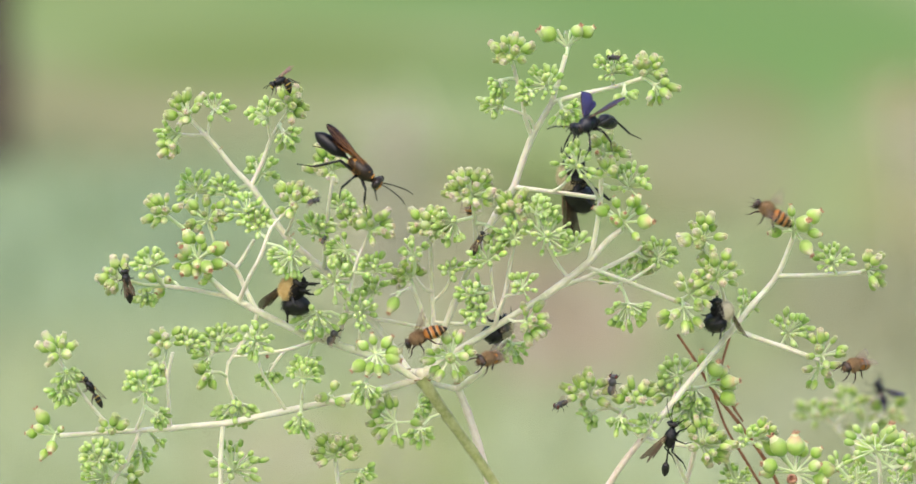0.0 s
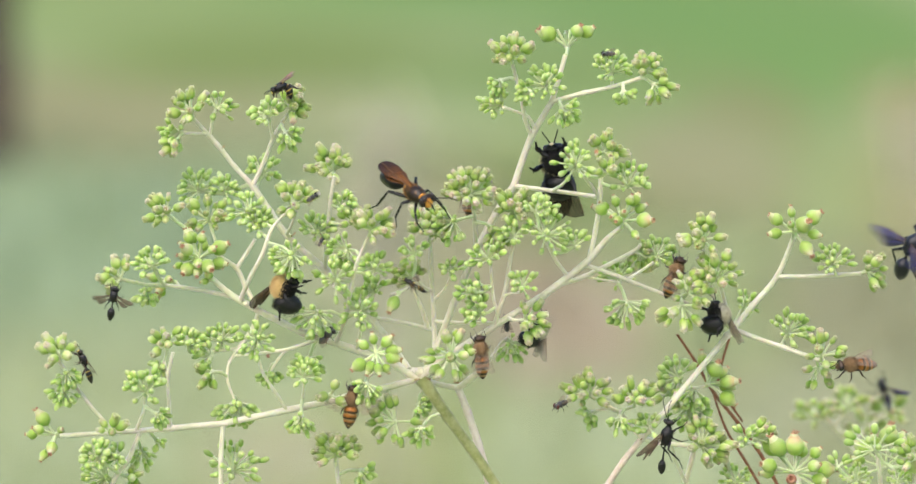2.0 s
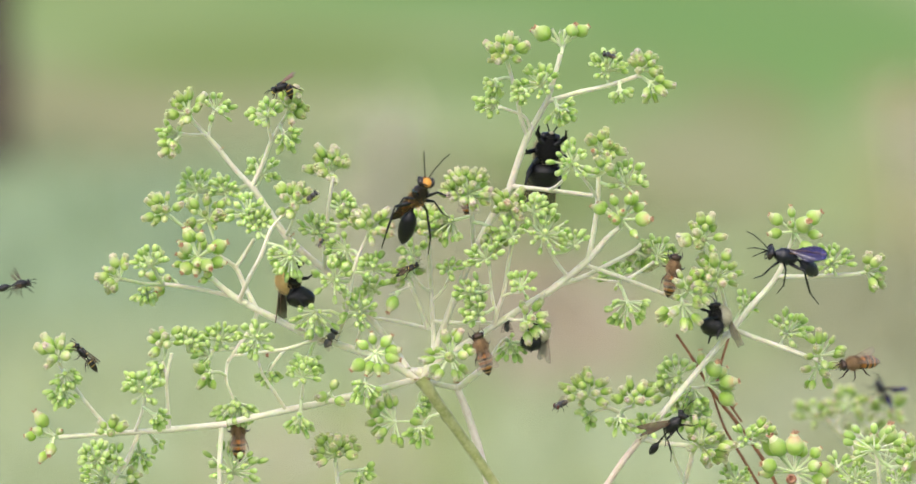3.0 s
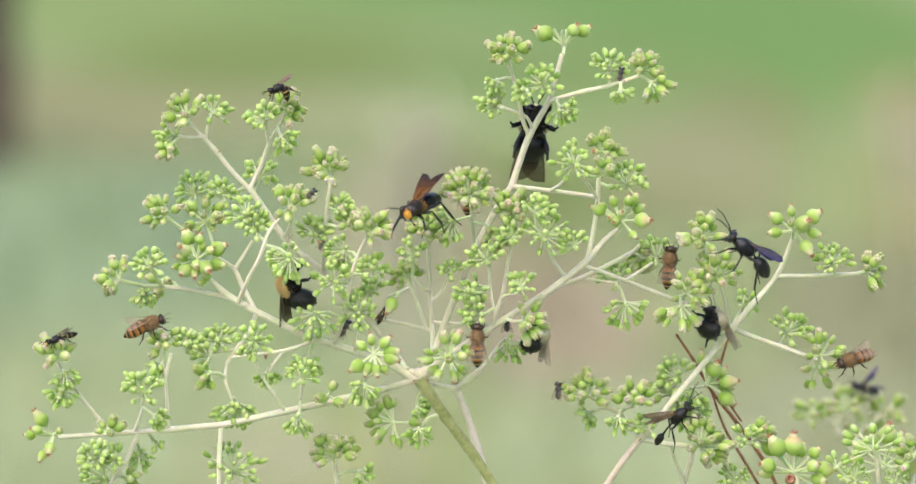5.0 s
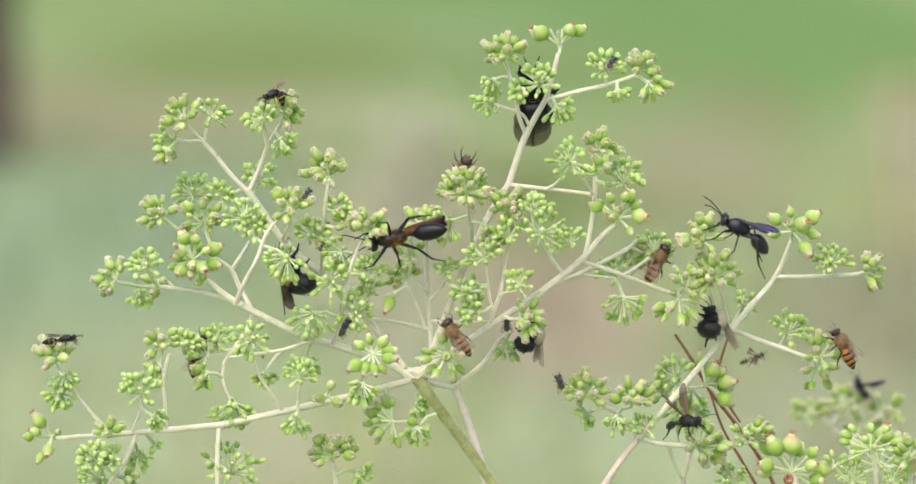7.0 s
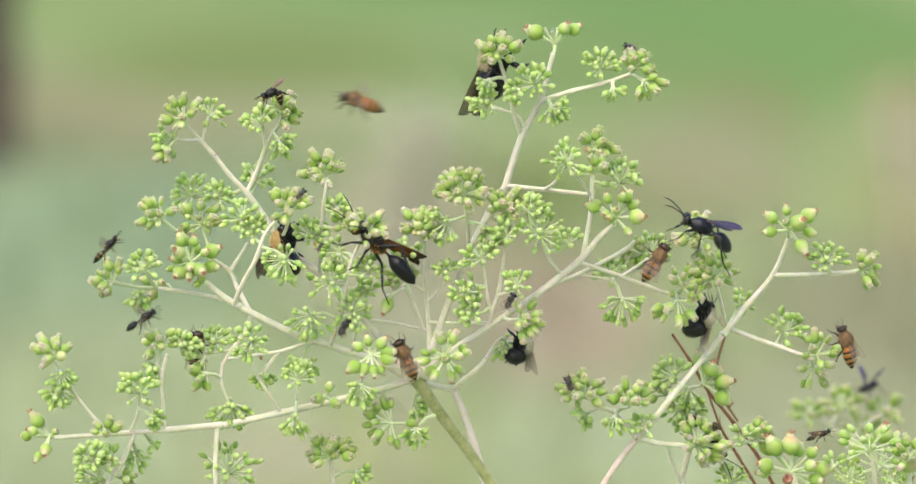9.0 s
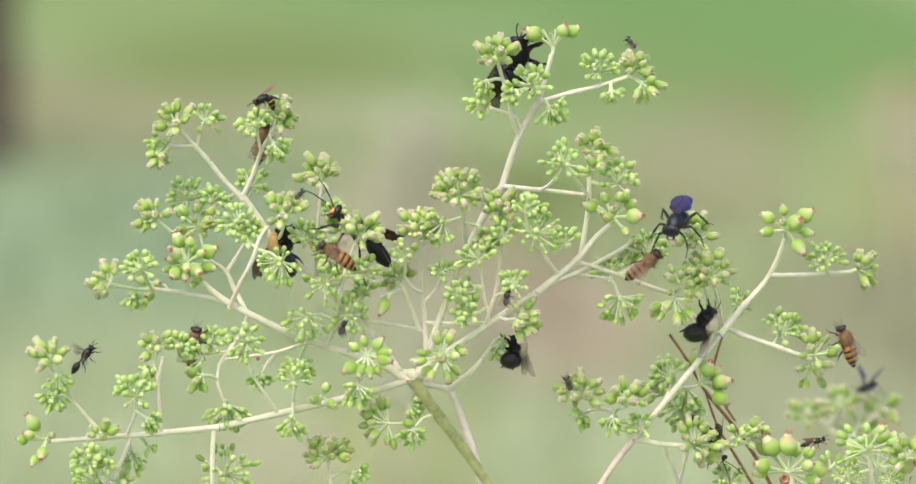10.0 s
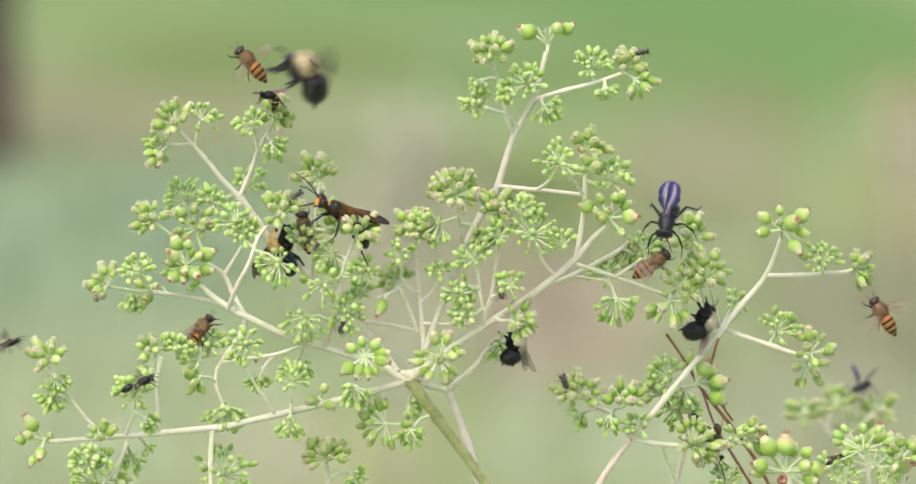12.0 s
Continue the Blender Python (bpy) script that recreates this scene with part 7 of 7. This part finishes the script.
    walk(bumble_buff, path(
        (0, -48.6, -13.2, -10, 58, 26, -16),
        (0.5, -48.4, -13.4, -10, 54, 28, -14),
        (1, -48.9, -14.0, -10, 48, 30, -12),
        (1.5, -49.8, -13.0, -10, 46, 30, -12),
        (2, -51.0, -12.6, -10, 58, 20, -16),
        (2.25, -50.2, -12.6, -8, 74, 14, -16),
        (2.5, -48.8, -11.9, -6, 92, 8, -10),
        (3, -49.0, -11.8, -5, 98, 0, -20),
        (5, -48.8, -12.9, -4, 104, 0, -24),
        (5.5, -49.4, -12.1, -1, 104, 0, -26),
        (6, -49.3, -9.7, -1, 108, 0, -22),
        (6.5, -48.7, -9.5, 0, 112, 0, -20),
        (7, -49.2, -9.5, 0, 112, 0, -20),
        (9, -51.0, -2.4, 10, 96, 0, -20),
        (9.5, -51.4, -2.6, 10, 95, 0, -20),
        (10.5, -52.0, -3.0, 10, 94, 0, -20),
        (12, -51.8, -2.6, 10, 94, 0, -20)))
    wing_motion(bumble_buff_wings, [(0, 22, -2, 30), (2.0, 22, -2, 30), (2.6, 0, 0, 20), (7.2, 0, 0, 20), (9, 10, 20, 55), (12, 10, 20, 55)])
    hind_motion(bumble_buff, -1.8, -0.6, [(0, 78), (1.8, 78), (2.6, 42), (7.2, 40), (9, 0), (12, 0)])
    walk(bumble_pale, path(
        (0, 77.2, -20.6, -4, 112, 6, 196),
        (0.5, 77.2, -20.6, -4, 112, 4, 198),
        (1, 76.4, -22.0, -2, 110, -10, 204),
        (2, 76.4, -22.0, -2, 110, -14, 206),
        (3, 76.6, -22.6, -2, 108, -14, 206),
        (5, 75.4, -23.6, -2, 112, -16, 212),
        (6, 75.1, -23.8, -2, 114, -16, 214),
        (6.5, 75.9, -23.4, -2, 116, -16, 216),
        (7, 75.3, -23.5, -2, 112, -16, 214),
        (9, 71.7, -22.4, -2, 64, -20, 200),
        (9.5, 71.4, -23.4, -2, 60, -20, 200),
        (10, 72.2, -24.0, -2, 60, -20, 200),
        (11, 71.3, -22.9, -2, 62, -20, 200),
        (12, 71.8, -23.4, -2, 62, -20, 200)))
    hind_motion(bumble_pale, -1.8, -0.6, [(0, 92), (3, 96), (5, 100), (7.2, 100), (9, 30), (12, 30)])
    walk(bumble_under, path(
        (0, 13.0, -28.8, 18, 60, 0, 218),
        (0.6, 13.3, -29.2, 18, 60, 0, 218),
        (1, 21.1, -27.4, 8, 70, 0, 216),
        (2, 23.4, -27.6, 7, 75, 0, 216),
        (3, 23.9, -28.2, 6, 80, 0, 214),
        (5, 23.9, -28.9, 6, 80, 0, 212),
        (5.5, 21.1, -27.8, 6, 80, 0, 212),
        (6, 22.5, -28.9, 6, 78, 0, 210),
        (6.5, 22.4, -29.9, 6, 76, 0, 208),
        (7, 22.3, -28.9, 6, 78, 0, 208),
        (9, 19.1, -32.0, 6, 88, 0, 212),
        (10, 17.5, -33.0, 6, 94, 0, 213),
        (11, 16.5, -31.9, 6, 98, 0, 213),
        (12, 17.2, -31.9, 6, 98, 0, 213)))
    walk(bee_right, path(
        (0, 89.6, 10.7, -10, 150, 0, 150),
        (0.2, 79.1, 7.2, -12, 150, 0, 150),
        (0.5, 63.3, -3.9, 0, 132, 0, 140),
        (0.75, 63.5, -2.4, -6, 140, 0, 145),
        (1, 63.7, -0.1, -16, 148, 0, 150),
        (1.25, 63.3, -3.3, -12, 110, 0, 120),
        (1.5, 62.2, -7.4, -6, 76, 0, 90),
        (2, 63.3, -8.2, -4, 70, 0, 90),
        (2.5, 63.0, -7.9, -4, 72, 0, 90),
        (3, 62.5, -7.5, -4, 80, 0, 90),
        (5, 61.6, -5.4, -2, 84, 0, 90),
        (5.5, 59.7, -5.5, 0, 70, 0, 80),
        (6.5, 58.8, -4.6, 0, 62, 0, 75),
        (7, 58.6, -5.0, 0, 62, 0, 75),
        (9, 57.8, -2.6, -14, 58, 0, 90),
        (9.5, 58.1, -2.4, -14, 50, 0, 90),
        (10, 54.8, -3.8, -14, 40, 0, 90),
        (10.5, 55.6, -4.3, -14, 28, 0, 80),
        (11, 56.2, -3.3, -14, 34, 0, 80),
        (12, 57.2, -3.6, -14, 36, 0, 80)))
    wing_motion(bee_right_wings, [(0.55, 0, 0), (12, 0, 0)], [(0.0, 0.45)])
    walk(bee_low, path(
        (0, 115.4, -35.7, -4, 180, 50, 140),
        (0.5, 114.9, -36.0, -4, 180, 50, 140),
        (1, 115.1, -35.5, -4, 180, 40, 135),
        (2, 114.7, -35.5, -4, 180, 22, 135),
        (3, 115.5, -35.1, -4, 184, 22, 135),
        (5, 114.6, -34.0, -4, 195, 25, 130),
        (5.5, 114.1, -35.0, -4, 198, 32, 130),
        (5.8, 112.6, -32.6, -6, 160, 20, 125),
        (6, 111.2, -30.6, -8, 116, 0, 158),
        (6.5, 112.4, -30.2, -8, 116, 0, 152),
        (7, 111.5, -28.5, -8, 120, 0, 150),
        (9, 112.6, -27.8, -8, 108, 0, 140),
        (9.5, 112.3, -26.6, -8, 112, 0, 140),
        (10, 112.6, -27.6, -8, 112, 0, 140),
        (10.5, 110.1, -27.1, -8, 112, 0, 150),
        (11, 110.9, -25.1, -8, 110, 0, 140),
        (11.4, 112.9, -20.7, -10, 112, 0, 125),
        (11.6, 117.6, -21.4, -12, 118, 0, 115),
        (12, 122.2, -18.3, -14, 123, 0, 110)))
    wing_motion(bee_low_wings, [(0, 0, 0), (10.9, 0, 0)], [(11.1, 12.0)])
    walk(bee_mid, path(
        (0, -11.2, -24.7, -22, 205, 0, 165),
        (0.5, -14.1, -21.9, -20, 174, 0, 170),
        (1, -27.2, -28.9, 6, 170, 0, 170),
        (1.5, -29.1, -29.1, 6, 150, 0, 140),
        (1.75, -30.3, -35.4, -4, 110, 0, 100),
        (2, -30.7, -44.4, -14, 82, 0, 92),
        (2.5, -54.8, -54.1, -18, 95, 0, 90),
        (3, -64.1, -55.8, -4, 92, 0, 90),
        (3.3, -67.5, -58.2, -4, 92, 0, 90),
        (4.2, -78.8, -37.1, -14, 50, 0, 60),
        (4.8, -87.9, -22.8, -16, 24, 0, 35),
        (5, -89.0, -21.6, -16, 22, 0, 32),
        (5.5, -82.1, -22.3, -16, 20, 0, 32),
        (6, -81.4, -26.3, -12, 16, 0, 40),
        (6.5, -74.8, -28.9, -4, 56, 0, 60),
        (7, -75.5, -31.3, -4, 76, 0, 80),
        (9, -75.8, -29.9, -6, 88, 0, 85),
        (10, -76.7, -28.5, -6, 80, 0, 60),
        (10.5, -75.1, -26.8, -6, 66, 0, 30),
        (11, -75.1, -25.4, -6, 62, 0, 25),
        (12, -74.5, -24.3, -6, 52, 0, 20)))
    wing_motion(bee_mid_wings, [(0, -10, 30), (0.1, -10, 30), (1.1, 0, 0), (1.4, 0, 0), (3.1, 0, 0), (12, 0, 0)], [(0.3, 1.0), (1.55, 2.95)])
    walk(bee_front, path(
        (0, 8.7, -31.8, -16, 180, 58, 125),
        (0.5, 9.1, -31.0, -16, 180, 58, 125),
        (1.5, 8.7, -30.8, -16, 178, 58, 125),
        (1.8, 7.8, -29.8, -16, 140, 25, 110),
        (2, 6.6, -29.5, -16, 95, 0, 98),
        (2.5, 6.6, -29.0, -16, 106, 0, 98),
        (3, 6.7, -28.6, -16, 106, 0, 98),
        (5, 5.6, -26.1, -16, 90, 0, 90),
        (5.5, 5.9, -25.7, -16, 94, 0, 90),
        (6.5, 5.3, -25.4, -16, 95, 0, 90),
        (7, -1.2, -23.3, -22, 125, 0, 92),
        (9, -15.7, -31.8, -8, 114, 0, 92),
        (9.5, -17.1, -21.8, -18, 117, 0, 92),
        (9.75, -27.1, -9.6, -26, 130, 0, 110),
        (10, -35.8, 0.8, -26, 147, 0, 150),
        (10.5, -36.6, 1.1, -26, 146, 0, 150),
        (10.8, -40.5, 5.8, -22, 125, 0, 110),
        (11, -42.1, 8.2, -14, 110, 0, 92),
        (11.35, -43.3, 5.4, -1, 108, 0, 92),
        (12, -44.8, 4.4, 1, 100, 0, 90)))
    wing_motion(bee_front_wings, [(0, 0, 0), (9.3, 0, 0), (10.9, 0, 0), (12, 0, 0)], [(9.55, 10.8)])
    walk(bee_top, path(
        (0, 3.8, 13.4, 14, 90, 0, 90),
        (5.6, 2.7, 14.4, 14, 90, 0, 90),
        (6.1, 2.2, 18.5, 6, 90, 0, 90),
        (6.5, 0.6, 20.6, 4, 70, 45, 100),
        (7, 1.4, 21.4, 3, 66, 48, 98),
        (7.6, 1.1, 19.9, 6, 100, 0, 100),
        (8.8, -4.4, 31.4, -4, 160, 0, 160),
        (9, -29.4, 42.5, -8, 163, 0, 160),
        (9.25, -50.9, 36.7, -4, 140, 0, 130),
        (9.5, -60.6, 30.4, 10, 98, 0, 95),
        (10, -57.3, 28.9, 14, 80, 0, 90),
        (11.2, -57.1, 29.3, 14, 100, 0, 100),
        (11.6, -59.7, 42.7, 2, 120, 0, 110),
        (12, -60.6, 53.9, -6, 132, 0, 120)))
    wing_motion(bee_top_wings, [(0, 0, 0), (8.0, 0, 0), (9.7, 0, 0), (11.1, 0, 0)], [(8.3, 9.6), (11.3, 12.0)])
    walk(wasp_yellow, path(
        (0, 6.2, 3.0, -18, 66, 0, 60),
        (0.5, 6.2, 3.0, -18, 66, 0, 60),
        (1, 5.6, 3.5, -18, 98, 0, 70),
        (1.5, 5.0, 3.7, -18, 112, 0, 80),
        (1.75, -3.7, -2.4, -22, 140, 0, 120),
        (2, -13.1, -9.0, -22, 150, 0, 150),
        (2.5, -30.5, -2.3, -20, 170, 0, 160),
        (2.75, -22.4, -3.7, -20, 100, 0, 120),
        (2.85, -18.5, -4.8, -18, 65, 0, 90),
        (3, -13.8, -5.7, -14, 28, 0, 60),
        (4, -16.4, -11.1, 8, 40, 0, 60),
        (5, -21.4, -21.5, 8, 60, 0, 70),
        (5.6, -10.5, -19.1, 8, 20, 0, 40),
        (6, 30.7, -17.1, -10, 10, 0, 20),
        (6.5, 60.8, -14.7, 2, 20, 0, 40),
        (7, 85.8, -31.8, -14, 20, 0, 30),
        (7.2, 86.9, -41.0, -14, 10, 0, 30),
        (8.8, 106.9, -52.9, -16, 30, 0, 50),
        (9, 105.2, -53.9, -16, 20, 0, 40),
        (9.5, 102.8, -55.7, -16, 15, 0, 40),
        (10.5, 105.9, -56.3, -16, 20, 0, 40),
        (11, 108.9, -59.4, -16, 25, 0, 40),
        (12, 111.4, -62.6, -6, 25, 0, 40)))
    wing_motion(wasp_yellow_wings, [(0, 0, 0), (1.5, 0, 0), (2.95, 0, 0), (5.4, 0, 0), (7.5, 0, 0), (12, 0, 0)], [(1.65, 2.8), (5.7, 7.2)])
    walk(wasp_left, path(
        (0, -105.4, -39.1, -24, 122, 0, 186),
        (0.5, -106.2, -38.5, -24, 122, 0, 182),
        (1, -107.8, -37.4, -24, 114, 0, 170),
        (1.5, -107.2, -36.6, -22, 100, 0, 165),
        (2, -107.5, -31.8, -22, 112, 0, 186),
        (2.5, -107.3, -29.4, -22, 150, 0, 170),
        (3, -107.6, -29.5, -22, 130, 0, 170),
        (4, -111.1, -26.9, -22, 160, 0, 175),
        (5, -115.1, -25.0, -22, 195, 30, 175),
        (5.5, -116.5, -25.1, -22, 205, 30, 175),
        (6, -116.4, -24.9, -22, 210, 40, 175),
        (6.25, -116.0, -25.0, -22, 220, 80, 175),
        (6.4, -116.0, -25.0, -22, -10, 60, 0),
        (6.5, -115.8, -25.0, -22, -4, 30, 0),
        (7, -113.4, -25.0, -22, 8, 0, 0),
        (8.2, -108.4, -11.8, -22, 40, 0, 0),
        (8.8, -106.6, -0.3, -22, 45, 0, 10),
        (9, -100.4, 1.9, -22, 46, 0, 10),
        (9.2, -98.4, 4.6, -22, 25, 0, 10),
        (9.5, -98.6, 0.5, -22, 30, 0, 10),
        (9.7, -121.7, 5.1, -22, 40, 0, 10),
        (9.85, -141.7, 7.7, -22, 40, 0, 10),
        (10.1, -144.2, -44.0, -22, 20, 0, 10),
        (10.3, -134.1, -44.0, -22, 20, 0, 10),
        (10.5, -147.7, -52.5, -22, 20, 0, 10),
        (11.5, -150.0, -40.0, -22, 10, 0, 20),
        (12, -129.6, -26.3, -22, 14, 0, 20)))
    wing_motion(wasp_left_wings, [(0, 0, 0), (7.2, 0, 0)], [(7.8, 12.0)])
    walk(wasp_dark, path(
        (0, -95.4, -8.9, -18, 100, 0, 100),
        (0.5, -96.6, -9.4, -18, 100, 0, 100),
        (1, -97.0, -10.8, -18, 80, 0, 100),
        (1.5, -96.8, -12.1, -18, 75, 0, 100),
        (1.8, -99.3, -13.3, -22, 70, 0, 80),
        (2, -99.0, -13.3, -22, 80, 0, 90),
        (2.1, -99.4, -14.8, -22, 150, 0, 120),
        (2.2, -100.0, -18.6, -22, 105, 0, 120),
        (2.3, -97.4, -26.7, -22, 130, 0, 140),
        (2.4, -99.4, -29.2, -22, 150, 0, 150),
        (2.5, -104.6, -30.9, -20, 155, 0, 150),
        (2.7, -120.7, -24.0, -24, 100, 0, 100),
        (2.85, -123.5, -16.0, -24, 50, 0, 50),
        (3, -126.0, -8.9, -24, 10, 0, 20),
        (3.3, -140.1, -12.1, -24, 10, 0, 20),
        (8.2, -142.1, -35.1, -24, 20, 0, 20),
        (8.8, -96.0, -27.0, -24, 30, 0, 20),
        (9, -90.0, -18.7, -22, 32, 0, 20),
        (9.2, -96.0, -14.8, 6, 35, 0, 25),
        (9.5, -98.1, -15.2, 6, 25, 0, 30),
        (10, -107.3, -29.8, -22, 50, 0, 20),
        (10.3, -81.7, -14.8, -20, 25, 0, 20),
        (10.5, -84.5, -13.7, -20, 32, 0, 20),
        (10.7, -96.4, -6.8, -12, 40, 0, 20),
        (10.9, -108.9, -0.5, -22, 38, 0, 20),
        (11.1, -120.8, -8.5, -22, 32, 0, 20),
        (11.3, -127.6, -18.5, -22, 26, 0, 20),
        (11.5, -123.6, -21.3, -22, 20, 0, 20),
        (11.7, -106.6, -29.8, -22, 20, 0, 20),
        (11.9, -93.6, -35.8, -28, 22, 0, 15),
        (12, -90.6, -36.2, -30, 22, 0, 15)))
    wing_motion(wasp_dark_wings, [(0, 0, 0), (1.6, 0, 0)], [(1.8, 3.3), (8.4, 12.0)])
    walk(bee_pink, path(
        (0, -51.1, 47.4, 0, 205, 20, 178),
        (1, -51.4, 46.0, 0, 205, 20, 178),
        (2.5, -50.6, 45.7, 0, 203, 15, 178),
        (5, -51.6, 45.3, 0, 200, 15, 178),
        (6.5, -52.9, 43.6, 0, 203, 15, 178),
        (9, -53.6, 44.0, 0, 203, 15, 178),
        (9.5, -55.2, 43.5, 0, 208, 15, 178),
        (10.5, -56.2, 41.6, 0, 205, 15, 178),
        (11.5, -55.3, 42.5, 0, 190, 10, 178),
        (12, -53.9, 42.9, 0, 174, 5, 178)))
    walk(thread_wasp, path(
        (0, 61.3, -55.9, -16, 80, 0, 20),
        (1.5, 60.2, -55.4, -16, 80, 0, 20),
        (2.5, 60.4, -54.5, -16, 78, 0, 20),
        (3, 61.7, -51.9, -16, 50, 10, 20),
        (5, 63.2, -49.2, -16, 46, 10, 20),
        (5.5, 63.0, -49.3, -16, 44, 12, 20),
        (6.5, 63.9, -49.6, -16, 18, 40, 10),
        (7, 65.8, -49.9, -16, 6, 55, 10),
        (7.6, 69.9, -51.3, -16, -40, 40, 10),
        (8.4, 72.9, -55.5, -14, -56, 10, 14),
        (9, 74.6, -59.8, 2, -58, 0, 48),
        (9.5, 75.0, -60.1, 2, -60, 0, 48),
        (10.5, 74.6, -60.3, 2, -64, 0, 48),
        (12, 74.2, -60.1, 2, -66, 0, 48)))
    wing_motion(thread_wasp_wings, [(0, 0, 0), (5.5, 0, 0), (6.3, -30, 22), (7.2, -30, 22), (9, 8, 2, 40), (12, 8, 2, 40)])
    hind_motion(thread_wasp, -2.8, -0.2, [(0, 0), (5.5, 10), (7.5, 20), (9, 12), (12, 12)])
    walk(fly_buds, path(
        (0, 44.9, -41.5, -4, 80, 0, 70),
        (0.5, 44.1, -42.7, -4, 70, 0, 70),
        (1, 43.5, -42.7, -2, 60, 0, 70),
        (1.1, 43.9, -43.3, -6, 40, 0, 60),
        (1.45, 53.2, -79.9, -20, -40, 0, 60),
        (12, 54.9, -85.1, -20, -40, 0, 60)))
    wing_motion(fly_buds_wings, [(0, 0, 0), (0.9, 0, 0), (1.7, 0, 0), (12, 0, 0)], [(1.05, 1.5)])
    walk(fly_edge, path(
        (0, 30.1, -46.8, -6, 200, 40, 150),
        (3, 30.1, -46.8, -6, 200, 40, 150),
        (3.7, 29.8, -45.8, -6, 160, 30, 120),
        (4.4, 29.4, -44.2, -6, 120, 10, 90),
        (5, 29.2, -43.0, -6, 90, 0, 60),
        (5.5, 29.6, -40.1, -6, 95, 0, 60),
        (6.5, 29.5, -40.8, -6, 110, 20, 100),
        (7, 29.7, -40.4, -6, 110, 20, 100),
        (9, 32.4, -40.9, -6, 110, 20, 100),
        (12, 31.0, -40.3, -6, 110, 20, 100)))
    walk(fly_top, path(
        (0, 45.1, 54.4, -4, 180, 30, 160),
        (1.5, 43.9, 55.1, -4, 180, 20, 150),
        (2.5, 43.4, 55.6, -4, 175, 20, 150),
        (3.8, 45.2, 53.0, -8, 130, 10, 120),
        (5, 46.9, 49.9, -8, 80, 0, 90),
        (5.5, 46.8, 50.0, -8, 80, 0, 90),
        (6, 45.6, 50.6, -8, 35, 0, 70),
        (6.5, 44.4, 51.4, -8, 20, 0, 70),
        (7, 44.2, 53.3, -8, 60, 20, 70),
        (8, 47.0, 55.2, -4, 110, 20, 110),
        (9, 49.9, 57.2, -2, 160, 20, 150),
        (9.5, 49.7, 58.5, -2, 190, 20, 160),
        (10, 50.1, 58.3, -2, 130, 10, 120),
        (10.5, 50.3, 58.0, -2, 80, 0, 70),
        (11, 51.0, 56.5, -2, 30, 10, 40),
        (12, 53.2, 55.7, -2, 10, 10, 20)))
    walk(fly_stem, path(
        (0, 14.4, -25.9, 12, 90, 0, 90),
        (7.2, 14.4, -25.9, 12, 90, 0, 90),
        (8.8, 15.1, -16.3, -12, 60, 0, 60),
        (10, 14.1, -14.6, -12, 80, 0, 70),
        (12, 12.4, -12.7, -12, 100, 0, 80)))
    walk(fly_dark, path(
        (0, -36.3, -26.4, -8, 60, 0, 60),
        (1.5, -38.2, -26.5, -8, 40, 0, 60),
        (3, -37.2, -27.6, -6, 60, 0, 60),
        (3.6, -33.7, -28.9, 22, 60, 0, 60),
        (12, -33.7, -28.0, 22, 60, 0, 60)))
    walk(bug_buds, path(
        (0, -41.6, 14.5, -19, 20, 20, 70),
        (2.5, -42.0, 15.7, -19, 38, 10, 80),
        (6, -42.3, 16.7, -19, 48, 10, 80),
        (7, -43.5, 16.6, -19, 50, 10, 80),
        (9.5, -45.3, 16.4, -19, 50, 10, 80),
        (12, -46.2, 16.2, -19, 40, 10, 80)))
    walk(bug_inner, path(
        (0, -38.7, 2.6, -14, 60, 0, 60),
        (2.5, -39.6, 1.8, -14, 60, 0, 60),
        (6, -39.3, 0.8, -14, 60, 0, 60),
        (12, -40.9, 0.4, -14, 60, 0, 60)))
    walk(far_wasp, path(
        (0, 134.0, -65.7, 130, 110, 30, 120),
        (1, 135.1, -64.8, 130, 110, 30, 120),
        (2.5, 135.2, -65.7, 130, 115, 30, 120),
        (5, 128.4, -64.9, 130, 160, 30, 150),
        (7, 127.8, -64.7, 130, 120, 40, 140),
        (8, 129.0, -64.7, 130, 155, 50, 155),
        (9, 130.0, -64.7, 130, 190, 60, 170),
        (12, 127.8, -64.7, 130, 190, 60, 170)))


motions()
